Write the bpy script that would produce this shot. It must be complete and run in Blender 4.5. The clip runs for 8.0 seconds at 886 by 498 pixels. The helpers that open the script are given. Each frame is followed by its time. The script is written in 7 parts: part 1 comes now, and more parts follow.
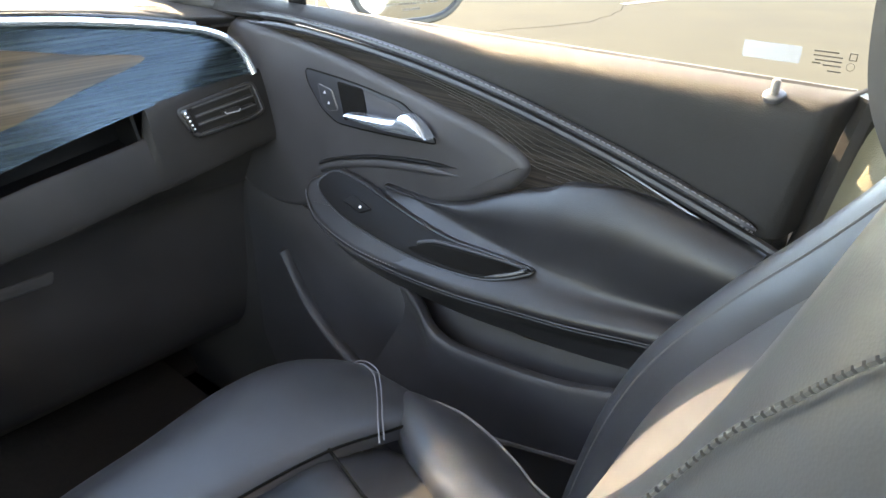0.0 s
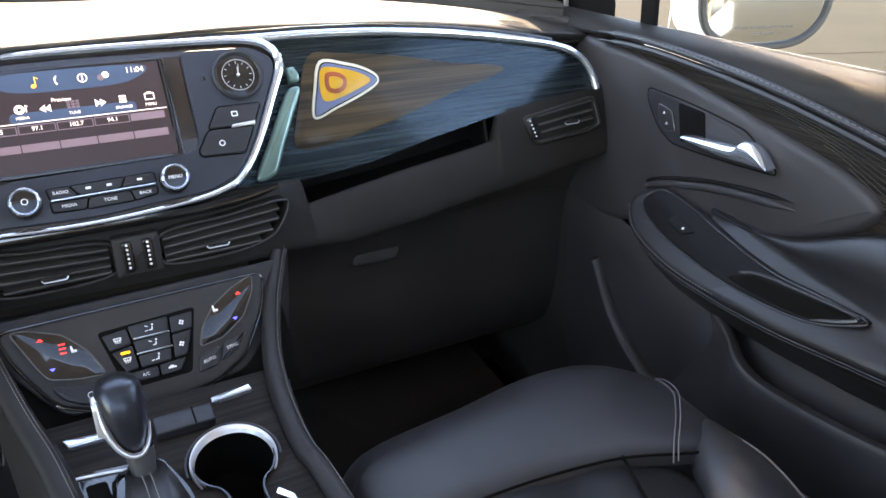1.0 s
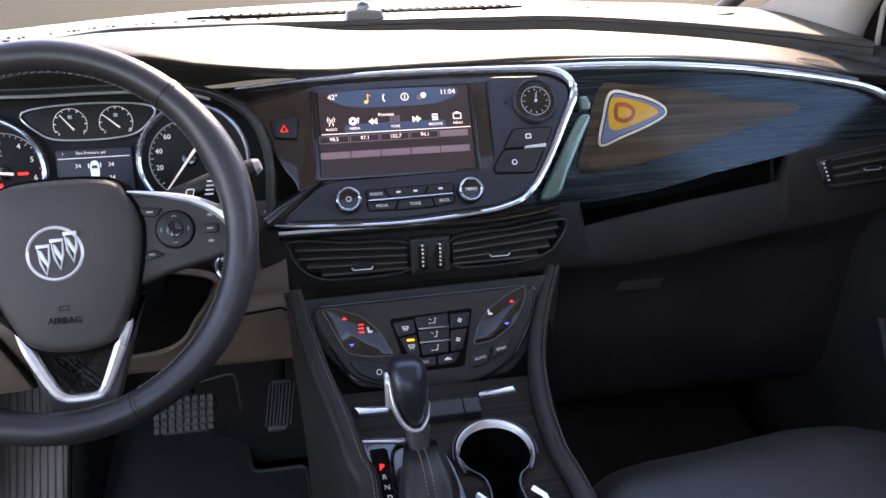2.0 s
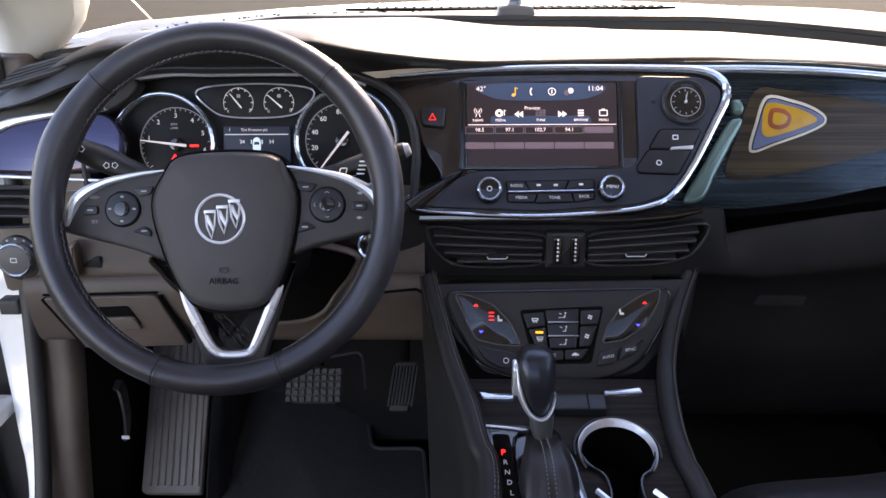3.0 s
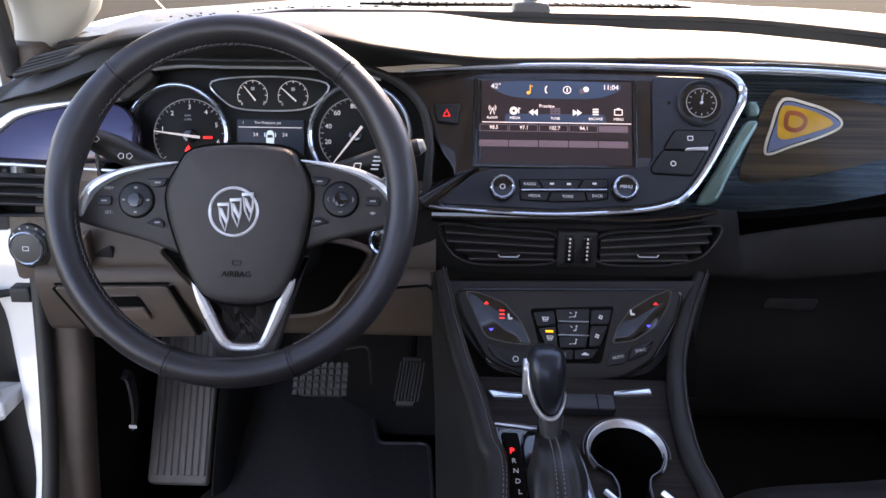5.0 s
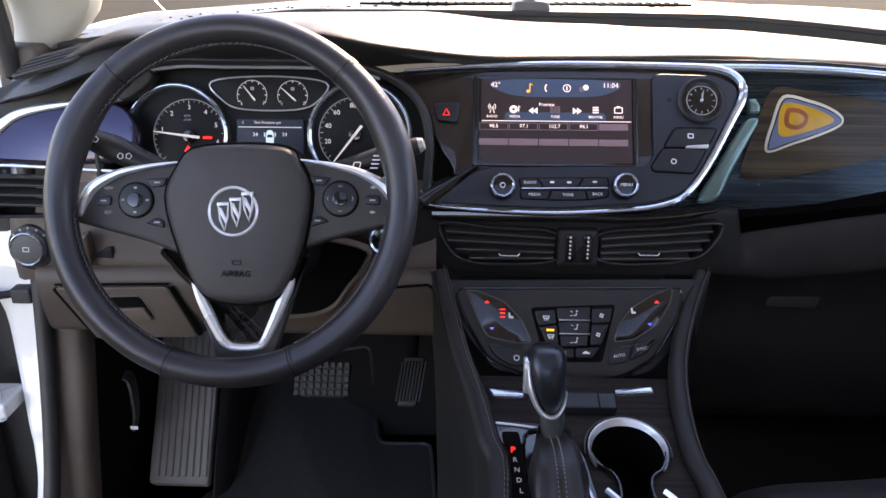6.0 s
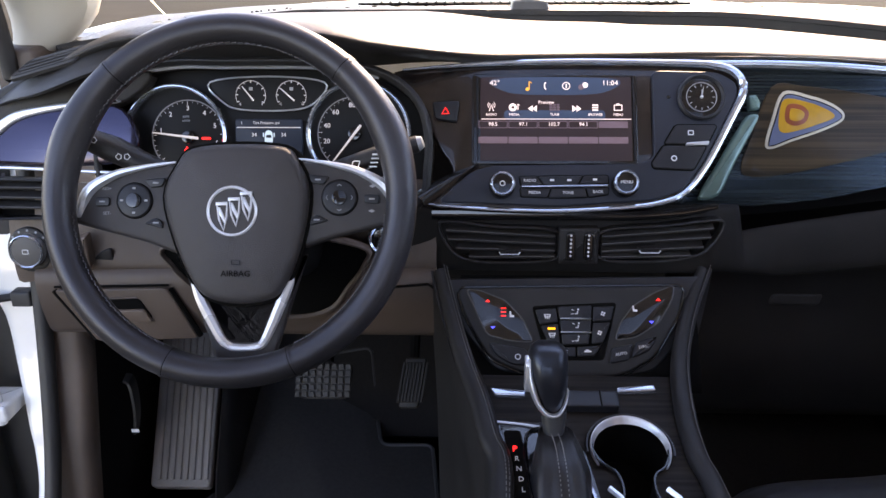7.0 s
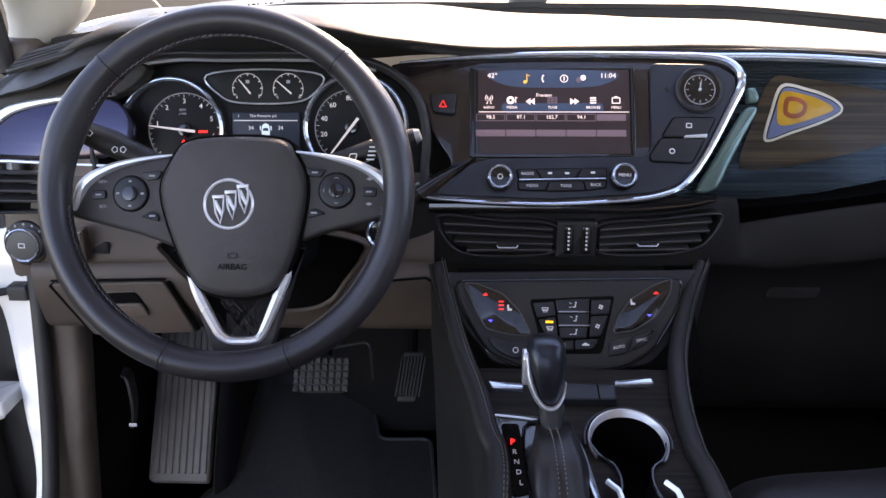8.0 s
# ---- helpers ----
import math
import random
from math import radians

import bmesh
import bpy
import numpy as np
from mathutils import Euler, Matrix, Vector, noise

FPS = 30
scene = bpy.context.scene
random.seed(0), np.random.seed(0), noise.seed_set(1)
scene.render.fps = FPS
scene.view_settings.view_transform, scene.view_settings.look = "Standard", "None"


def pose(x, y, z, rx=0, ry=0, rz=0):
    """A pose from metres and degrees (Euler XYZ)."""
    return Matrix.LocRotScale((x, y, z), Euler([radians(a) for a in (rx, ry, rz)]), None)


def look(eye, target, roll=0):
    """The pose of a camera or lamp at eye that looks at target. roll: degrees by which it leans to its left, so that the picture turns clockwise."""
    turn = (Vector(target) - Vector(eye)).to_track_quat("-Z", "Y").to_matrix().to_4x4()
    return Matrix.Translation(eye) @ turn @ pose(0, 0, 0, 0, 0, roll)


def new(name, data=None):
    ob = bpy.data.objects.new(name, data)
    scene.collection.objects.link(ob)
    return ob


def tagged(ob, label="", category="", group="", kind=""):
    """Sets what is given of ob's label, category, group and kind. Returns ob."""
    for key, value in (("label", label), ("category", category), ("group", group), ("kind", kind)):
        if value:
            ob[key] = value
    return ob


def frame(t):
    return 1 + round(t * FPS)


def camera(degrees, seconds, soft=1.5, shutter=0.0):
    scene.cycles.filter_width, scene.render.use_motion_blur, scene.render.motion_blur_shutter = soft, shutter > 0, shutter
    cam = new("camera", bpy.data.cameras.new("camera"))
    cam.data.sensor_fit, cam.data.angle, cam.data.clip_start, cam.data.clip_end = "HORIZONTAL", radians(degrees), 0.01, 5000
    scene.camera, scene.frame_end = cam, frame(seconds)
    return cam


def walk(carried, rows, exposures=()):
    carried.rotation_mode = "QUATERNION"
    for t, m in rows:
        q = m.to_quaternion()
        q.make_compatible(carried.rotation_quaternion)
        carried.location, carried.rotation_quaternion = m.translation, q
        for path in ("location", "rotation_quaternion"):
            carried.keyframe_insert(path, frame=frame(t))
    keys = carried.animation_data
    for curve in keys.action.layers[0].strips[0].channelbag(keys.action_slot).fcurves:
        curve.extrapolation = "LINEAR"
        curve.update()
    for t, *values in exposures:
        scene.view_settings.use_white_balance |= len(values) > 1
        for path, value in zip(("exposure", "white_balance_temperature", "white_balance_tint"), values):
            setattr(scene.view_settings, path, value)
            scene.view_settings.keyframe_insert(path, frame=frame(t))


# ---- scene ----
cam = camera(60.1, 8.0)
PATH = [
    (0, (-0.008, -0.666, 0.86), (1.412, 0.453, 0.004), 1.1),
    (0.2, (-0.02, -0.661, 0.862), (1.305, 0.57, 0.007), 0.8),
    (0.7, (-0.044, -0.665, 0.872), (1.0, 0.813, 0.023), 0.0),
    (1.1, (-0.074, -0.67, 0.88), (0.736, 0.954, 0.043), 0.0),
    (1.5, (-0.096, -0.678, 0.88), (0.502, 1.055, 0.08), -1.0),
    (1.7, (-0.098, -0.694, 0.887), (0.358, 1.089, 0.104), -1.3),
    (2, (-0.113, -0.701, 0.889), (0.167, 1.123, 0.118), -1.2),
    (2.2, (-0.121, -0.707, 0.888), (0.044, 1.133, 0.123), -1.1),
    (3.3, (-0.136, -0.718, 0.882), (-0.181, 1.13, 0.118), -0.3),
    (3.5, (-0.14, -0.716, 0.885), (-0.181, 1.128, 0.114), 0.0),
    (4, (-0.14, -0.719, 0.882), (-0.184, 1.129, 0.117), 0.4),
    (4.5, (-0.14, -0.717, 0.885), (-0.185, 1.126, 0.108), 0.6),
    (6, (-0.137, -0.715, 0.882), (-0.19, 1.128, 0.108), 0.2),
    (6.5, (-0.138, -0.715, 0.879), (-0.188, 1.131, 0.11), 0.0),
    (7, (-0.135, -0.714, 0.876), (-0.193, 1.133, 0.11), -0.3),
    (7.5, (-0.139, -0.714, 0.875), (-0.191, 1.133, 0.11), -0.3),
    (8, (-0.134, -0.713, 0.873), (-0.188, 1.129, 0.096), -0.3),
]
walk(cam, [(t, look(*p)) for t, *p in PATH], exposures=[(0, 4.65, 11500, 14), (0.5, 4.05, 11200, 16), (1.0, 3.87, 11000, 19), (1.5, 3.66, 10800, 23), (2.2, 3.0, 10300, 27), (4.0, 2.85, 10300, 28), (8, 2.85, 10300, 28)])

# ---- light ----
SUN_DIR = Vector((0.30, 1.0, 0.70)).normalized()
world = bpy.data.worlds.new("world")
scene.world = world
world.use_nodes = True
wn = world.node_tree
sky = wn.nodes.new("ShaderNodeTexSky")
sky.sky_type = "NISHITA"
sky.sun_disc = False
sky.sun_elevation = math.asin(SUN_DIR.z)
sky.sun_rotation = math.atan2(SUN_DIR.x, SUN_DIR.y)
sky.altitude, sky.dust_density, sky.ozone_density = 1200, 0.0, 4.5
wn.links.new(sky.outputs[0], wn.nodes["Background"].inputs[0])
wn.nodes["Background"].inputs[1].default_value = 0.15
sun = bpy.data.lights.new("sun", "SUN")
sun.energy, sun.angle, sun.color = 1.65, radians(0.55), (1.0, 0.95, 0.86)
sun_ob = new("sun", sun)
sun_ob.matrix_world = look(SUN_DIR * 10, (0, 0, 0))


# ---- materials ----
def material(name, color, rough=0.5, metal=0.0, coat=0.0, coat_rough=0.03, spec=0.5,
             grain=0.0, grain_scale=900.0, vary=0.25, vary_scale=9.0, cells=False, wrinkle=0.0, tint=None):
    m = bpy.data.materials.new(name)
    m.use_nodes = True
    nt = m.node_tree
    b = nt.nodes["Principled BSDF"]
    b.inputs["Roughness"].default_value = rough
    b.inputs["Metallic"].default_value = metal
    b.inputs["Coat Weight"].default_value = coat
    b.inputs["Coat Roughness"].default_value = coat_rough
    b.inputs["Specular IOR Level"].default_value = spec
    if tint:
        b.inputs["Specular Tint"].default_value = (*tint, 1)
    tc = nt.nodes.new("ShaderNodeTexCoord")
    n1 = nt.nodes.new("ShaderNodeTexNoise")
    n1.inputs["Scale"].default_value = vary_scale
    n1.inputs["Detail"].default_value = 6
    nt.links.new(tc.outputs["Object"], n1.inputs["Vector"])
    ramp = nt.nodes.new("ShaderNodeValToRGB")
    ramp.color_ramp.elements[0].position, ramp.color_ramp.elements[1].position = 0.3, 0.7
    ramp.color_ramp.elements[0].color = (*[c * (1 - vary) for c in color], 1)
    ramp.color_ramp.elements[1].color = (*[min(1, c * (1 + vary)) for c in color], 1)
    nt.links.new(n1.outputs["Fac"], ramp.inputs[0])
    nt.links.new(ramp.outputs[0], b.inputs["Base Color"])
    rr = nt.nodes.new("ShaderNodeMapRange")
    rr.inputs["To Min"].default_value = max(0.02, rough - 0.06)
    rr.inputs["To Max"].default_value = min(1, rough + 0.06)
    nt.links.new(n1.outputs["Fac"], rr.inputs["Value"])
    nt.links.new(rr.outputs[0], b.inputs["Roughness"])
    if grain:
        if cells:
            g = nt.nodes.new("ShaderNodeTexVoronoi")
            out = g.outputs["Distance"]
        else:
            g = nt.nodes.new("ShaderNodeTexNoise")
            g.inputs["Detail"].default_value = 3
            out = g.outputs["Fac"]
        g.inputs["Scale"].default_value = grain_scale
        nt.links.new(tc.outputs["Object"], g.inputs["Vector"])
        bump = nt.nodes.new("ShaderNodeBump")
        bump.inputs["Strength"].default_value = grain
        bump.inputs["Distance"].default_value = 0.0006
        nt.links.new(out, bump.inputs["Height"])
        nt.links.new(bump.outputs[0], b.inputs["Normal"])
        if wrinkle:
            soft = nt.nodes.new("ShaderNodeTexNoise")
            soft.inputs["Scale"].default_value = 22
            soft.inputs["Detail"].default_value = 4
            soft.inputs["Distortion"].default_value = 0.8
            nt.links.new(tc.outputs["Object"], soft.inputs["Vector"])
            fold = nt.nodes.new("ShaderNodeBump")
            fold.inputs["Strength"].default_value = wrinkle
            fold.inputs["Distance"].default_value = 0.006
            nt.links.new(soft.outputs["Fac"], fold.inputs["Height"])
            nt.links.new(fold.outputs[0], bump.inputs["Normal"])
    return m


def wood(name, dark, light, axis_scale, coat=1.0, rough=0.35, coat_rough=0.03, coat_ior=1.5, turn=0.0, spec=0.5, tint=None):
    m = bpy.data.materials.new(name)
    m.use_nodes = True
    nt = m.node_tree
    b = nt.nodes["Principled BSDF"]
    b.inputs["Roughness"].default_value = rough
    b.inputs["Coat Weight"].default_value = coat
    b.inputs["Coat Roughness"].default_value = coat_rough
    b.inputs["Coat IOR"].default_value = coat_ior
    b.inputs["Specular IOR Level"].default_value = spec
    if tint:
        b.inputs["Specular Tint"].default_value = (*tint, 1)
    tc = nt.nodes.new("ShaderNodeTexCoord")
    mp = nt.nodes.new("ShaderNodeMapping")
    mp.inputs["Scale"].default_value = axis_scale
    mp.inputs["Rotation"].default_value = (turn, 0, 0)
    nt.links.new(tc.outputs["Object"], mp.inputs["Vector"])
    n1 = nt.nodes.new("ShaderNodeTexNoise")
    n1.inputs["Scale"].default_value = 1.0
    n1.inputs["Detail"].default_value = 8
    n1.inputs["Distortion"].default_value = 0.6
    nt.links.new(mp.outputs[0], n1.inputs["Vector"])
    ramp = nt.nodes.new("ShaderNodeValToRGB")
    ramp.color_ramp.elements[0].position, ramp.color_ramp.elements[1].position = 0.38, 0.66
    ramp.color_ramp.elements[0].color = (*dark, 1)
    ramp.color_ramp.elements[1].color = (*light, 1)
    nt.links.new(n1.outputs["Fac"], ramp.inputs[0])
    nt.links.new(ramp.outputs[0], b.inputs["Base Color"])
    bump = nt.nodes.new("ShaderNodeBump")
    bump.inputs["Strength"].default_value = 0.06
    bump.inputs["Distance"].default_value = 0.0004
    nt.links.new(n1.outputs["Fac"], bump.inputs["Height"])
    nt.links.new(bump.outputs[0], b.inputs["Normal"])
    return m


def glow(name, color, strength):
    m = bpy.data.materials.new(name)
    m.use_nodes = True
    b = m.node_tree.nodes["Principled BSDF"]
    b.inputs["Base Color"].default_value = (*color, 1)
    b.inputs["Roughness"].default_value = 0.4
    b.inputs["Emission Color"].default_value = (*color, 1)
    b.inputs["Emission Strength"].default_value = strength
    return m


PLASTIC = material("soft_plastic", (0.017, 0.0165, 0.017), 0.46, spec=0.36, grain=0.35, grain_scale=1400, cells=True)
DASH = material("dash_skin", (0.022, 0.0208, 0.0205), 0.48, grain=0.4, grain_scale=1100, cells=True)
DOORTOP = material("door_top_skin", (0.018, 0.0178, 0.0178), 0.68, spec=0.12, grain=0.22, grain_scale=700, cells=True, vary=0.08)
SURROUND = material("satin_surround", (0.020, 0.021, 0.024), 0.34, grain=0.05)
GRAINLINE = material("grain_line", (0.028, 0.025, 0.021), 0.6, vary=0.5, vary_scale=60)
PULL = material("pull_plastic", (0.045, 0.042, 0.042), 0.5, grain=0.2)
HANDLEGREY = material("handle_grey", (0.07, 0.068, 0.068), 0.5, grain=0.2)
CRACKDIRT = material("dirt", (0.004, 0.0035, 0.003), 0.95, spec=0.02)
HARD = material("hard_plastic", (0.110, 0.078, 0.063), 0.5, grain=0.3, grain_scale=1600, cells=True)
DIALFACE = material("dial_face", (0.0075, 0.0075, 0.008), 0.5, spec=0.22, vary=0.1)
GREY = material("grey_plastic", (0.012, 0.0135, 0.017), 0.40, spec=0.40, grain=0.1, grain_scale=1800)
LEATHER = material("leather", (0.0135, 0.0135, 0.015), 0.40, spec=0.42, wrinkle=0.10, grain=0.18, grain_scale=900, cells=True)
SEATSKIN = material("seat_leather", (0.022, 0.0235, 0.027), 0.40, spec=0.34, wrinkle=0.03, grain=0.05, grain_scale=1100, cells=True)
# blue specular tint puts sky colour into the rim's highlights
RIM = material("rim_leather", (0.022, 0.0205, 0.0215), 0.37, spec=0.60, tint=(0.84, 0.87, 1.0), grain=0.14, grain_scale=900, cells=True)
GLOSS = material("gloss_black", (0.007, 0.007, 0.0075), 0.12, coat=0.6, vary=0.1)
SLAT = material("slat_plastic", (0.027, 0.027, 0.028), 0.42, spec=0.35, vary=0.1)
# near-black for dark parts, and as painted shade in openings and recesses
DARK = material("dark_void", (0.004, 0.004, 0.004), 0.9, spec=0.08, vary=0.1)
# bluish base and specular tint stand for sky reflected on the knob
KNOBSKIN = material("knob_leather", (0.012, 0.013, 0.016), 0.30, spec=0.6, tint=(0.75, 0.85, 1.0), grain=0.04)
RAILSKIN = material("rail_leather", (0.015, 0.0145, 0.0155), 0.5, spec=0.28, grain=0.2, grain_scale=900, cells=True)
LOWERSKIN = material("lower_dash_skin", (0.017, 0.0162, 0.0160), 0.55, spec=0.17, grain=0.35, grain_scale=1300, cells=True)
HUBSKIN = material("airbag_skin", (0.043, 0.039, 0.040), 0.46, spec=0.42, grain=0.4, grain_scale=1400, cells=True)
# darker copy of HARD: shade over the knee area put into its colour
KNEE = material("knee_plastic", (0.088, 0.062, 0.050), 0.5, grain=0.3, grain_scale=1600, cells=True)
REST = material("footrest_rubber", (0.23, 0.21, 0.195), 0.6, grain=0.3, grain_scale=1500)
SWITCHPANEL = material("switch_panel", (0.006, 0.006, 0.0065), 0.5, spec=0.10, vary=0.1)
DOORPLASTIC = material("door_plastic", (0.027, 0.0262, 0.0285), 0.48, spec=0.4, grain=0.35, grain_scale=1400, cells=True)
GLOVESKIN = material("glovebox_skin", (0.024, 0.022, 0.022), 0.5, spec=0.4, grain=0.35, grain_scale=1400, cells=True)
CARBLUE = glow("car_blue", (0.35, 0.55, 0.72), 0.15)
TREAD = material("pedal_rubber", (0.060, 0.057, 0.055), 0.6, grain=0.3, grain_scale=1500)
CONTROLBLUE = material("control_plate", (0.014, 0.0185, 0.028), 0.42, spec=0.4, grain=0.1, grain_scale=1800)
BADGESILVER = material("badge_silver", (0.74, 0.75, 0.78), 0.28, metal=0.45, vary=0.05)
RUBBER = material("rubber", (0.030, 0.029, 0.029), 0.55, grain=0.3, grain_scale=1500)
# driver mat: lighter copy of CARPET, doorway light put into its colour
LITMATPILE = material("lit_mat_pile", (0.045, 0.043, 0.043), 0.95, spec=0.08, grain=0.6, grain_scale=2200, vary=0.12, vary_scale=140)
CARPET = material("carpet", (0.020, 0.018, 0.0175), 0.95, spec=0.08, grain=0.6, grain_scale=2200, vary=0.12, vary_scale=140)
LINING = material("black_lining", (0.012, 0.011, 0.011), 0.95, spec=0.05, grain=0.5, grain_scale=2000)
CHROME = material("chrome", (0.66, 0.74, 0.84), 0.12, metal=0.88, vary=0.04)
# teal here is the flank's reflection, painted as base colour
FLANK = material("flank_teal_reflection", (0.11, 0.20, 0.185), 0.14, metal=0.45, coat=0.3, vary=0.35, vary_scale=18)
SATIN = material("satin_silver", (0.72, 0.74, 0.77), 0.30, metal=0.75, vary=0.06, grain=0.05)
SILVERPAINT = material("silver_paint", (0.35, 0.36, 0.38), 0.35, metal=0.6)
NECKMETAL = material("neck_metal", (0.10, 0.105, 0.11), 0.32, metal=0.6)
WHITEPAINT = material("white_paint", (0.80, 0.80, 0.79), 0.25, coat=0.6, vary=0.03)
HEADLINER = material("headliner", (0.30, 0.28, 0.25), 0.9, grain=0.5)
# darker copy of CREAM, with the passenger pillar's shade in its colour
SHADEDFABRIC = material("shaded_pillar_fabric", (0.24, 0.225, 0.215), 0.9, grain=0.5, grain_scale=900, vary=0.06)
CREAM = material("pillar_fabric", (0.50, 0.47, 0.41), 0.9, grain=0.5, grain_scale=900, vary=0.06)
PILLARSKIN = material("pillar_skin", (0.20, 0.185, 0.135), 0.55, grain=0.5, grain_scale=700, cells=True, vary=0.06)
DARKTHREAD = material("dark_thread", (0.03, 0.03, 0.03), 0.8)
THREAD = material("thread", (0.11, 0.11, 0.12), 0.8)
WHITE = material("print_white", (0.75, 0.76, 0.78), 0.6, vary=0.03)
GREYPRINT = material("print_grey", (0.35, 0.36, 0.38), 0.6, vary=0.03)
# teal base and blue specular tint put reflected sky into the wood colour
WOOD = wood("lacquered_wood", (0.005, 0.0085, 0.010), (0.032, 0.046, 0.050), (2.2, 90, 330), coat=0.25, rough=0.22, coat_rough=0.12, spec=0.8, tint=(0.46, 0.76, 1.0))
PANELWOOD = wood("panel_wood", (0.004, 0.003, 0.003), (0.020, 0.012, 0.010), (90, 90, 9), coat=0.9, rough=0.25)
# violet-blue specular tint stands for sky mirrored in the end trim
ENDWOOD = wood("end_wood", (0.005, 0.004, 0.005), (0.018, 0.014, 0.016), (2.2, 90, 330), coat=0.2, rough=0.08, spec=0.6, tint=(0.50, 0.52, 1.0))
WEDGEGRAIN = wood("brown_wedge_grain", (0.014, 0.009, 0.005), (0.058, 0.037, 0.018), (2.4, 60, 240), coat=0.25, rough=0.45, spec=0.2, coat_rough=0.08)
OPENWOOD = wood("open_pore_wood", (0.003, 0.0025, 0.0022), (0.030, 0.024, 0.020), (40, 1.4, 420), coat=0.0, rough=0.55, turn=radians(-16), spec=0.12)
SHELFWOOD = wood("console_wood", (0.006, 0.005, 0.005), (0.022, 0.018, 0.016), (6, 170, 60), coat=0.0, rough=0.55, spec=0.12)
# solid colours painted for a reflection on the lacquer
RIMINK = material("reflection_border", (0.075, 0.105, 0.19), 0.3, coat=0.3)
AMBER = material("amber_reflection", (0.46, 0.225, 0.006), 0.35, coat=0.25, vary=0.12, vary_scale=60)
RUST = material("rust_reflection", (0.26, 0.045, 0.010), 0.4, coat=0.2, vary=0.15, vary_scale=80)
IVORY = material("ivory_line", (0.50, 0.46, 0.38), 0.3, coat=0.5)
SCREEN = glow("screen_back", (0.013, 0.0075, 0.0095), 0.14)
SCREENBLUE = glow("screen_blue", (0.012, 0.028, 0.062), 0.25)
SCREENWHITE = glow("screen_white", (0.60, 0.57, 0.62), 0.22)
SCREENGREY = glow("screen_grey", (0.075, 0.060, 0.085), 0.20)
SCREENGOLD = glow("screen_gold", (0.45, 0.25, 0.05), 0.3)
CLUSTERBLUE = glow("cluster_blue", (0.0035, 0.008, 0.018), 0.2)
REDLIGHT = glow("red_light", (0.8, 0.02, 0.02), 0.5)
BLUELIGHT = glow("blue_light", (0.02, 0.04, 0.8), 0.6)
AMBERLIGHT = glow("amber_light", (0.8, 0.32, 0.02), 0.4)
PADGLASS = material("pad_glass", (0.006, 0.006, 0.0065), 0.06, spec=1.0, vary=0.05)
DIALWHITE = glow("dial_white", (0.52, 0.58, 0.66), 0.10)
STITCH = material("light_thread", (0.14, 0.135, 0.135), 0.8)
CONCRETE = material("concrete", (0.045, 0.040, 0.028), 0.9, spec=0.05, grain=0.6, grain_scale=60, vary=0.10, vary_scale=1.2)
CRACK = material("crack", (0.018, 0.015, 0.011), 0.95, spec=0.05)
LINE = material("road_paint", (0.22, 0.21, 0.18), 0.8)
MIRROR = material("mirror_glass", (0.9, 0.92, 0.92), 0.02, metal=1.0, vary=0.01)
MIRROR.node_tree.nodes["Principled BSDF"].inputs["Roughness"].default_value = 0.01


def glass_material():
    m = bpy.data.materials.new("window_glass")
    m.use_nodes = True
    b = m.node_tree.nodes["Principled BSDF"]
    b.inputs["Base Color"].default_value = (0.96, 0.98, 0.97, 1)
    b.inputs["Roughness"].default_value = 0.0
    b.inputs["IOR"].default_value = 1.05
    b.inputs["Transmission Weight"].default_value = 1.0
    return m


GLASS = glass_material()


# ---- building helpers ----
def thing(name, label, category, base=(0, 0, 0), group="", kind=""):
    ob = new(name)
    ob.location = base
    return tagged(ob, label, category, group, kind)


def part(name, bm, mat, parent=None, label="", smooth=True):
    me = bpy.data.meshes.new(name)
    bmesh.ops.recalc_face_normals(bm, faces=bm.faces)
    bm.to_mesh(me)
    bm.free()
    if smooth:
        me.shade_smooth()
        me.set_sharp_from_angle(angle=radians(38))
    me.materials.append(mat)
    ob = new(name, me)
    if parent is not None:
        ob.parent = parent
        ob.matrix_parent_inverse = Matrix.Translation(-parent.location) if parent.parent is None else Matrix.Identity(4)
    return tagged(ob, label)


def plane_at(o, lean):
    """Frame of a face turned to the rear: u to the right, v up, w out of it; its top leans away by lean degrees."""
    s, c = math.sin(radians(lean)), math.cos(radians(lean))
    return Matrix(((1, 0, 0, o[0]), (0, s, -c, o[1]), (0, c, s, o[2]), (0, 0, 0, 1)))


def door_at(x):
    """Frame on the passenger door: u to the rear, v up, w inboard."""
    return Matrix(((0, 0, -1, x), (-1, 0, 0, 0), (0, 1, 0, 0), (0, 0, 0, 1)))


def curve(pts, n=6, closed=True):
    """Catmull-Rom through the points, of any dimension."""
    out, k = [], len(pts)
    P = [np.array(p, float) for p in pts]
    for i in range(k if closed else k - 1):
        if closed:
            a, b, c, d = P[i - 1], P[i], P[(i + 1) % k], P[(i + 2) % k]
        else:
            a, b, c, d = P[max(i - 1, 0)], P[i], P[i + 1], P[min(i + 2, k - 1)]
        for j in range(n):
            t = j / n
            out.append(0.5 * (2 * b + (c - a) * t + (2 * a - 5 * b + 4 * c - d) * t * t + (3 * b - a - 3 * c + d) * t ** 3))
    if not closed:
        out.append(P[-1])
    return [tuple(p) for p in out]


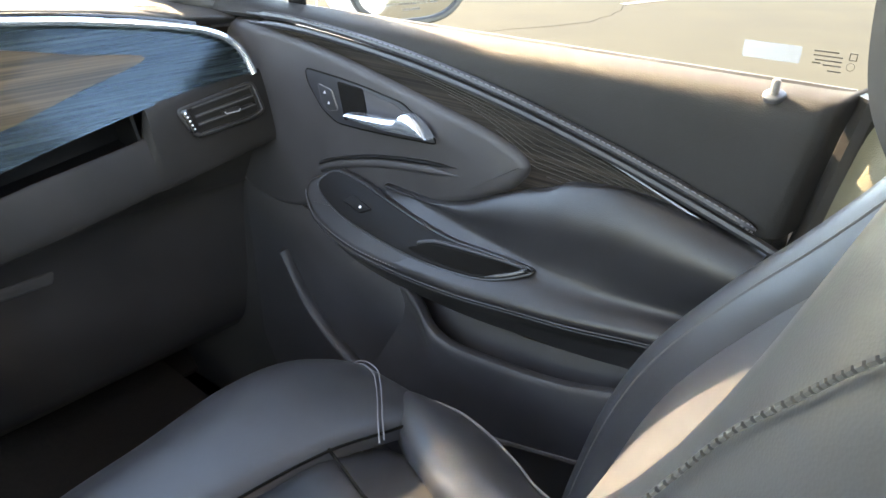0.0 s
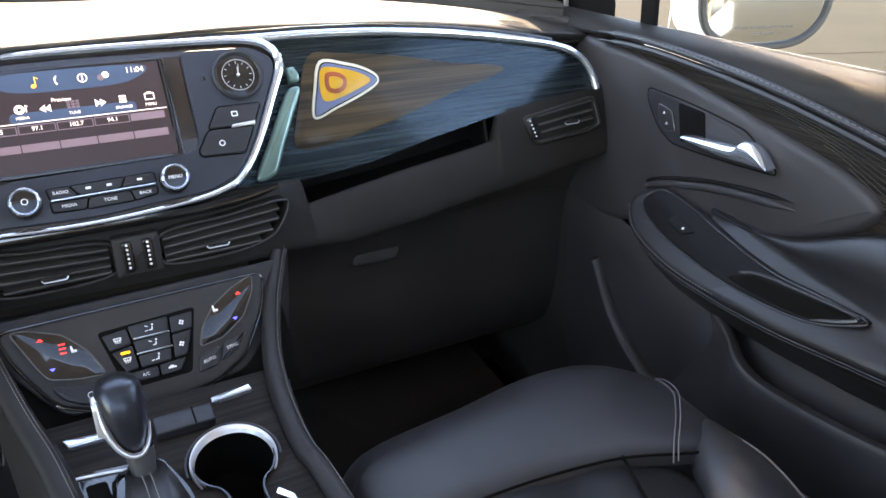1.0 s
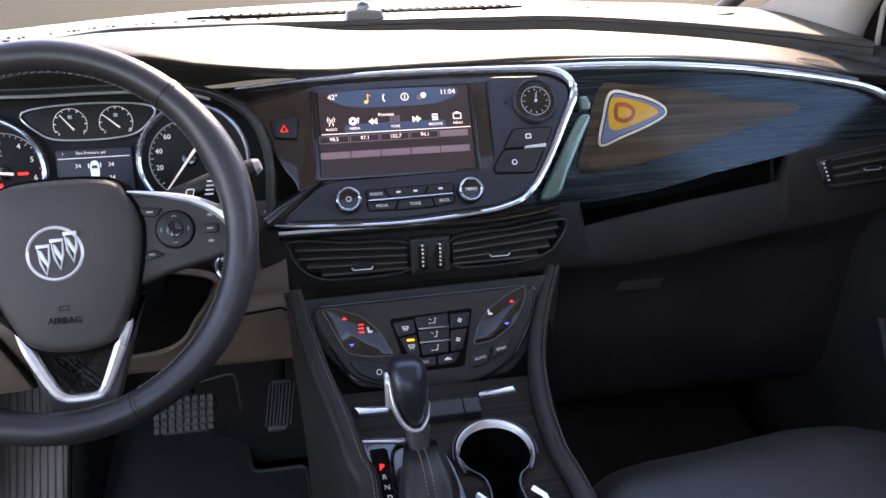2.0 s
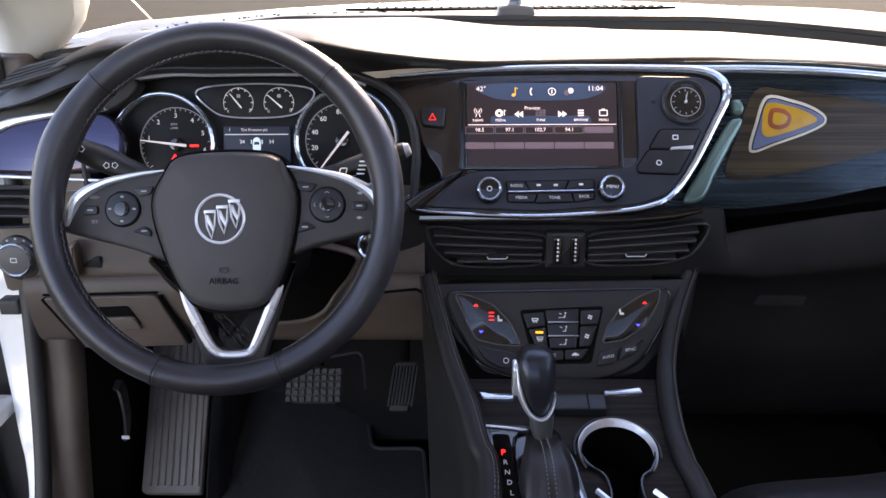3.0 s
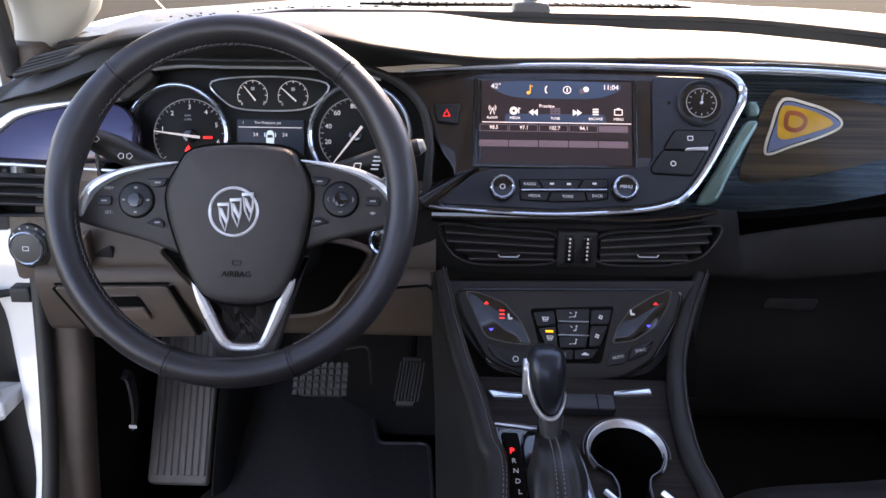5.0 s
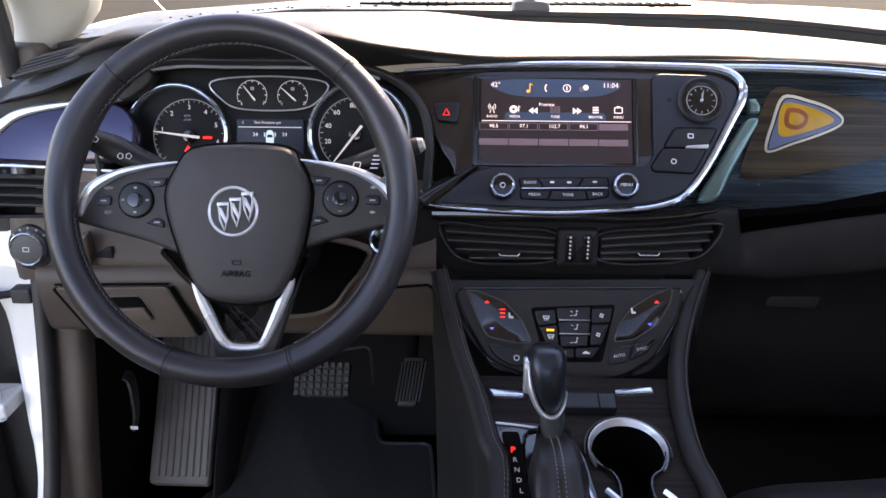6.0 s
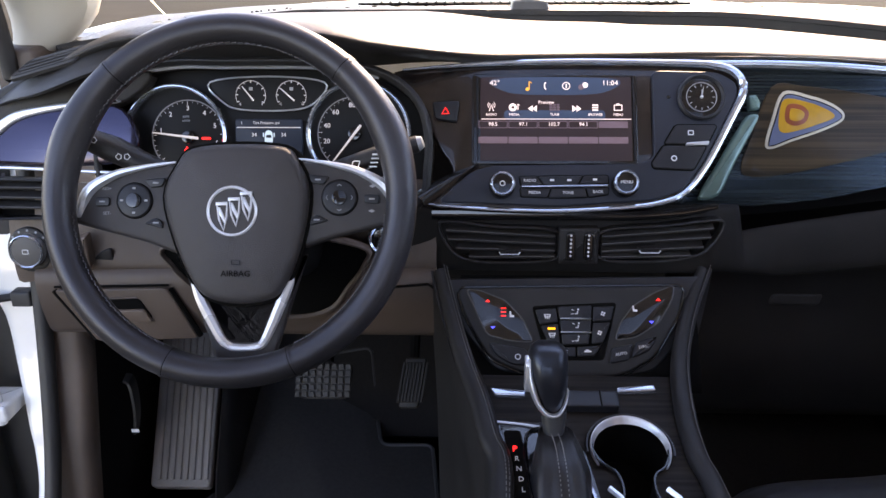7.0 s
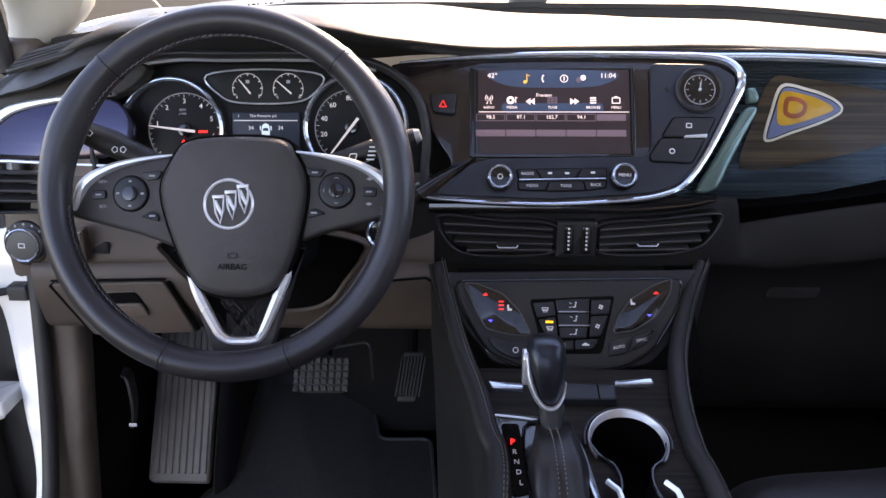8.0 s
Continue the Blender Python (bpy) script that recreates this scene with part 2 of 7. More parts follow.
def rounded(pts, r, n=4):
    """A polygon with its corners rounded by r."""
    out, k = [], len(pts)
    for i in range(k):
        p, a, b = (Vector(q) for q in (pts[i], pts[i - 1], pts[(i + 1) % k]))
        da, db = (a - p), (b - p)
        q = min(r, da.length * 0.45, db.length * 0.45)
        s, e = p + da.normalized() * q, p + db.normalized() * q
        for j in range(n + 1):
            t = j / n
            out.append(tuple(s * (1 - t) ** 2 + p * 2 * t * (1 - t) + e * t * t))
    return out


def circle(r, n=32, c=(0, 0), sx=1.0):
    return [(c[0] + sx * r * math.cos(2 * math.pi * i / n), c[1] + r * math.sin(2 * math.pi * i / n)) for i in range(n)]


def rect(x0, y0, x1, y1, r=0.003):
    return rounded([(x0, y0), (x1, y0), (x1, y1), (x0, y1)], r)


def inset(pts, d):
    k, out = len(pts), []
    area = sum(pts[i - 1][0] * pts[i][1] - pts[i][0] * pts[i - 1][1] for i in range(k))
    sgn = 1 if area > 0 else -1
    for i in range(k):
        a, p, b = Vector(pts[i - 1]), Vector(pts[i]), Vector(pts[(i + 1) % k])
        e1, e2 = (p - a), (b - p)
        n1 = Vector((-e1.y, e1.x)).normalized() if e1.length > 1e-9 else Vector((0, 0))
        n2 = Vector((-e2.y, e2.x)).normalized() if e2.length > 1e-9 else Vector((0, 0))
        n = n1 + n2
        n = n.normalized() if n.length > 1e-6 else n1
        out.append(tuple(p + n * d * sgn))
    return out


def bridge(bm, rings, close=True):
    for a, b in zip(rings, rings[1:]):
        k = len(a)
        for i in range(k if close else k - 1):
            bm.faces.new((a[i], a[(i + 1) % k], b[(i + 1) % k], b[i]))


def plate(outline, depth, m, r=0.002, w0=0.0, warp=None, dome=0.0, bm=None, seg=3, back=True):
    """A slab on the frame m: the outline (u, v) raised from w0 by depth, its front edge rounded by r, its middle domed."""
    bm = bm or bmesh.new()
    levels = [(0.0, w0), (0.0, w0 + depth - r)]
    levels += [(r * (1 - math.cos(a)), w0 + depth - r + r * math.sin(a)) for a in [math.pi / 2 * j / seg for j in range(1, seg + 1)]]
    rings = []
    for d, w in levels:
        o = inset(outline, d) if d else outline
        row = []
        for u, v in o:
            p = m @ Vector((u, v, w))
            row.append(bm.verts.new(warp(p) if warp else p))
        rings.append(row)
    if dome:
        c = Vector((sum(p[0] for p in outline) / len(outline), sum(p[1] for p in outline) / len(outline)))
        last = inset(outline, levels[-1][0])
        for f, h in ((0.85, 0.4), (0.6, 0.8), (0.3, 0.97)):
            row = []
            for q in last:
                q2 = c + (Vector(q) - c) * f
                p = m @ Vector((q2.x, q2.y, w0 + depth + dome * h))
                row.append(bm.verts.new(warp(p) if warp else p))
            rings.append(row)
    bridge(bm, rings)
    bm.faces.new(rings[-1])
    if back:
        bm.faces.new(list(reversed(rings[0])))
    return bm


def frame_plate(outline, width, depth, m, r=0.0015, w0=0.0, bm=None):
    """A flat ring that follows the outline inwards by width."""
    bm = bm or bmesh.new()
    prof = [(0, w0), (0, w0 + depth - r), (r, w0 + depth), (width - r, w0 + depth), (width, w0 + depth - r), (width, w0)]
    rings = [[bm.verts.new(m @ Vector((u, v, w))) for u, v in (inset(outline, d) if d else outline)] for d, w in prof]
    bridge(bm, rings + [rings[0]])
    return bm


def tube(path, r, closed=False, seg=8, bm=None, flat=1.0, up=(0, 0, 1)):
    """A rod along the points; r a number or one for each point; flat squeezes it along up."""
    bm = bm or bmesh.new()
    P = [Vector(p) for p in path]
    k = len(P)
    rr = r if isinstance(r, (list, tuple)) else [r] * k
    rings = []
    for i, p in enumerate(P):
        a = P[i - 1] if (closed or i) else p
        b = P[(i + 1) % k] if (closed or i < k - 1) else p
        t = (b - a).normalized()
        side = t.cross(Vector(up))
        side = side.normalized() if side.length > 1e-5 else t.orthogonal().normalized()
        nrm = side.cross(t)
        rings.append([bm.verts.new(p + (side * math.cos(q) + nrm * math.sin(q) * flat) * rr[i])
                      for q in (2 * math.pi * j / seg for j in range(seg))])
    bridge(bm, rings + ([rings[0]] if closed else []))
    if not closed:
        bm.faces.new(rings[0])
        bm.faces.new(list(reversed(rings[-1])))
    return bm


def sheet(func, nu, nv, thick=0.0, bm=None):
    """A grid over func(u, v), u and v from 0 to 1, with a thickness."""
    bm = bm or bmesh.new()
    rows = [[bm.verts.new(func(i / nu, j / nv)) for i in range(nu + 1)] for j in range(nv + 1)]
    faces = [bm.faces.new((rows[j][i], rows[j][i + 1], rows[j + 1][i + 1], rows[j + 1][i])) for j in range(nv) for i in range(nu)]
    if thick:
        bmesh.ops.solidify(bm, geom=faces, thickness=thick)
    return bm


def loft(sections, n=4, thick=0.0, sub=4):
    """A skin through sections, each a list of as many (x, y, z); smoothed both ways."""
    S = [curve(s, sub, False) for s in sections]
    cols = [curve([s[i] for s in S], n, False) for i in range(len(S[0]))]
    bm = bmesh.new()
    V = [[bm.verts.new(p) for p in c] for c in cols]
    faces = [bm.faces.new((V[i][j], V[i + 1][j], V[i + 1][j + 1], V[i][j + 1])) for i in range(len(V) - 1) for j in range(len(V[0]) - 1)]
    if thick:
        bmesh.ops.recalc_face_normals(bm, faces=bm.faces)
        bmesh.ops.solidify(bm, geom=faces, thickness=thick)
    return bm


def box(a, b, r=0.004, bm=None):
    """A box between two corners, its edges rounded."""
    m = Matrix.Translation((0, 0, a[2]))
    return plate(rect(a[0], a[1], b[0], b[1], r), b[2] - a[2], m, r=min(r, (b[2] - a[2]) * 0.4), bm=bm)


def word(body, size, m, mat, parent, name="lettering", align="CENTER", extrude=0.0002):
    cu = bpy.data.curves.new(name, "FONT")
    cu.body, cu.size, cu.align_x, cu.align_y, cu.extrude, cu.resolution_u = body, size, align, "CENTER", extrude, 2
    tmp = bpy.data.objects.new(name, cu)
    me = bpy.data.meshes.new_from_object(tmp)
    me.transform(m)
    me.materials.append(mat)
    ob = new(name, me)
    ob.parent = parent
    ob.matrix_parent_inverse = Matrix.Translation(-parent.location) if parent.parent is None else Matrix.Identity(4)
    bpy.data.objects.remove(tmp)
    return ob


def at(m, u, v, w=0.0, turn=0.0):
    return m @ Matrix.Translation((u, v, w)) @ Matrix.Rotation(radians(turn), 4, "Z")


def lerp(x, table):
    """Straight interpolation in a table of (x, y)."""
    table = sorted(table)
    return float(np.interp(x, [p[0] for p in table], [p[1] for p in table]))


# ---- ground and car shell ----
def slab(a, b, mat, name, parent=None, label=""):
    return part(name, box(a, b, 0.004), mat, parent, label)


ground = part("ground", sheet(lambda u, v: Vector(((u - 0.5) * 900, (v - 0.5) * 900, -0.42)), 8, 8), CONCRETE)
tagged(ground, "pale sunlit concrete car park ground with cracks", "ground", kind="structure")

shell = thing("car_shell", "white car body with open driver doorway, dark lining and light pillar trim", "car body", (0, -0.5, -0.2), kind="structure")
# floor pan, firewall and rear
part("floor_pan", sheet(lambda u, v: Vector((-0.78 + 1.56 * u, -1.9 + 2.45 * v, -0.02)), 6, 6, 0.02), CARPET, shell)
part("toe_board", loft([[(x, 0.50, -0.02), (x, 0.60, 0.08), (x, 0.72, 0.25), (x, 0.78, 0.42), (x, 0.80, 0.62)] for x in (-0.78, 0.0, 0.78)], 3, 0.02), CARPET, shell)
part("rear_lining", box((-0.80, -1.95, -0.02), (0.80, -1.90, 0.72), 0.01), PLASTIC, shell)
part("rear_seatback", loft([[(x, -1.35, 0.0), (x, -1.30, 0.32), (x, -1.42, 0.36), (x, -1.62, 0.80), (x, -1.72, 0.80)] for x in (-0.70, 0.0, 0.70)], 4, 0.02), SEATSKIN, shell)
RZ = lambda x, y: 1.24 - 0.05 * x * x - 0.16 * max(0, y + 0.35) ** 2 / 0.14 - 0.08 * max(0, -1.1 - y) ** 2
for x0, x1, y0, y1 in ((-0.66, 0.66, -0.55, 0.02), (-0.66, 0.66, -1.95, -1.12), (-0.66, -0.44, -1.12, -0.55), (0.44, 0.66, -1.12, -0.55)):
    part("roof_lining", sheet(lambda u, v: Vector((x0 + (x1 - x0) * u, y0 + (y1 - y0) * v, RZ(x0 + (x1 - x0) * u, y0 + (y1 - y0) * v))), 8, 8, 0.03), HEADLINER, shell)
# unseen roof opening, added to let more sky light into the cabin
added_roof_glass = part("added_roof_glass", sheet(lambda u, v: Vector((-0.45 + 0.9 * u, -1.13 + 0.59 * v, RZ(-0.45 + 0.9 * u, -1.13 + 0.59 * v) + 0.035)), 6, 6, 0.004), GLASS, shell, "unseen clear roof glass added for sky light")
added_roof_glass.visible_shadow = False
for s in (-1, 1):
    part("roof_rail", tube(curve([(s * 0.66, 0.05, 1.17), (s * 0.67, -0.6, 1.20), (s * 0.67, -1.3, 1.19), (s * 0.66, -1.95, 1.10)], 6, False), 0.045, seg=10), CREAM, shell)
    part("rear_pillar", tube([(s * 0.70, -1.60, 0.70), (s * 0.66, -1.85, 1.15)], 0.09, seg=10), CREAM, shell)
    part("rear_door_lining", box((s * 0.74 - 0.03, -1.9, -0.02), (s * 0.74 + 0.03, -0.72, 0.70), 0.02), PLASTIC, shell)
def rear_y0(z):
    return -0.537 + 0.19 * (0.705 - z)


# pillar behind the passenger door, with its belt slot
part("centre_pillar", loft([[(0.70, -0.80, z), (0.705, -0.66, z), (0.725, rear_y0(z) - 0.055, z), (0.742, rear_y0(z) - 0.030, z), (0.748, rear_y0(z) - 0.022, z), (0.752, rear_y0(z) - 0.018, z), (0.76, rear_y0(z) - 0.012, z), (0.79, rear_y0(z) - 0.010, z)] for z in (0.0, 0.3, 0.5, 0.65)] + [[(0.70, -0.82, 0.74), (0.705, -0.69, 0.74), (0.725, -0.62, 0.74), (0.742, -0.60, 0.74), (0.748, -0.592, 0.74), (0.752, -0.588, 0.74), (0.76, -0.582, 0.74), (0.79, -0.58, 0.74)], [(0.62, -0.90, 1.18), (0.63, -0.78, 1.18), (0.65, -0.74, 1.18), (0.66, -0.73, 1.18), (0.665, -0.725, 1.18), (0.67, -0.72, 1.18), (0.68, -0.715, 1.18), (0.70, -0.71, 1.18)]], 6, 0.01), PILLARSKIN, shell, "olive-beige grained centre pillar cover")
part("pillar_joint", tube([(0.738, rear_y0(z) - 0.034, z) for z in (0.70, 0.60, 0.45, 0.25)], 0.0022, seg=6), DARK, shell)
part("centre_pillar", tube([(-0.72, -0.92, 0.0), (-0.72, -0.90, 0.70), (-0.66, -0.96, 1.18)], 0.05, seg=10), CREAM, shell)
# windscreen pillars: a slim driver one, and the passenger one with its broad flared foot
part("windscreen_pillar", loft([[(-0.762, 0.40, 0.715), (-0.748, 0.345, 0.715), (-0.720, 0.345, 0.728), (-0.716, 0.40, 0.735)],
                                [(-0.742, 0.35, 0.82), (-0.714, 0.295, 0.82), (-0.624, 0.295, 0.825), (-0.640, 0.36, 0.83)],
                                [(-0.700, 0.02, 1.10), (-0.670, 0.00, 1.10), (-0.620, 0.02, 1.12), (-0.630, 0.08, 1.13)],
                                [(-0.680, -0.06, 1.19), (-0.650, -0.06, 1.19), (-0.610, -0.02, 1.20), (-0.620, 0.02, 1.21)]], 6, 0.012), CREAM, shell, "cream fabric windscreen pillar cover")
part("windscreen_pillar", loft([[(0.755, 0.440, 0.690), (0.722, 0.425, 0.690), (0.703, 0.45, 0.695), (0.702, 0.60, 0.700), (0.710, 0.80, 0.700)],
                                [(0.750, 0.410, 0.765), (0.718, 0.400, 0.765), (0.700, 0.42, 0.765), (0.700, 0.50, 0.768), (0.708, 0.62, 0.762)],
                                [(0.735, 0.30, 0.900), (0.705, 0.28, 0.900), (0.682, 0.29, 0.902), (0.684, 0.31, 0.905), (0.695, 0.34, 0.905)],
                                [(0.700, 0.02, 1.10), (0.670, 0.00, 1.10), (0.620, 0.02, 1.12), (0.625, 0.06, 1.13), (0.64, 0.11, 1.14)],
                                [(0.680, -0.06, 1.19), (0.650, -0.06, 1.19), (0.610, -0.02, 1.20), (0.620, 0.02, 1.21), (0.63, 0.04, 1.215)]], 6, 0.010), SHADEDFABRIC, shell, "windscreen pillar cover, cream fabric greyed for shade")
# upper length is unseen, added to keep sun off the seat cushion
part("windscreen_edge", tube(curve([(0.714, 0.86, 0.712), (0.709, 0.64, 0.825), (0.703, 0.505, 0.903), (0.688, 0.36, 0.985), (0.655, 0.04, 1.185)], 5, False), 0.017, seg=10), RUBBER, shell, "black windscreen edge band, its unseen upper part added to block sun")
part("pillar_foot", box((-0.758, 0.292, 0.655), (-0.700, 0.365, 0.738), 0.008), KNEE, shell, "dark plastic pillar foot")
windscreen = part("windscreen", loft([[(x, 1.02 - 0.28 * x * x, 0.70), (x, 0.52 - 0.25 * x * x, 0.97), (x * 0.92, 0.02 - 0.1 * x * x, 1.20)] for x in (-0.72, -0.4, 0.0, 0.4, 0.72)], 4, 0.004), GLASS, shell, "clear raked windscreen with dirt specks")
windscreen.visible_shadow = False
part("scuttle", loft([[(x, 1.12 - 0.28 * x * x, 0.66), (x, 1.00 - 0.28 * x * x, 0.70), (x, 0.95 - 0.28 * x * x, 0.68)] for x in (-0.74, -0.4, 0.0, 0.4, 0.74)], 4, 0.01), RUBBER, shell)
part("bonnet", loft([[(x, 1.12 - 0.28 * x * x, 0.69), (x, 1.3 - 0.25 * x * x, 0.715 - 0.03 * x * x), (x, 1.6 - 0.2 * x * x, 0.70 - 0.04 * x * x), (x, 1.95 - 0.25 * x * x, 0.60 - 0.08 * x * x), (x, 2.15 - 0.3 * x * x, 0.36)] for x in (-0.93, -0.5, 0.0, 0.5, 0.93)], 5, 0.01), WHITEPAINT, shell, "white painted bonnet")
# driver side: painted doorway, seal, kick panel
FLANGE = [(-0.30, -0.02, -0.770, -0.745), (0.0, 0.085, -0.757, -0.738), (0.115, 0.151, -0.753, -0.738), (0.172, 0.181, -0.761, -0.740), (0.212, 0.195, -0.769, -0.743), (0.29, 0.223, -0.783, -0.747), (0.37, 0.244, -0.796, -0.746), (0.41, 0.253, -0.822, -0.747), (0.46, 0.264, -0.850, -0.752), (0.60, 0.300, -0.870, -0.752), (0.74, 0.345, -0.880, -0.752)]
part("door_frame_left", loft([[(a, y + 0.05, z), (a, y + 0.010, z), (a + 0.006, y + 0.001, z), ((a + b) / 2, y, z), (b - 0.003, y, z), (b + 0.004, y + 0.004, z), (b + 0.006, y + 0.08, z)] for z, y, a, b in FLANGE], 4, 0.004), WHITEPAINT, shell, "white painted driver door opening")
part("hinge_pillar", box((-0.92, 0.27, -0.25), (-0.768, 0.38, 0.66), 0.01), RUBBER, shell)
part("door_seal", tube(curve([(-0.718, 0.02, -0.05), (-0.721, 0.10, 0.05), (-0.723, 0.160, 0.16), (-0.727, 0.208, 0.30), (-0.729, 0.243, 0.45), (-0.733, 0.275, 0.62), (-0.735, 0.29, 0.72), (-0.72, 0.22, 0.90), (-0.69, 0.0, 1.16)], 6, False), 0.0115, seg=10), RUBBER, shell, "black rubber door seal")
part("kick_panel", loft([[(-0.728, y0, z), (-0.718, y0 + 0.002, z), (-0.704, y0 + 0.003, z), (-0.690, y0 + 0.006, z), (-0.684, y0 + 0.018, z), (-0.685, y0 + 0.030, z)] for z, y0 in ((-0.04, 0.128), (0.09, 0.166), (0.17, 0.187), (0.25, 0.210), (0.335, 0.232), (0.48, 0.25))], 5, 0.006), HARD, shell, "dark grey-brown plastic kick panel")
part("kick_lining", loft([[(-0.685, y0 + 0.031, z), (-0.688, 0.40, z), (-0.70, 0.78, z)] for z, y0 in ((-0.04, 0.128), (0.09, 0.166), (0.17, 0.187), (0.25, 0.210), (0.335, 0.232), (0.48, 0.25))], 5, 0.006), LINING, shell, "near-black footwell lining")
part("sill_cover", box((-0.80, -0.95, -0.10), (-0.70, 0.06, 0.03), 0.015), HARD, shell)
part("sill", box((-0.88, -0.95, -0.25), (-0.79, 0.2, 0.0), 0.02), WHITEPAINT, shell)
part("kick_panel", loft([[(0.70, 0.20, z), (0.69, 0.40, z), (0.70, 0.78, z)] for z in (-0.04, 0.2, 0.5)], 4, 0.006), GLOVESKIN, shell)
part("body_side", box((0.80, -1.9, -0.25), (0.88, 1.0, 0.62), 0.03), WHITEPAINT, shell)
part("body_side", box((-0.88, -1.9, -0.25), (-0.80, -0.95, 0.68), 0.03), WHITEPAINT, shell)
part("wing", loft([[(-0.76, 0.36, z), (-0.86, 0.40, z), (-0.90, 0.8, z - 0.02), (-0.90, 1.9, z - 0.08)] for z in (0.0, 0.35, 0.62, 0.66)], 4, 0.01), WHITEPAINT, shell)

# ---- dashboard ----
LIP = [(-0.70, 0.700), (-0.62, 0.735), (-0.56, 0.764), (-0.50, 0.773), (-0.40, 0.778), (-0.30, 0.776), (-0.217, 0.760), (-0.12, 0.744), (0.0, 0.741), (0.19, 0.739), (0.37, 0.731), (0.51, 0.716), (0.585, 0.702), (0.69, 0.690)]
LIPY = [(-0.70, 0.20), (-0.60, 0.18), (-0.50, 0.165), (-0.25, 0.165), (-0.12, 0.215), (0.0, 0.245), (0.15, 0.268), (0.70, 0.268)]
BACK = [(-0.70, 0.735), (-0.4, 0.770), (-0.178, 0.771), (0.0, 0.769), (0.092, 0.7685), (0.255, 0.766), (0.475, 0.747), (0.585, 0.736), (0.69, 0.723)]

dash = thing("dashboard", "dark grey soft-touch dashboard with wood and chrome trim, sunlit on top", "dashboard", (0, 0.4, 0.4), kind="structure")


def xs(a, b, n):
    return [a + (b - a) * i / n for i in range(n + 1)]


def end_curve(x):
    """0 along the middle of the dashboard, rising to 1 at its ends."""
    return min(1, max(0, (abs(x) - 0.38) / 0.31)) ** 1.5


def tray_y(x):
    return 0.446 - 0.115 * end_curve(x)


def pad_section(x):
    y, z, zb = lerp(x, LIPY), lerp(x, LIP), lerp(x, BACK)
    yb, h = tray_y(x), lerp(x, [(-0.69, 0.012), (-0.45, 0.006), (-0.22, 0.0), (-0.178, 0.0), (-0.115, 0.008), (-0.046, 0.012), (0.05, 0.014), (0.092, 0.017), (0.257, 0.019), (0.475, 0.020), (0.589, 0.022), (0.69, 0.026)])
    return [(x, y + 0.012, z - 0.016), (x, y, z - 0.007), (x, y + 0.006, z - 0.001), (x, y + 0.05, z + 0.005), (x, (y + 0.05 + yb) / 2, (z + zb - h) / 2 + 0.006), (x, yb - 0.018, zb - h), (x, yb - 0.008, zb - h - 0.020)]


part("top_pad", loft([pad_section(x) for x in xs(-0.69, 0.69, 28)], 2, 0.006), DASH, dash)
part("defroster_tray", loft([[(x, tray_y(x) + 0.003, lerp(x, BACK) - 0.045), (x, tray_y(x), lerp(x, BACK) - 0.003), (x, tray_y(x) + 0.004, lerp(x, BACK)), (x, tray_y(x) + 0.034, lerp(x, BACK) + 0.002 + 0.004 * x), (x, 0.62, 0.763 - 0.04 * x * x), (x, 0.80, 0.750 - 0.04 * x * x), (x, 0.98 - 0.28 * x * x, 0.71)] for x in xs(-0.69, 0.69, 18)], 3, 0.006), DASH, dash)
# defroster grille with its ribs, and the light sensor
TR = Matrix(((1, 0, 0, -0.03), (0, 1, 0.03, 0.66), (0, -0.03, 1, 0.7605), (0, 0, 0, 1)))
grille = part("defroster_grille", plate(curve([(-0.29, -0.02), (-0.15, -0.034), (0.0, -0.038), (0.15, -0.034), (0.27, -0.02), (0.15, 0.012), (0.0, 0.016), (-0.15, 0.012)], 5), 0.004, TR, 0.001), DARK, dash, "black slotted defroster grille")
for i in range(33):
    u = -0.25 + i * 0.0155
    part("rib", plate(rect(u - 0.0018, -0.036 + abs(u) * 0.05, u + 0.0018, 0.012 - abs(u) * 0.03, 0.0008), 0.007, TR, 0.0008), DASH, grille)
LSM = plane_at((-0.0415, 0.455, 0.766), 0)
sensor = part("light_sensor", plate(curve([(-0.034, -0.003), (0.034, -0.003), (0.027, 0.006), (0.019, 0.017), (-0.022, 0.017), (-0.028, 0.006)], 4), 0.045, LSM, 0.005, w0=-0.045), HANDLEGREY, dash, "grey light sensor with black dome")
part("dome", tube([(-0.044, 0.472, 0.780), (-0.044, 0.472, 0.789), (-0.044, 0.472, 0.793), (-0.044, 0.472, 0.7945)], [0.0115, 0.0105, 0.0065, 0.002], seg=20), GLOSS, sensor)
for s in (-1, 1):
    part("corner_cover", plate(curve([(s * 0.60, 0.0), (s * 0.55, -0.07), (s * 0.40, 0.02), (s * 0.36, 0.12), (s * 0.42, 0.2), (s * 0.56, 0.12)], 6), 0.003, Matrix.Translation((0, 0.60, 0.748)), 0.001), DASH, dash)
bm = bmesh.new()
for k in range(150):
    px_, py_ = random.uniform(-0.62, 0.64), random.uniform(0.485, 0.85)
    r_ = random.choice((0.0014, 0.0018, 0.0022, 0.0030, 0.0042))
    plate(circle(r_, 6), 0.0016, Matrix.Translation((px_, py_, lerp(py_, [(0.485, lerp(px_, BACK) + 0.0014), (0.62, 0.7636 - 0.04 * px_ * px_), (0.85, 0.7450 - 0.04 * px_ * px_)]))), 0.0005, bm=bm, seg=1)
tagged(part("dirt_specks", bm, CRACKDIRT, dash, "scattered dark dirt specks"), kind="stuff")

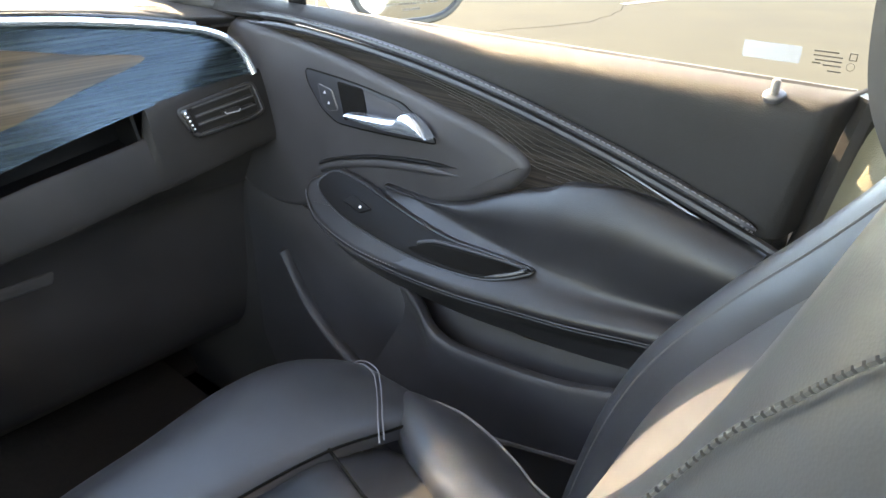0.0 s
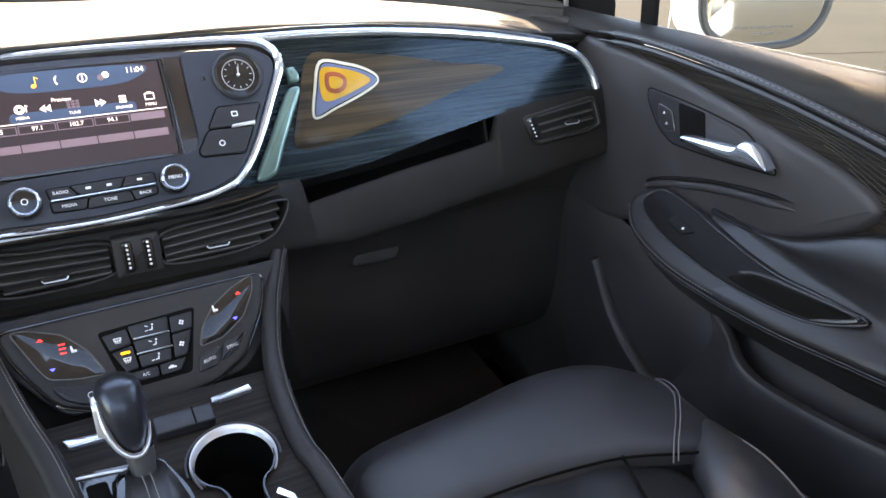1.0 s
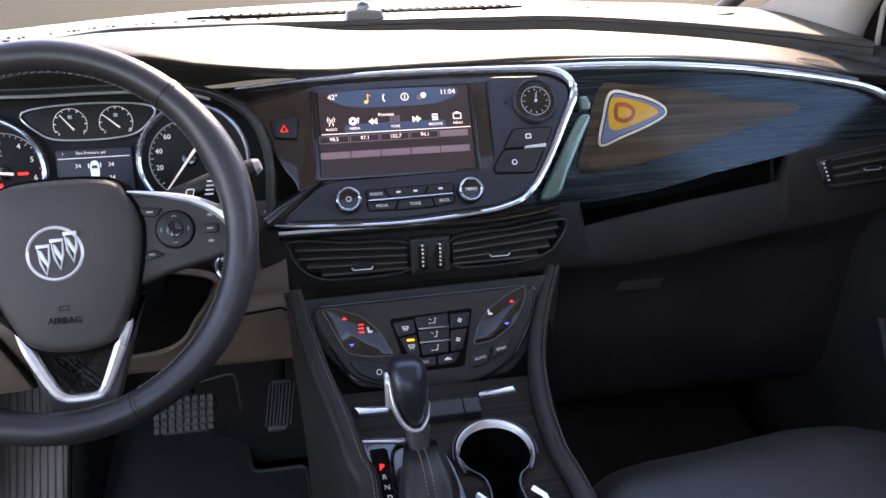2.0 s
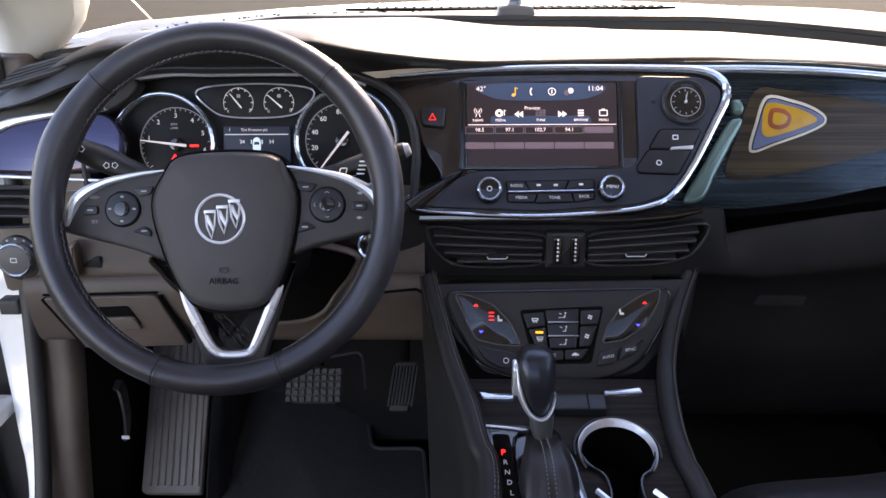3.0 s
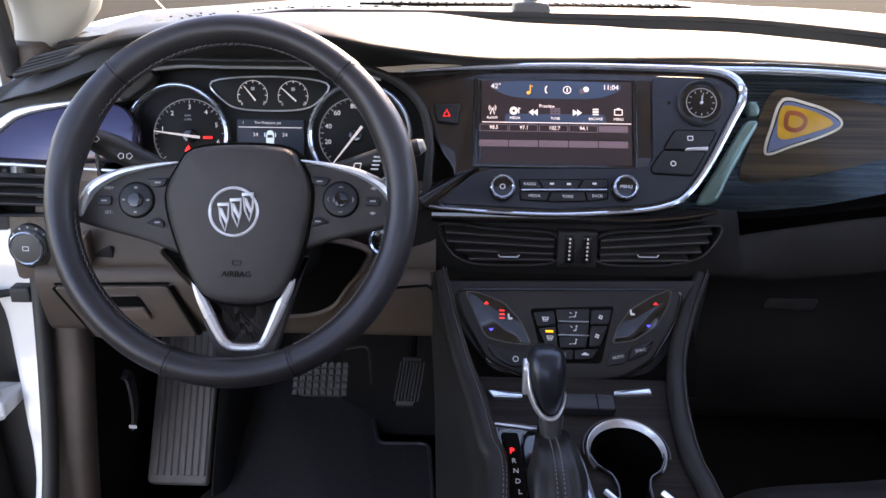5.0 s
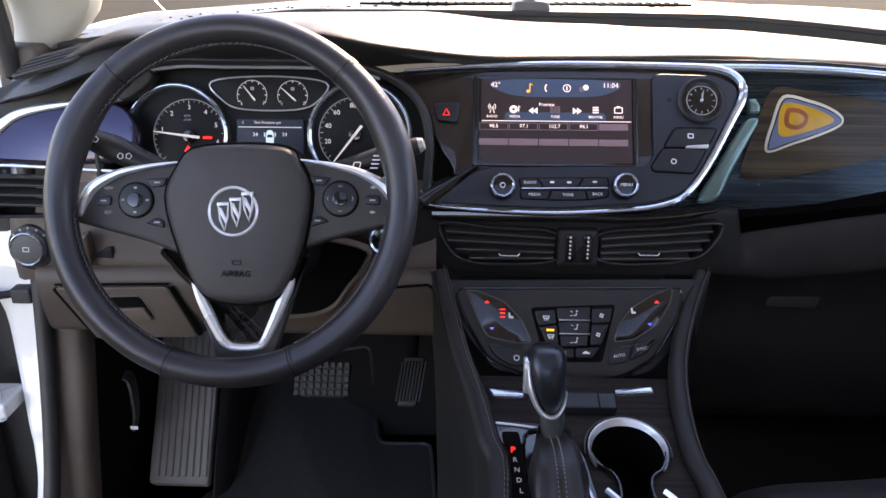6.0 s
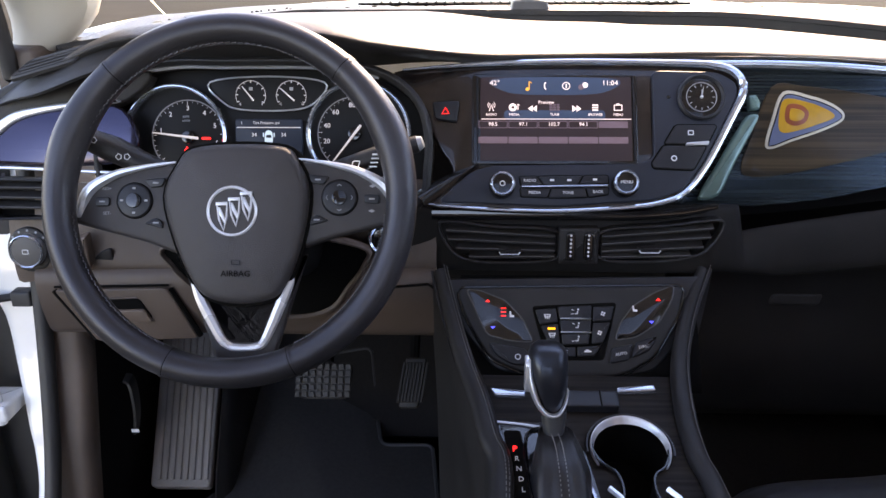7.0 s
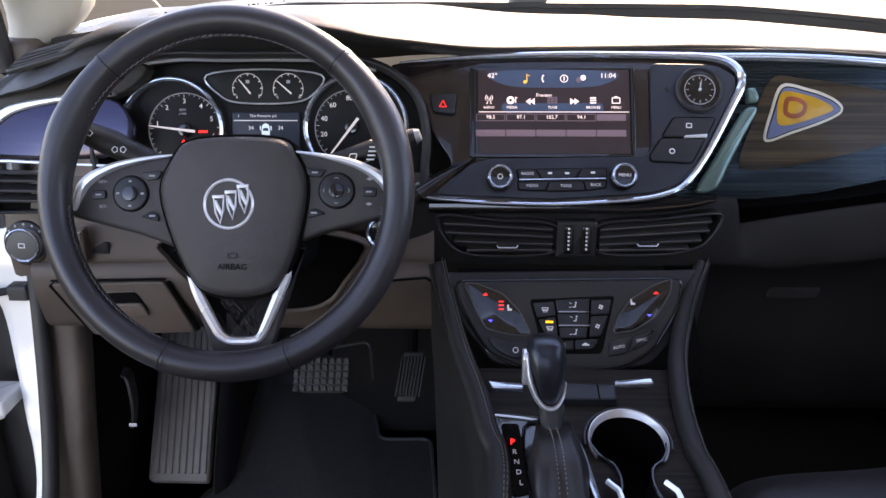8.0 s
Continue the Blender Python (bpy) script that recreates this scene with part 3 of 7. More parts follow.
part("corner_filler", loft([[(0.655, 0.28, 0.684), (0.680, 0.275, 0.684), (0.700, 0.275, 0.680)], [(0.655, 0.40, 0.694), (0.680, 0.40, 0.694), (0.702, 0.40, 0.690)], [(0.655, 0.62, 0.705), (0.680, 0.62, 0.705), (0.702, 0.62, 0.700)]], 4, 0.01), DASH, dash)
part("end_line", tube(curve([(0.663, 0.352, 0.7005), (0.666, 0.320, 0.696), (0.667, 0.290, 0.689), (0.667, 0.276, 0.682)], 6, False), 0.0012, seg=6), SATIN, dash)
# front face under the lip, over the cluster and beside it
def brow_section(x):
    y, z = lerp(x, LIPY), lerp(x, LIP)
    low = lerp(x, [(-0.69, 0.685), (-0.60, 0.70), (-0.50, 0.722), (-0.36, 0.736), (-0.28, 0.728), (-0.217, 0.728), (-0.10, 0.732), (0.19, 0.727)])
    low = min(low, z - 0.020)
    d = lerp(x, [(-0.69, 0.01), (-0.5, 0.045), (-0.28, 0.045), (-0.2, 0.05), (-0.1, 0.012), (0.19, 0.008)])
    return [(x, y + 0.010, z - 0.012), (x, y + 0.004 + d * 0.4, (z + low) / 2), (x, y + d, low)]


part("brow", loft([brow_section(x) for x in xs(-0.69, 0.19, 18)], 2, 0.004), DASH, dash)

# passenger side: lacquered wood, chrome strip, brown wedge, triangular reflection as coloured plates
STRIP = [(-0.04, 0.7235), (0.08, 0.7225), (0.17, 0.722), (0.24, 0.722), (0.322, 0.719), (0.42, 0.711), (0.485, 0.703), (0.55, 0.693), (0.598, 0.683), (0.630, 0.671), (0.648, 0.658), (0.658, 0.640), (0.663, 0.618)]
WLOW = [(0.10, 0.560), (0.15, 0.562), (0.221, 0.562), (0.30, 0.570), (0.381, 0.586), (0.48, 0.602), (0.557, 0.614), (0.62, 0.619), (0.66, 0.620)]


def wood_y(z, x):
    t = (z - 0.56) / 0.16
    return 0.1877 + 0.0448 * t + 0.020 * max(0, t) ** 2 + 0.02 * max(0, x - 0.55) + 2.2 * max(0, 0.205 + 0.35 * (z - 0.64) - x) ** 2


def wood_point(x, f):
    top = lerp(x, [(p[0], p[1]) for p in STRIP])
    low = lerp(x, WLOW)
    z = low + (top - low) * f
    return Vector((x, wood_y(z, x), z))


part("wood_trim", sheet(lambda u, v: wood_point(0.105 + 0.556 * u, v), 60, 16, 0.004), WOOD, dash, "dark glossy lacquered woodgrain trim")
part("chrome_strip", tube(curve([(x, wood_y(z, max(x, 0.21)) - 0.005, z + 0.002) for x, z in STRIP], 4, False), [0.0012, 0.0024, 0.0036, 0.0046, 0.0050] + [0.0054] * (4 * len(STRIP) - 8), seg=10), CHROME, dash, "polished chrome strip")
part("upper_strip", tube(curve([(x, wood_y(z, max(x, 0.21)) - 0.002, z + 0.009) for x, z in STRIP[1:9]], 4, False), 0.0025, seg=6), GLOSS, dash)


def on_wood(lift):
    def f(p):
        return Vector((p.x, wood_y(p.z, p.x) - lift - (0.215 - p.y), p.z))
    return f


WM = Matrix(((1, 0, 0, 0), (0, 0, -1, 0.215), (0, 1, 0, 0), (0, 0, 0, 1)))
tri_reflection_o = curve([(0.252, 0.693), (0.286, 0.6885), (0.308, 0.6815), (0.3215, 0.6735), (0.3255, 0.6665), (0.3205, 0.6590), (0.298, 0.6490), (0.261, 0.637), (0.238, 0.629), (0.230, 0.634), (0.237, 0.660)], 5)
wedge_o = curve([(0.239, 0.698), (0.280, 0.699), (0.355, 0.690), (0.433, 0.675), (0.514, 0.661), (0.423, 0.638), (0.337, 0.616), (0.257, 0.600), (0.212, 0.597), (0.202, 0.608), (0.214, 0.643)], 5)
part("brown_wedge", plate(wedge_o, 0.0030, WM, 0.0005, w0=-0.001, warp=on_wood(0), dome=0.00001), WEDGEGRAIN, dash, "brown wood-grained wedge")
# the triangular reflection, built from stacked coloured plates
tri_reflection = part("triangle_reflection", plate(tri_reflection_o, 0.0022, WM, 0.0005, w0=0.001, warp=on_wood(0.0006), dome=0.00001), IVORY, dash, "reflection drawn as rounded triangular amber, red and blue plates with ivory edge")
part("border_line", plate(inset(tri_reflection_o, 0.0032), 0.0012, WM, 0.0003, w0=0.003, warp=on_wood(0.0006), dome=0.00001), GLOSS, tri_reflection)
part("blue_field", plate(inset(tri_reflection_o, 0.0045), 0.0012, WM, 0.0003, w0=0.0036, warp=on_wood(0.0006), dome=0.00001), RIMINK, tri_reflection)
part("amber_field", plate(curve([(0.252, 0.685), (0.281, 0.682), (0.300, 0.6755), (0.3115, 0.669), (0.3105, 0.664), (0.296, 0.6585), (0.271, 0.651), (0.250, 0.648), (0.245, 0.659)], 5), 0.0012, WM, 0.0003, w0=0.0044, warp=on_wood(0.0006)), AMBER, tri_reflection)
spot = curve([(0.256, 0.679), (0.272, 0.679), (0.281, 0.671), (0.277, 0.660), (0.264, 0.656), (0.253, 0.662)], 5)
part("red_ring", plate(spot, 0.0012, WM, 0.0003, w0=0.0052, warp=on_wood(0.0006)), RUST, tri_reflection)
part("amber_spot", plate(inset(spot, 0.0052), 0.0012, WM, 0.0003, w0=0.0060, warp=on_wood(0.0006)), AMBER, tri_reflection)

# lower pad with the shelf slot and the vents
PADTOP = [(-0.21, 0.572), (0.16, 0.570), (0.203, 0.562), (0.2085, 0.528), (0.238, 0.533), (0.34, 0.548), (0.462, 0.562), (0.486, 0.566), (0.4865, 0.600), (0.510, 0.608), (0.557, 0.615), (0.62, 0.620), (0.69, 0.621)]
CREASE = [(-0.21, 0.492), (0.18, 0.490), (0.256, 0.477), (0.36, 0.486), (0.462, 0.500), (0.58, 0.514), (0.69, 0.528)]


def low_section(x):
    zt, zc = lerp(x, PADTOP), lerp(x, CREASE)
    yt = lerp(x, [(-0.21, 0.150), (0.15, 0.160), (0.205, 0.185), (0.48, 0.200), (0.69, 0.216)])
    yc = lerp(x, [(-0.21, 0.150), (0.15, 0.148), (0.25, 0.170), (0.69, 0.190)])
    return [(x, yt + 0.016, zt - 0.03), (x, yt + 0.006, zt), (x, yt - 0.003, zt - 0.006), (x, (yt + yc) / 2 - 0.004, (zt + zc) / 2), (x, yc, zc + 0.004), (x, yc + 0.012, zc - 0.006), (x, yc + 0.08, zc - 0.02)]


part("lower_pad", loft([low_section(x) for x in xs(-0.20, 0.685, 177)], 1, 0.0), LOWERSKIN, dash)
# near-black lining puts the slot's inner shade into its colour
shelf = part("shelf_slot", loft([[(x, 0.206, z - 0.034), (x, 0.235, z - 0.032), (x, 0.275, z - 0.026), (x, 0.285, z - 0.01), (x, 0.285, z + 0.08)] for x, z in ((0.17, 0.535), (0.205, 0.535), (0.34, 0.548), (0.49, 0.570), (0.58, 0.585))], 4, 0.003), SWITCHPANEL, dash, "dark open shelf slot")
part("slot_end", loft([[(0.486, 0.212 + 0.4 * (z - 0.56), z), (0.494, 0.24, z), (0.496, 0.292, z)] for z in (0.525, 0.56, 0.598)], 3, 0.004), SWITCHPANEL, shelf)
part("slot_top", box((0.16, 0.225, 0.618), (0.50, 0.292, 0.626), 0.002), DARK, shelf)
part("shelf_pin", tube([(0.385, 0.283, 0.585), (0.385, 0.279, 0.585)], 0.003), GREYPRINT, shelf)
part("glovebox", loft([[(x, 0.245, lerp(x, CREASE) - 0.016), (x, 0.272, 0.455), (x, 0.290, 0.43), (x, 0.298, 0.36), (x, 0.305, 0.25), (x, 0.34, 0.16), (x, 0.45, 0.13)] for x in xs(0.15, 0.69, 6)], 3, 0.004), GLOVESKIN, dash, "black glovebox lid")
GB = plane_at((0.340, 0.2975, 0.385), 4)
part("glovebox_handle", plate(rounded([(-0.038, -0.009), (0.034, -0.010), (0.039, 0.008), (-0.034, 0.008)], 0.006), 0.009, GB, 0.003), PULL, dash, "dark grey glovebox pull")
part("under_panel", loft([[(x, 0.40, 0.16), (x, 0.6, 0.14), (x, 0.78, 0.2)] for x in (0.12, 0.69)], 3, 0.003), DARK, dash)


def vent(parent, outline, m, slats, tabs, name="air_vent", label="black slatted air vent with silver tab", rim=0.0032):
    # near-black back plate imitates the shaded depth behind the slats
    body = part(name, plate(outline, 0.004, m, 0.001, w0=-0.004), DARK, parent, label)
    part("vent_rim", frame_plate(outline, rim, 0.017, m, 0.0015, w0=-0.002), PLASTIC, body)
    for u0, v0, u1, v1 in slats:
        bm = bmesh.new()
        pts = []
        for u, v in ((u0, v0), (u1, v1)):
            for dv, w in ((-0.0012, 0.013), (0.0012, 0.0135), (0.0075, 0.001), (0.0050, 0.0)):
                pts.append(bm.verts.new(m @ Vector((u, v + dv, w))))
        a, b = pts[:4], pts[4:]
        bridge(bm, [a, b])
        bm.faces.new(a)
        bm.faces.new(list(reversed(b)))
        part("slat", bm, SLAT, body)
        # lighter rod paints the light caught on the slat's front edge
        part("slat_highlight", tube([m @ Vector((u0, v0 + 0.0012, 0.0136)), m @ Vector((u1, v1 + 0.0012, 0.0136))], 0.0007, seg=4), HANDLEGREY, body)
    for u, v, w in tabs:
        part("tab", plate(rounded([(u - w, v + 0.002), (u + w, v + 0.003), (u + w * 0.8, v - 0.0035), (u - w * 0.8, v - 0.0035)], 0.002), 0.010, m, 0.002, w0=0.008), PLASTIC, body)
        part("tab_edge", tube([m @ Vector((u + w * e, v - 0.0034 + 0.003 * (abs(e) > 0.8), 0.0175)) for e in (-0.9, -0.75, 0, 0.75, 0.9)], 0.0009, seg=6), SATIN, body)
    return body


VM = plane_at((0, 0.149, 0.53), 6)
left_o = curve([(-0.168, 0.022), (-0.160, 0.028), (-0.140, 0.027), (-0.100, 0.022), (-0.026, 0.016), (-0.025, -0.020), (-0.10, -0.026), (-0.140, -0.020), (-0.160, 0.0)], 5)
right_o = curve([(0.026, 0.016), (0.10, 0.024), (0.145, 0.030), (0.168, 0.030), (0.170, 0.018), (0.160, 0.000), (0.144, -0.014), (0.10, -0.023), (0.026, -0.020)], 5)
vent(dash, left_o, VM, [(-0.158, 0.015, -0.028, 0.008), (-0.156, 0.004, -0.028, -0.001), (-0.146, -0.007, -0.028, -0.010), (-0.130, -0.018, -0.028, -0.017)], [(-0.082, -0.009, 0.014)])
vent(dash, right_o, VM, [(0.028, 0.008, 0.158, 0.019), (0.028, -0.001, 0.156, 0.008), (0.028, -0.010, 0.148, -0.004), (0.028, -0.017, 0.134, -0.015)], [(0.084, -0.006, 0.014)])
middle = part("vent_divider", plate(rect(-0.024, -0.025, 0.024, 0.020, 0.003), 0.018, VM, 0.003, w0=-0.002), PLASTIC, dash)
for u in (-0.010, 0.011):
    wl = part("thumbwheel", plate(rect(u - 0.0055, -0.019, u + 0.0055, 0.015, 0.004), 0.006, VM, 0.002, w0=0.014), GLOSS, middle, "black thumbwheel with white dots")
    for k in range(6):
        part("dot", plate(circle(0.0014, 8, (u, -0.013 + k * 0.005)), 0.001, VM, 0.0003, w0=0.020), WHITE, wl)

# small vent at the passenger end
RV = plane_at((0.6, 0.2055, 0.58), 17)
rv_o = rounded([(-0.072, 0.013), (0.058, 0.030), (0.066, -0.014), (0.050, -0.021), (-0.052, -0.029)], 0.011)
rv = vent(dash, rv_o, RV, [(-0.046, 0.010, 0.052, 0.021), (-0.044, -0.002, 0.052, 0.008), (-0.042, -0.013, 0.052, -0.004)], [(0.010, -0.003, 0.014)], rim=0.0054)
th = part("thumbwheel", plate(rounded([(-0.066, 0.010), (-0.055, 0.012), (-0.047, -0.020), (-0.056, -0.022)], 0.004), 0.008, RV, 0.002, w0=0.008), GLOSS, rv)
for k in range(5):
    part("dot", plate(circle(0.0013, 8, (-0.060 + k * 0.0018, 0.006 - k * 0.0055)), 0.001, RV, 0.0003, w0=0.016), WHITE, th)

# ---- centre panel with the screen ----
SP = plane_at((0, 0.19, 0.667), 30.3)
# glossy flank between the panel and the wood, its teal reflection put into colour
part("flank_band", plate(rounded([(0.2035, 0.0355), (0.2135, 0.037), (0.2185, 0.0264), (0.2162, 0.0179), (0.204, 0.0178)], 0.003), 0.010, SP, 0.004, w0=-0.018), FLANK, dash, "glossy trim flank coloured teal-grey for its reflection")
part("flank_band", plate(curve([(0.2011, 0.0107), (0.2159, 0.0095), (0.2000, -0.0209), (0.1800, -0.0579), (0.1640, -0.0875), (0.1400, -0.0890), (0.1640, -0.0477), (0.1850, -0.0126)], 4), 0.010, SP, 0.005, w0=-0.018), FLANK, dash, "glossy trim flank coloured teal-grey for its reflection")
stack = thing("centre_display_panel", "dark control panel with lit touchscreen, clock, knobs and chrome edge", "control panel", (0, 0.19, 0.60))
panel_o = curve([(-0.222, 0.062), (-0.12, 0.070), (-0.02, 0.0735), (0.10, 0.072), (0.170, 0.068), (0.192, 0.056), (0.197, 0.036), (0.180, 0.0), (0.150, -0.052), (0.125, -0.087), (0.100, -0.099), (0.060, -0.106), (-0.03, -0.1115), (-0.12, -0.109), (-0.180, -0.104), (-0.184, -0.09), (-0.150, -0.064), (-0.168, -0.03), (-0.195, 0.02)], 4)
part("panel_body", plate(panel_o, 0.022, SP, 0.003, w0=-0.024), PANELWOOD, stack, "dark lacquered woodgrain panel")
ctrl_o = rounded([(0.086, 0.062), (0.165, 0.060), (0.186, 0.046), (0.186, 0.030), (0.145, -0.048), (0.118, -0.084), (0.085, -0.096), (-0.03, -0.104), (-0.168, -0.099), (-0.128, -0.062), (-0.105, -0.055), (0.070, -0.052), (0.086, -0.045)], 0.010)
part("control_plate", plate(ctrl_o, 0.006, SP, 0.002, w0=-0.003), CONTROLBLUE, stack, "matt blue-grey control plate")
part("screen_bezel", plate(rect(-0.128, -0.054, 0.068, 0.058, 0.004), 0.005, SP, 0.002, w0=-0.002), GLOSS, stack)
screen = part("screen", plate(rect(-0.118, -0.0495, 0.061, 0.053, 0.002), 0.0035, SP, 0.0005), SCREEN, stack, "lit touchscreen showing radio stations, 42 degrees and 11:04")
for u in (-0.121, 0.064):
    part("bezel_edge", tube([SP @ Vector((u, -0.05, 0.004)), SP @ Vector((u - 0.001, 0.054, 0.004))], 0.0010, seg=6), GREY, stack)
S = 0.0042
part("header_bar", plate(curve([(-0.10, 0.051), (0.04, 0.051), (0.028, 0.034), (-0.03, 0.031), (-0.085, 0.034)], 5), 0.0006, SP, 0.0001, w0=0.0033), SCREENBLUE, screen)
part("middle_glow", plate(rect(-0.09, 0.000, 0.03, 0.012, 0.006), 0.0005, SP, 0.0001, w0=0.0033), SCREENBLUE, screen)
word("42°", 0.0085, at(SP, -0.101, 0.0455, S), SCREENWHITE, screen)
word("11:04", 0.0085, at(SP, 0.036, 0.0455, S), SCREENWHITE, screen)
word("Preview", 0.0058, at(SP, -0.040, 0.0215, S), SCREENWHITE, screen)
for u, body in ((-0.105, "RADIO"), (-0.078, "MEDIA"), (-0.030, "TUNE"), (0.018, "BROWSE"), (0.045, "MENU")):
    word(body, 0.0042, at(SP, u, 0.0065, S), SCREENWHITE, screen)
for u, body in ((-0.103, "98.5"), (-0.067, "97.1"), (-0.031, "102.7"), (0.004, "94.1")):
    word(body, 0.0062, at(SP, u, -0.0055, S + 0.0004), SCREENWHITE, screen)
for r_, v in enumerate((-0.0055, -0.0245)):
    for k in range(5):
        u = -0.103 + k * 0.0355
        part("preset_key", frame_plate(rect(u - 0.0172, v - 0.0045, u + 0.0172, v + 0.0045, 0.001), 0.0009, 0.0006, SP, 0.0002, w0=0.0034) if r_ == 0 and k < 4 else plate(rect(u - 0.0172, v - 0.004, u + 0.0172, v + 0.004, 0.001), 0.0006, SP, 0.0002, w0=0.0034), SCREENGREY, screen)
part("divider", plate(rect(-0.117, 0.0008, 0.060, 0.0016, 0.0003), 0.0005, SP, 0.0001, w0=0.0035), SCREENWHITE, screen)
# icons
def glyph(name, bm, mat):
    return part(name, bm, mat, screen)


glyph("note_icon", tube([SP @ Vector(p) for p in ((-0.0645, 0.0375, 0.0042), (-0.0600, 0.0375, 0.0042), (-0.0600, 0.0475, 0.0042), (-0.0570, 0.0455, 0.0042))], 0.0007, seg=5), SCREENGOLD)
glyph("note_icon", plate(circle(0.0022, 10, (-0.0622, 0.0380)), 0.0006, SP, 0.0001, w0=0.0038), SCREENGOLD)
glyph("phone_icon", tube([SP @ Vector((-0.0380 - 0.004 * math.cos(a), 0.042 + 0.0052 * math.sin(a), 0.0042)) for a in (-1.0, -0.5, 0, 0.5, 1.0)], 0.0008, seg=5), SCREENWHITE)
glyph("compass_icon", frame_plate(circle(0.0048, 18, (-0.016, 0.042)), 0.0009, 0.0008, SP, 0.0002, w0=0.0038), SCREENWHITE)
glyph("compass_icon", plate(rect(-0.0166, 0.0395, -0.0154, 0.0445, 0.0003), 0.0006, SP, 0.0001, w0=0.0038), SCREENWHITE)
glyph("people_icon", plate(circle(0.0034, 14, (0.0015, 0.0405)), 0.0006, SP, 0.0001, w0=0.0038), SCREENGREY)
glyph("people_icon", plate(circle(0.0034, 14, (0.0065, 0.0430)), 0.0006, SP, 0.0001, w0=0.0038), SCREENWHITE)
# mast, disc, key pad, list and case
glyph("mast_icon", tube([SP @ Vector(p) for p in ((-0.1075, 0.0110, 0.004), (-0.105, 0.0185, 0.004), (-0.1025, 0.0110, 0.004))], 0.0006, seg=5), SCREENWHITE)
for k in (1, 2):
    for sd in (-1, 1):
        glyph("wave_icon", tube([SP @ Vector((-0.105 + sd * 0.0022 * k * math.cos(a) , 0.0185 + 0.0024 * k * math.sin(a), 0.004)) for a in (-0.8, 0, 0.8)], 0.0004, seg=4), SCREENWHITE)
glyph("disc_icon", frame_plate(circle(0.0048, 18, (-0.0795, 0.0155)), 0.0030, 0.0006, SP, 0.0002, w0=0.0036), SCREENWHITE)
glyph("disc_icon", tube([SP @ Vector(p) for p in ((-0.0735, 0.0125, 0.004), (-0.0735, 0.0195, 0.004), (-0.0715, 0.0180, 0.004))], 0.0006, seg=5), SCREENWHITE)
for a_ in range(3):
    for b_ in range(3):
        glyph("keypad_icon", plate(rect(-0.0360 + a_ * 0.0042, 0.0115 + b_ * 0.0030, -0.0326 + a_ * 0.0042, 0.0137 + b_ * 0.0030, 0.0003), 0.0006, SP, 0.0001, w0=0.0036), SCREENGREY)
for b_ in range(3):
    glyph("list_icon", plate(rect(0.0145, 0.0115 + b_ * 0.0030, 0.0215, 0.0132 + b_ * 0.0030, 0.0003), 0.0006, SP, 0.0001, w0=0.0036), SCREENWHITE)
glyph("case_icon", frame_plate(rect(0.0400, 0.0115, 0.0500, 0.0190, 0.0008), 0.0010, 0.0006, SP, 0.0002, w0=0.0036), SCREENWHITE)
glyph("case_icon", plate(rect(0.0430, 0.0190, 0.0470, 0.0203, 0.0003), 0.0006, SP, 0.0001, w0=0.0036), SCREENWHITE)
for u, s in ((-0.054, -1), (-0.006, 1)):
    for k in (0, 1):
        part("skip_arrow", plate([(u + s * (k * 0.005 - 0.003), 0.018), (u + s * (k * 0.005 - 0.003), 0.010), (u + s * (k * 0.005 + 0.0025), 0.014)][::s], 0.0006, SP, 0.0001, w0=0.0036), SCREENWHITE, screen)
# chrome edge that runs round the panel
loop = [(-0.212, 0.0625), (-0.12, 0.0695), (-0.02, 0.0725), (0.10, 0.071), (0.160, 0.068), (0.186, 0.057), (0.193, 0.036), (0.176, 0.0), (0.148, -0.052), (0.123, -0.085), (0.100, -0.097), (0.060, -0.104), (-0.03, -0.1095), (-0.12, -0.107), (-0.178, -0.102)]
radii = curve([(0.0012,), (0.0028,), (0.0036,), (0.0042,), (0.0048,), (0.0052,), (0.0050,), (0.0045,), (0.0040,), (0.0036,), (0.0032,), (0.0026,), (0.0022,), (0.0020,), (0.0010,)], 5, False)
part("chrome_edge", tube([SP @ Vector((u, v, 0.003)) for u, v in curve(loop, 5, False)], [q[0] for q in radii], seg=8), CHROME, stack, "polished chrome edge strip")
# hazard key
hz = part("hazard_key", plate(rounded([(-0.176, 0.022), (-0.143, 0.024), (-0.146, -0.002), (-0.172, 0.001)], 0.004), 0.005, SP, 0.002), GREY, stack, "dark hazard key with red triangle")
part("red_triangle", frame_plate([(-0.164, 0.007), (-0.155, 0.007), (-0.1595, 0.0155)], 0.0011, 0.0006, SP, 0.0002, w0=0.0048), REDLIGHT, hz)
# clock
ck = part("clock", plate(circle(0.0285, 40, (0.143, 0.028)), 0.004, SP, 0.002, w0=0.001), GLOSS, stack, "round analogue clock with white pointers on black dial")
part("clock_rim", frame_plate(circle(0.0285, 40, (0.143, 0.028)), 0.005, 0.006, SP, 0.002, w0=0.002), GREY, ck)
part("clock_ring", frame_plate(circle(0.0180, 40, (0.143, 0.028)), 0.0007, 0.0022, SP, 0.0003, w0=0.0045), GREYPRINT, ck)
for k in range(12):
    a = k * math.pi / 6
    part("tick", tube([SP @ Vector((0.143 + q * math.sin(a), 0.028 + q * math.cos(a), 0.0056)) for q in (0.0130, 0.0158)], 0.0005, seg=5), GREYPRINT, ck)
part("clock_pointer", tube([SP @ Vector((0.143, 0.028, 0.0065)), SP @ Vector((0.1455, 0.0405, 0.0065))], [0.0008, 0.0003], seg=6), GREYPRINT, ck)
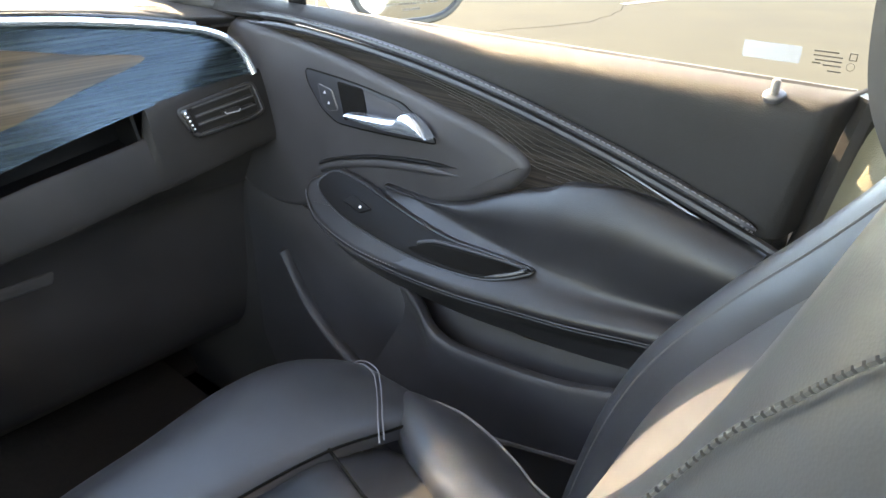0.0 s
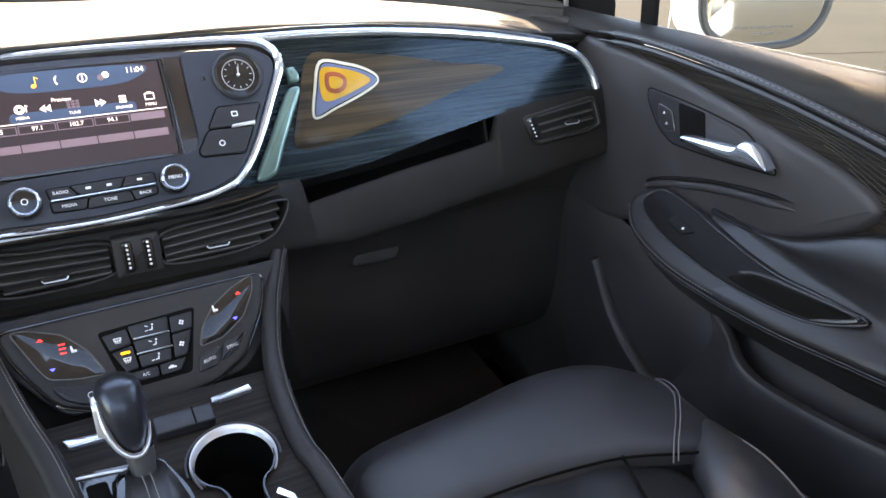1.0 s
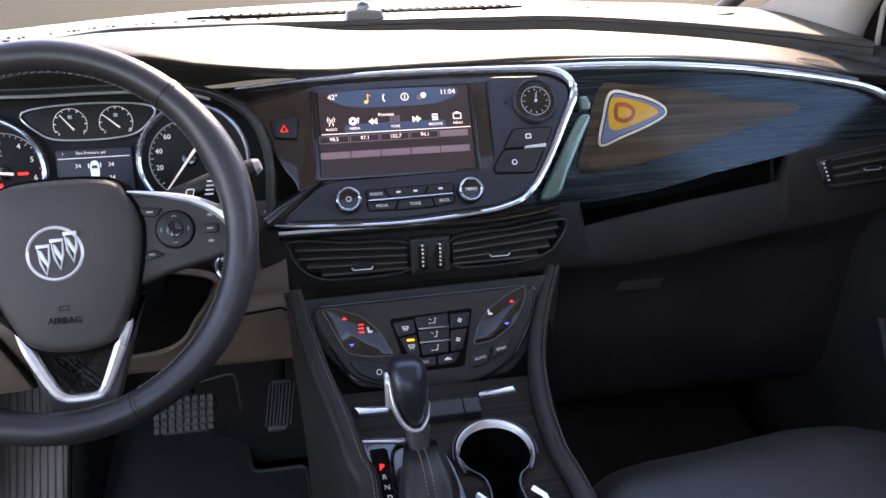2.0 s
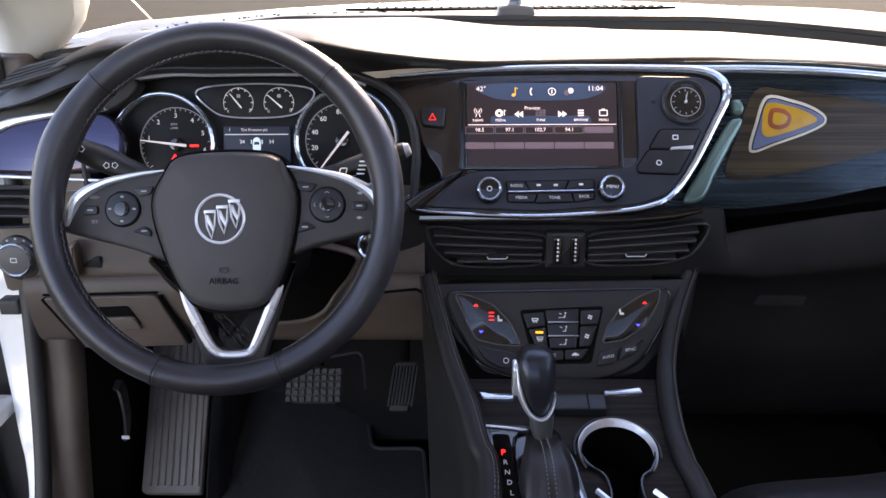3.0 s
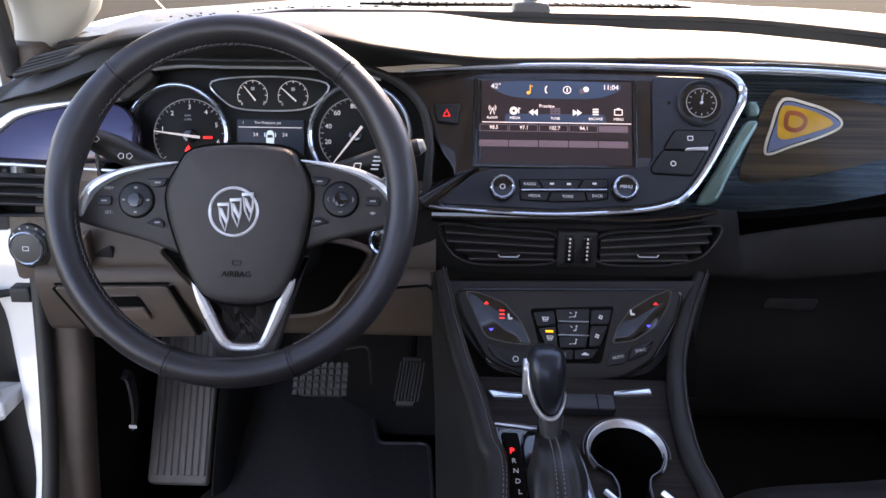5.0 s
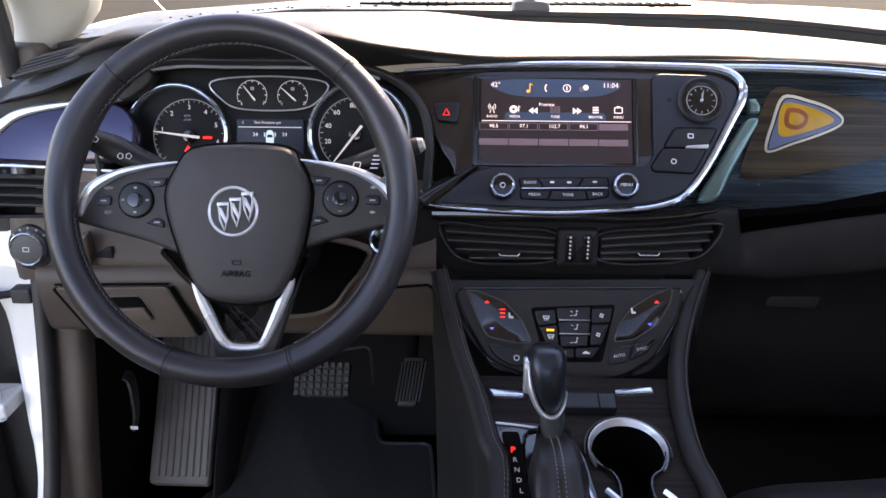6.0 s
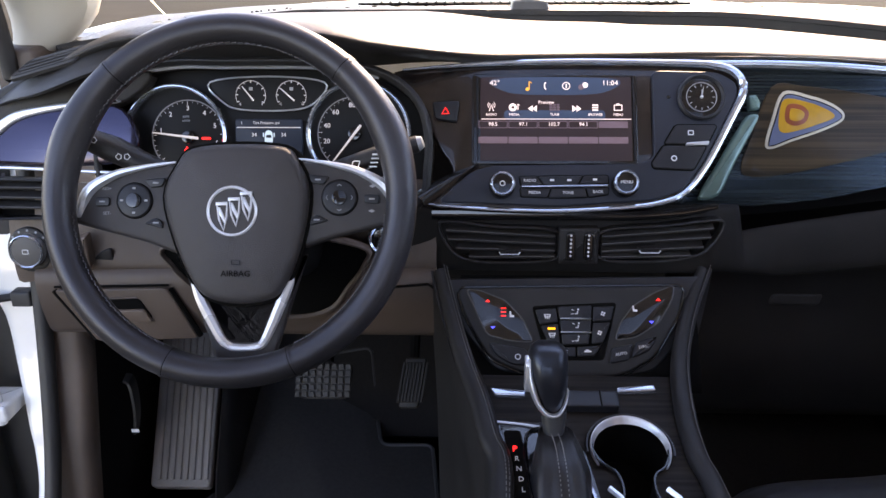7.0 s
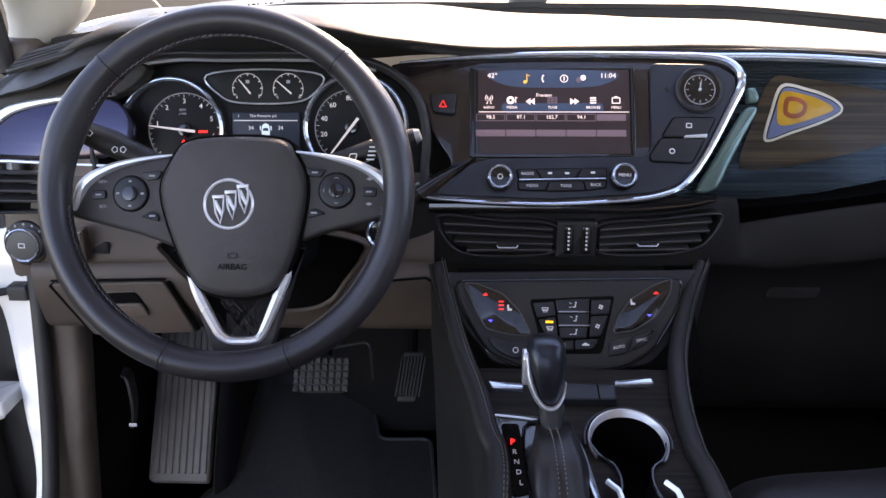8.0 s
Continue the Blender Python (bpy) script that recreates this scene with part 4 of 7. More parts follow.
part("clock_pointer", tube([SP @ Vector((0.143, 0.028, 0.007)), SP @ Vector((0.1435, 0.0370, 0.007))], [0.0008, 0.0004], seg=6), GREYPRINT, ck)
part("hub", plate(circle(0.0018, 12, (0.143, 0.028)), 0.003, SP, 0.001, w0=0.005), SATIN, ck)
part("sensor_eye", plate(circle(0.0025, 12, (0.105, 0.029)), 0.002, SP, 0.0008, w0=0.002), GLOSS, stack)
# two keys under the clock
for pts, mk in (([(0.112, -0.006), (0.160, -0.006), (0.148, -0.029), (0.098, -0.029)], "P"), ([(0.097, -0.031), (0.147, -0.031), (0.131, -0.060), (0.085, -0.058), (0.083, -0.052)], "o")):
    key = part("key", plate(rounded(pts, 0.004), 0.0045, SP, 0.0015, w0=0.001), GREY, stack)
    part("key_groove", tube([SP @ Vector((u, v, 0.0035)) for u, v in inset(rounded(pts, 0.004), -0.0006)], 0.0010, closed=True, seg=5), DARK, key)
    c = (sum(p[0] for p in pts) / len(pts), sum(p[1] for p in pts) / len(pts))
    part("key_icon", frame_plate(circle(0.0035, 10, c) if mk == "o" else rect(c[0] - 0.004, c[1] - 0.001, c[0] + 0.003, c[1] + 0.005, 0.0012), 0.0012, 0.0005, SP, 0.0001, w0=0.0052), WHITE, key)
part("key_bar", plate(rounded([(0.124, -0.0275), (0.150, -0.0255), (0.149, -0.0300), (0.122, -0.0310)], 0.001), 0.004, SP, 0.001, w0=0.003), SATIN, stack)
# knobs
for u, v, mk in ((-0.0925, -0.0805, ""), (0.0500, -0.0785, "MENU")):
    c = (u, v)
    kb = part("knob", plate(circle(0.0155, 36, c), 0.019, SP, 0.002, w0=0.001), GLOSS, stack, "black knob with chrome ring")
    part("knob_ring", frame_plate(circle(0.0138, 36, c), 0.0026, 0.004, SP, 0.001, w0=0.0175), CHROME, kb)
    if mk:
        word(mk, 0.0052, at(SP, c[0], c[1], 0.0205), WHITE, kb)
    else:
        part("power_icon", frame_plate(circle(0.0032, 16, c), 0.0009, 0.0004, SP, 0.0001, w0=0.0200), WHITE, kb)
# row of keys between the knobs
up = [[(-0.072, -0.069), (-0.052, -0.0685), (-0.045, -0.0785), (-0.070, -0.079)], [(-0.050, -0.0685), (0.002, -0.0675), (-0.004, -0.0775), (-0.043, -0.0785)], [(0.004, -0.0675), (0.031, -0.067), (0.032, -0.0765), (-0.002, -0.0775)]]
dn = [[(-0.071, -0.083), (-0.036, -0.083), (-0.040, -0.0935), (-0.070, -0.0925)], [(-0.034, -0.083), (0.004, -0.0825), (0.007, -0.093), (-0.038, -0.0940)], [(0.006, -0.0825), (0.032, -0.082), (0.031, -0.0895), (0.009, -0.093)]]
for pts, body in zip(up + dn, ("RADIO", "", "", "MEDIA", "TONE", "BACK")):
    key = part("key", plate(rounded(pts, 0.002), 0.0035, SP, 0.001, w0=0.0015), GREY, stack)
    part("key_groove", tube([SP @ Vector((u, v, 0.0036)) for u, v in inset(rounded(pts, 0.002), -0.0005)], 0.0007, closed=True, seg=5), DARK, key)
    c = (sum(p[0] for p in pts) / 4, sum(p[1] for p in pts) / 4)
    if body:
        word(body, 0.0048, at(SP, c[0], c[1], 0.0052), WHITE, key)
    else:
        for du in ((-0.010, 0.010) if c[0] < 0 else (0,)):
            part("key_icon", plate(rect(c[0] + du - 0.0025, c[1] - 0.0012, c[0] + du + 0.0025, c[1] + 0.0012, 0.0004), 0.0005, SP, 0.0001, w0=0.0048), WHITE, key)
part("chrome_bar", plate(rounded([(-0.070, -0.0800), (0.031, -0.0782), (0.031, -0.0802), (-0.070, -0.0820)], 0.0006), 0.004, SP, 0.0008, w0=0.0025), CHROME, stack)
# gloss edges where the panel meets the cluster
part("gloss_wing", loft([[SP @ Vector((-0.182 + 0.055 * f + 0.006 * f * f, -0.103 + 0.040 * f + 0.008 * f * f, 0.002)), SP @ Vector((-0.182 + 0.055 * f + 0.006 * f * f - 0.006 * (1 - f * f), -0.103 + 0.040 * f + 0.008 * f * f + 0.007 * (1 - 0.8 * f * f), 0.005)), SP @ Vector((-0.182 + 0.055 * f + 0.006 * f * f - 0.014 * (1 - f * f), -0.103 + 0.040 * f + 0.008 * f * f + 0.015 * (1 - 0.8 * f * f), -0.002))] for f in (0, 0.3, 0.7, 1)], 5, 0.003), GLOSS, stack)
def under_section(x):
    rise = 0.2 * max(0, x - 0.06) ** 1.3
    k = 1 - 0.75 * min(1, max(0, (x - 0.13) / 0.05))
    return [(x, 0.140, 0.571 + rise), (x, 0.140, 0.571 - 0.011 * k + rise), (x, 0.140 + 0.025 * k, 0.571 - 0.019 * k + rise)]


part("underside_trim", loft([under_section(x) for x in xs(-0.175, 0.160, 10)], 3, 0.003), GLOSS, stack)

# ---- climate panel ----
HP = plane_at((0, 0.113, 0.485), 35)


clim = thing("climate_panel", "black climate control panel with touch pads and keys", "control panel", (0, 0.10, 0.40))
part("panel_body", plate(rounded([(-0.166, 0.010), (0.152, 0.016), (0.128, -0.050), (0.085, -0.098), (-0.005, -0.114), (-0.100, -0.098), (-0.138, -0.050)], 0.012), 0.012, HP, 0.003, w0=-0.016), GREY, clim)
bezel_o = rounded([(-0.145, -0.002), (0.125, 0.003), (0.115, -0.036), (0.086, -0.082), (0.050, -0.102), (-0.005, -0.110), (-0.060, -0.104), (-0.105, -0.086), (-0.135, -0.036)], 0.012)
part("bezel", plate(bezel_o, 0.006, HP, 0.003, w0=-0.005), PLASTIC, clim)
PAD_LEFT = [(-0.1336, -0.004), (-0.1181, -0.0051), (-0.0877, -0.0168), (-0.0676, -0.038), (-0.0544, -0.0658), (-0.0809, -0.0649), (-0.1075, -0.0588), (-0.1157, -0.0443)]
PAD_RIGHT = [(0.1120, 0.0030), (0.1085, -0.0146), (0.0919, -0.0418), (0.0648, -0.0589), (0.0396, -0.0627), (0.0468, -0.0426), (0.0627, -0.0222), (0.0866, -0.0069)]
lt = part("touch_pad", plate(rounded(PAD_LEFT, 0.006), 0.004, HP, 0.001), PADGLASS, clim, "glossy black touch pad with red and blue marks")
rt = part("touch_pad", plate(rounded(PAD_RIGHT, 0.006), 0.004, HP, 0.001), PADGLASS, clim, "glossy black touch pad with red and blue marks")
for par, u, v in ((lt, -0.108, -0.019), (rt, 0.092, -0.016)):
    part("warm_mark", plate([(u - 0.003, v), (u + 0.003, v), (u, v + 0.003)], 0.0005, HP, 0.0001, w0=0.004), REDLIGHT, par)
for par, u, v in ((lt, -0.102, -0.048), (rt, 0.083, -0.040)):
    part("cool_mark", plate([(u - 0.003, v), (u, v - 0.003), (u + 0.003, v)], 0.0005, HP, 0.0001, w0=0.004), BLUELIGHT, par)
for par, u, v in ((lt, -0.080, -0.034), (rt, 0.064, -0.026)):
    part("seat_mark", plate(rounded([(u - 0.0022, v - 0.003), (u + 0.003, v - 0.003), (u + 0.003, v - 0.0005), (u, v - 0.0005), (u - 0.0008, v + 0.004), (u - 0.0026, v + 0.004)], 0.0006), 0.0005, HP, 0.0001, w0=0.004), WHITE, par)
for k in range(3):
    part("heat_mark", plate(rect(-0.0925, -0.0360 + k * 0.0045, -0.0865, -0.0348 + k * 0.0045, 0.0004), 0.0005, HP, 0.0001, w0=0.004), REDLIGHT, lt)
part("key_bed", plate(rounded([(-0.056, -0.023), (0.044, -0.018), (0.027, -0.086), (-0.040, -0.087)], 0.005), 0.003, HP, 0.001, w0=-0.001), DARK, clim)
for par, o in ((lt, PAD_LEFT), (rt, PAD_RIGHT)):
    part("pad_edge", tube([HP @ Vector((u, v, 0.0035)) for u, v in rounded(o, 0.006)], 0.0009, closed=True, seg=5), HANDLEGREY, par)
part("bezel_line", tube([HP @ Vector((u, v, -0.001)) for u, v in inset(bezel_o, -0.001)], 0.0016, closed=True, seg=6), GLOSS, clim)
# centre keys
kc = [([(-0.052, -0.028), (-0.028, -0.026), (-0.026, -0.042), (-0.047, -0.045)], "w"), ([(-0.046, -0.047), (-0.026, -0.044), (-0.024, -0.068), (-0.036, -0.070)], "a"),
      ([(-0.026, -0.024), (0.014, -0.022), (0.013, -0.037), (-0.024, -0.038)], "u"), ([(-0.024, -0.040), (0.013, -0.039), (0.012, -0.053), (-0.022, -0.054)], "m"), ([(-0.022, -0.056), (0.011, -0.055), (0.009, -0.068), (-0.021, -0.069)], "l"),
      ([(0.016, -0.024), (0.040, -0.023), (0.036, -0.040), (0.015, -0.041)], "f"), ([(0.015, -0.043), (0.035, -0.042), (0.026, -0.066), (0.013, -0.067)], "f"),
      ([(-0.036, -0.072), (-0.006, -0.071), (-0.006, -0.082), (-0.026, -0.082)], "A/C"), ([(-0.004, -0.071), (0.024, -0.069), (0.016, -0.081), (-0.004, -0.082)], "c")]
def key_icon(kind, c, key):
    """Small white pictograms: screen, seated figure with airflow, fan or car."""
    def bit(bm):
        part("key_icon", bm, WHITE, key)

    def pl(*pts):
        bit(plate([(c[0] + u * 0.001, c[1] + v * 0.001) for u, v in pts], 0.0005, HP, 0.0001, w0=0.0047))

    if kind in ("w", "a"):
        bit(frame_plate(rounded([(c[0] - 0.0032, c[1] - 0.0016), (c[0] + 0.0032, c[1] - 0.0016), (c[0] + 0.0042, c[1] + 0.0022), (c[0] - 0.0042, c[1] + 0.0022)], 0.0008), 0.0009, 0.0005, HP, 0.0001, w0=0.0047))
        for k in (-1, 0, 1):
            pl((k * 2 - 0.4, -3.6), (k * 2 + 0.4, -3.6), (k * 2 + 0.4, 0.8), (k * 2 - 0.4, 0.8))
    elif kind in ("u", "m", "l"):
        bit(plate(circle(0.0011, 10, (c[0] + 0.0036, c[1] + 0.0030)), 0.0005, HP, 0.0001, w0=0.0047))
        pl((2.6, 1.2), (3.8, 1.2), (3.0, -2.6), (-0.4, -2.6), (-0.4, -1.6), (2.0, -1.6))
        if kind != "l":
            pl((-4.2, 2.6), (-1.0, 1.4), (-1.0, 2.2), (-3.8, 3.4))
        if kind != "m":
            pl((-4.6, -3.0), (-1.4, -2.4), (-1.4, -1.6), (-4.6, -2.2))
    elif kind == "f":
        for k in range(4):
            a = k * math.pi / 2 + 0.4
            bit(plate(circle(0.0012, 8, (c[0] + 0.0018 * math.cos(a), c[1] + 0.0018 * math.sin(a))), 0.0005, HP, 0.0001, w0=0.0047))
    else:
        pl((-4.2, -1.4), (4.2, -1.4), (4.2, 0.2), (2.2, 0.5), (1.0, 1.8), (-1.8, 1.8), (-2.8, 0.4), (-4.2, 0.2))


for pts, mk in kc:
    key = part("key", plate(rounded(pts, 0.002), 0.005, HP, 0.0012, w0=0.0), GREY, clim)
    c = (sum(p[0] for p in pts) / 4, sum(p[1] for p in pts) / 4)
    if mk == "A/C":
        word(mk, 0.0045, at(HP, c[0], c[1], 0.0053), WHITE, key)
    else:
        key_icon(mk, c, key)
        if mk == "a":
            part("key_lamp", plate(rect(c[0] - 0.005, c[1] + 0.006, c[0] + 0.004, c[1] + 0.0085, 0.0004), 0.0005, HP, 0.0001, w0=0.0048), AMBERLIGHT, key)
for v in (-0.038, -0.054):
    part("silver_line", plate(rect(-0.023, v - 0.0008, 0.013, v + 0.0008, 0.0003), 0.006, HP, 0.0008), SATIN, clim)
lk = part("key", plate(rounded([(-0.108, -0.066), (-0.062, -0.074), (-0.055, -0.092), (-0.078, -0.093), (-0.098, -0.082)], 0.006), 0.005, HP, 0.002, w0=-0.001), GREY, clim)
part("power_icon", frame_plate(circle(0.0035, 14, (-0.073, -0.083)), 0.001, 0.0005, HP, 0.0001, w0=0.0038), WHITE, lk)
for pts, body in (([(0.036, -0.072), (0.062, -0.066), (0.055, -0.086), (0.033, -0.090)], "AUTO"), ([(0.064, -0.065), (0.090, -0.057), (0.080, -0.074), (0.058, -0.084)], "SYNC")):
    key = part("key", plate(rounded(pts, 0.004), 0.005, HP, 0.002, w0=-0.001), GREY, clim)
    c = (sum(p[0] for p in pts) / 4, sum(p[1] for p in pts) / 4)
    word(body, 0.0050, at(HP, c[0], c[1], 0.0042, 10), WHITE, key)

# ---- centre console ----
cons = thing("centre_console", "black leather-edged centre console with wood deck", "console", (0, -0.1, 0))


def con_z(y):
    return 0.385 + (y + 0.065) * 0.268


def deck(x, y, w=0.0):
    return Vector((x, y - 0.259 * w, con_z(y) + 0.966 * w))


CM = Matrix(((1, 0, 0, 0), (0, 0.966, -0.259, -0.065), (0, 0.259, 0.966, 0.385), (0, 0, 0, 1)))   # u right, v forward, w up


def cv(y):
    return (y + 0.065) / 0.966


cup_o = curve([(-0.004, 0.003), (0.001, 0.022), (0.016, 0.037), (0.035, 0.0425), (0.056, 0.036), (0.071, 0.020), (0.0745, 0.001), (0.067, -0.0195), (0.0545, -0.031), (0.0525, -0.052), (0.060, -0.088), (0.012, -0.088), (0.0205, -0.052), (0.0175, -0.029), (0.0035, -0.0155)], 5)
deck_o = rounded([(-0.108, cv(-0.1)), (-0.125, cv(-0.60)), (0.112, cv(-0.60)), (0.108, cv(-0.1)), (0.118, cv(0.036)), (-0.125, cv(0.036))], 0.004)
k0 = min(range(len(deck_o)), key=lambda i: (deck_o[i][0] - 0.108) ** 2 + (deck_o[i][1] - cv(-0.1)) ** 2)
k1 = min(range(len(cup_o)), key=lambda i: -cup_o[i][0])
hole = cup_o[k1:] + cup_o[:k1 + 1]
keyhole = deck_o[:k0 + 1] + hole + [deck_o[k0]] + deck_o[k0 + 1:]
area = sum(cup_o[i - 1][0] * cup_o[i][1] - cup_o[i][0] * cup_o[i - 1][1] for i in range(len(cup_o)))
bm = bmesh.new()
top = [bm.verts.new(CM @ Vector((u, v, -0.002))) for u, v in keyhole]
bm.faces.new(top)
part("deck", bm, SHELFWOOD, cons, "dark open-pore wood deck")
# side cheeks with padded rails
for s, xs_ in ((-1, [(-0.165, 0.135, 0.495), (-0.152, 0.095, 0.460), (-0.135, 0.040, 0.426), (-0.119, -0.010, 0.407), (-0.108, -0.06, 0.392), (-0.098, -0.105, 0.379), (-0.112, -0.30, 0.345), (-0.118, -0.6, 0.33)]),
               (1, [(0.151, 0.138, 0.499), (0.127, 0.098, 0.460), (0.110, 0.053, 0.427), (0.102, 0.009, 0.410), (0.099, -0.034, 0.396), (0.101, -0.076, 0.384), (0.109, -0.115, 0.374), (0.124, -0.30, 0.345), (0.128, -0.6, 0.33)])):
    path = curve(xs_, 5, False)
    part("padded_rail", tube(path, [(0.0105 if s > 0 else 0.0125) - 0.0040 * max(0, 1 - i / 14) for i in range(len(path))], seg=12), RAILSKIN, cons, "stitched black leather rail")
    bm = bmesh.new()
    for i in range(0, len(path) - 1):
        a, b = Vector(path[i]), Vector(path[i + 1])
        for f in (0.05, 0.3, 0.55, 0.8):
            p, q = a.lerp(b, f), a.lerp(b, f + 0.15)
            for o in (Vector((-s * 0.0045, -0.005, 0.0108)), Vector((-s * 0.0078, -0.004, 0.0090))) if s < 0 else (Vector((0.0085, -0.002, 0.0062)),):
                tube([p + o, q + o], 0.0005, seg=4, bm=bm)
    tagged(part("stitching", bm, STITCH, cons), kind="stuff")
    part("side_panel", loft([[(x + s * 0.012, y, z), (x + s * 0.013, y + 0.01, z - 0.05), (x + s * 0.006, y + 0.02, z - 0.2), (x + s * 0.002, y + 0.03, -0.02)] for x, y, z in xs_], 4, 0.004), PLASTIC, cons)
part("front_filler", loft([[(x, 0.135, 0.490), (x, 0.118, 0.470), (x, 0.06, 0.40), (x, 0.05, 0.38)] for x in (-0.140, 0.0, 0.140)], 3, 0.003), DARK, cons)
# tray under the climate panel
part("silver_lip", plate(rounded([(0.033, 0.0768), (0.0765, 0.0796), (0.075, 0.0885), (0.033, 0.0834)], 0.002), 0.006, CM, 0.002, w0=-0.002), CHROME, cons)
part("silver_lip", plate(rounded([(-0.107, 0.0813), (-0.102, 0.0707), (-0.068, 0.070), (-0.0675, 0.078)], 0.002), 0.006, CM, 0.002, w0=-0.002), CHROME, cons)
sw = part("switch_block", plate(rect(-0.026, 0.052, 0.0316, 0.0745, 0.003), 0.010, CM, 0.002, w0=-0.002), GREY, cons)
part("switch_split", plate(rect(0.0118, 0.052, 0.0133, 0.0745, 0.0004), 0.0006, CM, 0.0002, w0=0.008), DARK, sw)
# selector plate with letters and silver edge
sel_o = rounded([(-0.100, cv(-0.028)), (-0.026, cv(-0.036)), (-0.010, cv(-0.075)), (0.006, cv(-0.18)), (-0.092, cv(-0.18))], 0.008)
part("selector_plate", plate(sel_o, 0.004, CM, 0.001, w0=-0.001), GLOSS, cons)
part("silver_line", tube([deck(x, y, 0.004) for x, y in curve([(-0.100, -0.034), (-0.073, -0.037), (-0.050, -0.041)], 5, False)], 0.0014, seg=8), SATIN, cons)
part("silver_edge", tube([deck(x, y, 0.005) for x, y in curve([(-0.034, -0.041), (-0.027, -0.049), (-0.0191, -0.086), (-0.0091, -0.119), (0.004, -0.18)], 5, False)], 0.0030, seg=8), CHROME, cons)
letters = part("selector_letters", plate(rounded([(-0.094, cv(-0.045)), (-0.076, cv(-0.045)), (-0.066, cv(-0.125)), (-0.086, cv(-0.13))], 0.004), 0.003, CM, 0.001, w0=0.002), DARK, cons)
for k, (ch, mat) in enumerate((("P", REDLIGHT), ("R", WHITE), ("N", WHITE), ("D", WHITE), ("L", WHITE))):
    y = -0.0685 - k * 0.0117
    word(ch, 0.0078 if k else 0.0100, at(CM, -0.0831 + k * 0.0015, cv(y), 0.0052), mat, letters)
part("boot_ring", frame_plate(curve([(-0.072, cv(-0.050)), (-0.030, cv(-0.048)), (-0.014, cv(-0.09)), (-0.008, cv(-0.15)), (-0.030, cv(-0.17)), (-0.066, cv(-0.15))], 5), 0.004, 0.006, CM, 0.002, w0=0.001), GLOSS, cons)
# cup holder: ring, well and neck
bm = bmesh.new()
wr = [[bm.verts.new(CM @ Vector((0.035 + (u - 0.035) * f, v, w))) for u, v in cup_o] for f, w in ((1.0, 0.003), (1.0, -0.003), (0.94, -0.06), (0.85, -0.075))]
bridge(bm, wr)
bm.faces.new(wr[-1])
# near-black skin adds painted shade to the well's depth
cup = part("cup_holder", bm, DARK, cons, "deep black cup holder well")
RING = [(radians(d), max(0.0, 1 - abs(d - 88) / 125.0) ** 0.45) for d in range(-36, 214, 6)]
part("cup_ring", loft([[CM @ Vector((0.0350 + 0.0412 * math.cos(a), 0.0015 + 0.0412 * math.sin(a), 0.001)), CM @ Vector((0.0350 + 0.0408 * math.cos(a), 0.0015 + 0.0408 * math.sin(a), 0.0046)), CM @ Vector((0.0350 + (0.0405 - 0.0016 * k) * math.cos(a), 0.0015 + (0.0405 - 0.0016 * k) * math.sin(a), 0.0044)), CM @ Vector((0.0350 + (0.0403 - 0.0062 * k) * math.cos(a), 0.0015 + (0.0403 - 0.0062 * k) * math.sin(a), -0.0015 * k))] for a, k in RING], 2, 0.0008), SATIN, cup, "bright silver half ring")
part("ring_lip", tube([CM @ Vector((0.0350 + 0.0440 * math.cos(a), 0.0015 + 0.0440 * math.sin(a), 0.002)) for a, k in RING if k > 0.45], 0.0012, seg=6), SURROUND, cup)
part("well_edge", tube([CM @ Vector((u, v, 0.001)) for u, v in cup_o], 0.0018, closed=True, seg=6), GLOSS, cup)
for u0 in (0.004, 0.060):
    part("latch", tube([deck(u0 + 0.002, -0.112, 0.005), deck(u0 + 0.012, -0.122, 0.005), deck(u0 + 0.018, -0.15, 0.004)], 0.003, seg=6), SATIN, cup)

# gear selector
gear = thing("gear_selector", "black leather gear selector with silver trim and stitched boot", "gear lever", (-0.045, -0.09, 0.385))
GT = Vector((-0.044, -0.056, 0.406))
GBASE = Vector((-0.040, -0.118, 0.372))
bm = bmesh.new()
rows = []
for f, ru, rv_ in ((0.0, 0.030, 0.046), (0.15, 0.0285, 0.042), (0.4, 0.0235, 0.032), (0.7, 0.0180, 0.021), (0.9, 0.0150, 0.0150), (1.0, 0.0135, 0.0135)):
    c0 = GBASE.lerp(GT, f)
    rows.append([bm.verts.new((c0.x + ru * (1 + 0.06 * (1 - f) * math.sin(5 * a + 6 * f)) * math.cos(a), c0.y + rv_ * math.sin(a), c0.z + 0.018 * math.sin(f * math.pi) + 0.003 * math.sin(7 * a) * (1 - f))) for a in [2 * math.pi * i / 30 for i in range(30)]])
bridge(bm, rows)
part("boot", bm, LEATHER, gear, "pleated black leather boot")
bm = bmesh.new()
for du in (-0.0035, 0.0035):
    for k in range(26):
        f = k / 26
        p = GBASE.lerp(GT, f) + Vector((du, -0.046 + 0.033 * f, 0.006 + 0.018 * math.sin(f * math.pi) - 0.004 * f))
        tube([p, p + Vector((0, 0.0014, 0.0014))], 0.0005, seg=4, bm=bm)
tagged(part("stitching", bm, STITCH, gear), kind="stuff")
GK = plane_at((-0.046, -0.060, 0.415), 12)


def knob_ring(v, hw, d0, d1, cx=0.0):
    return [GK @ Vector((cx + hw * (abs(math.cos(a)) ** 0.7) * (1 if math.cos(a) > 0 else -1), v, (d0 + d1) / 2 + (d1 - d0) / 2 * math.sin(a))) for a in [2 * math.pi * i / 24 for i in range(24)]]


bm = bmesh.new()
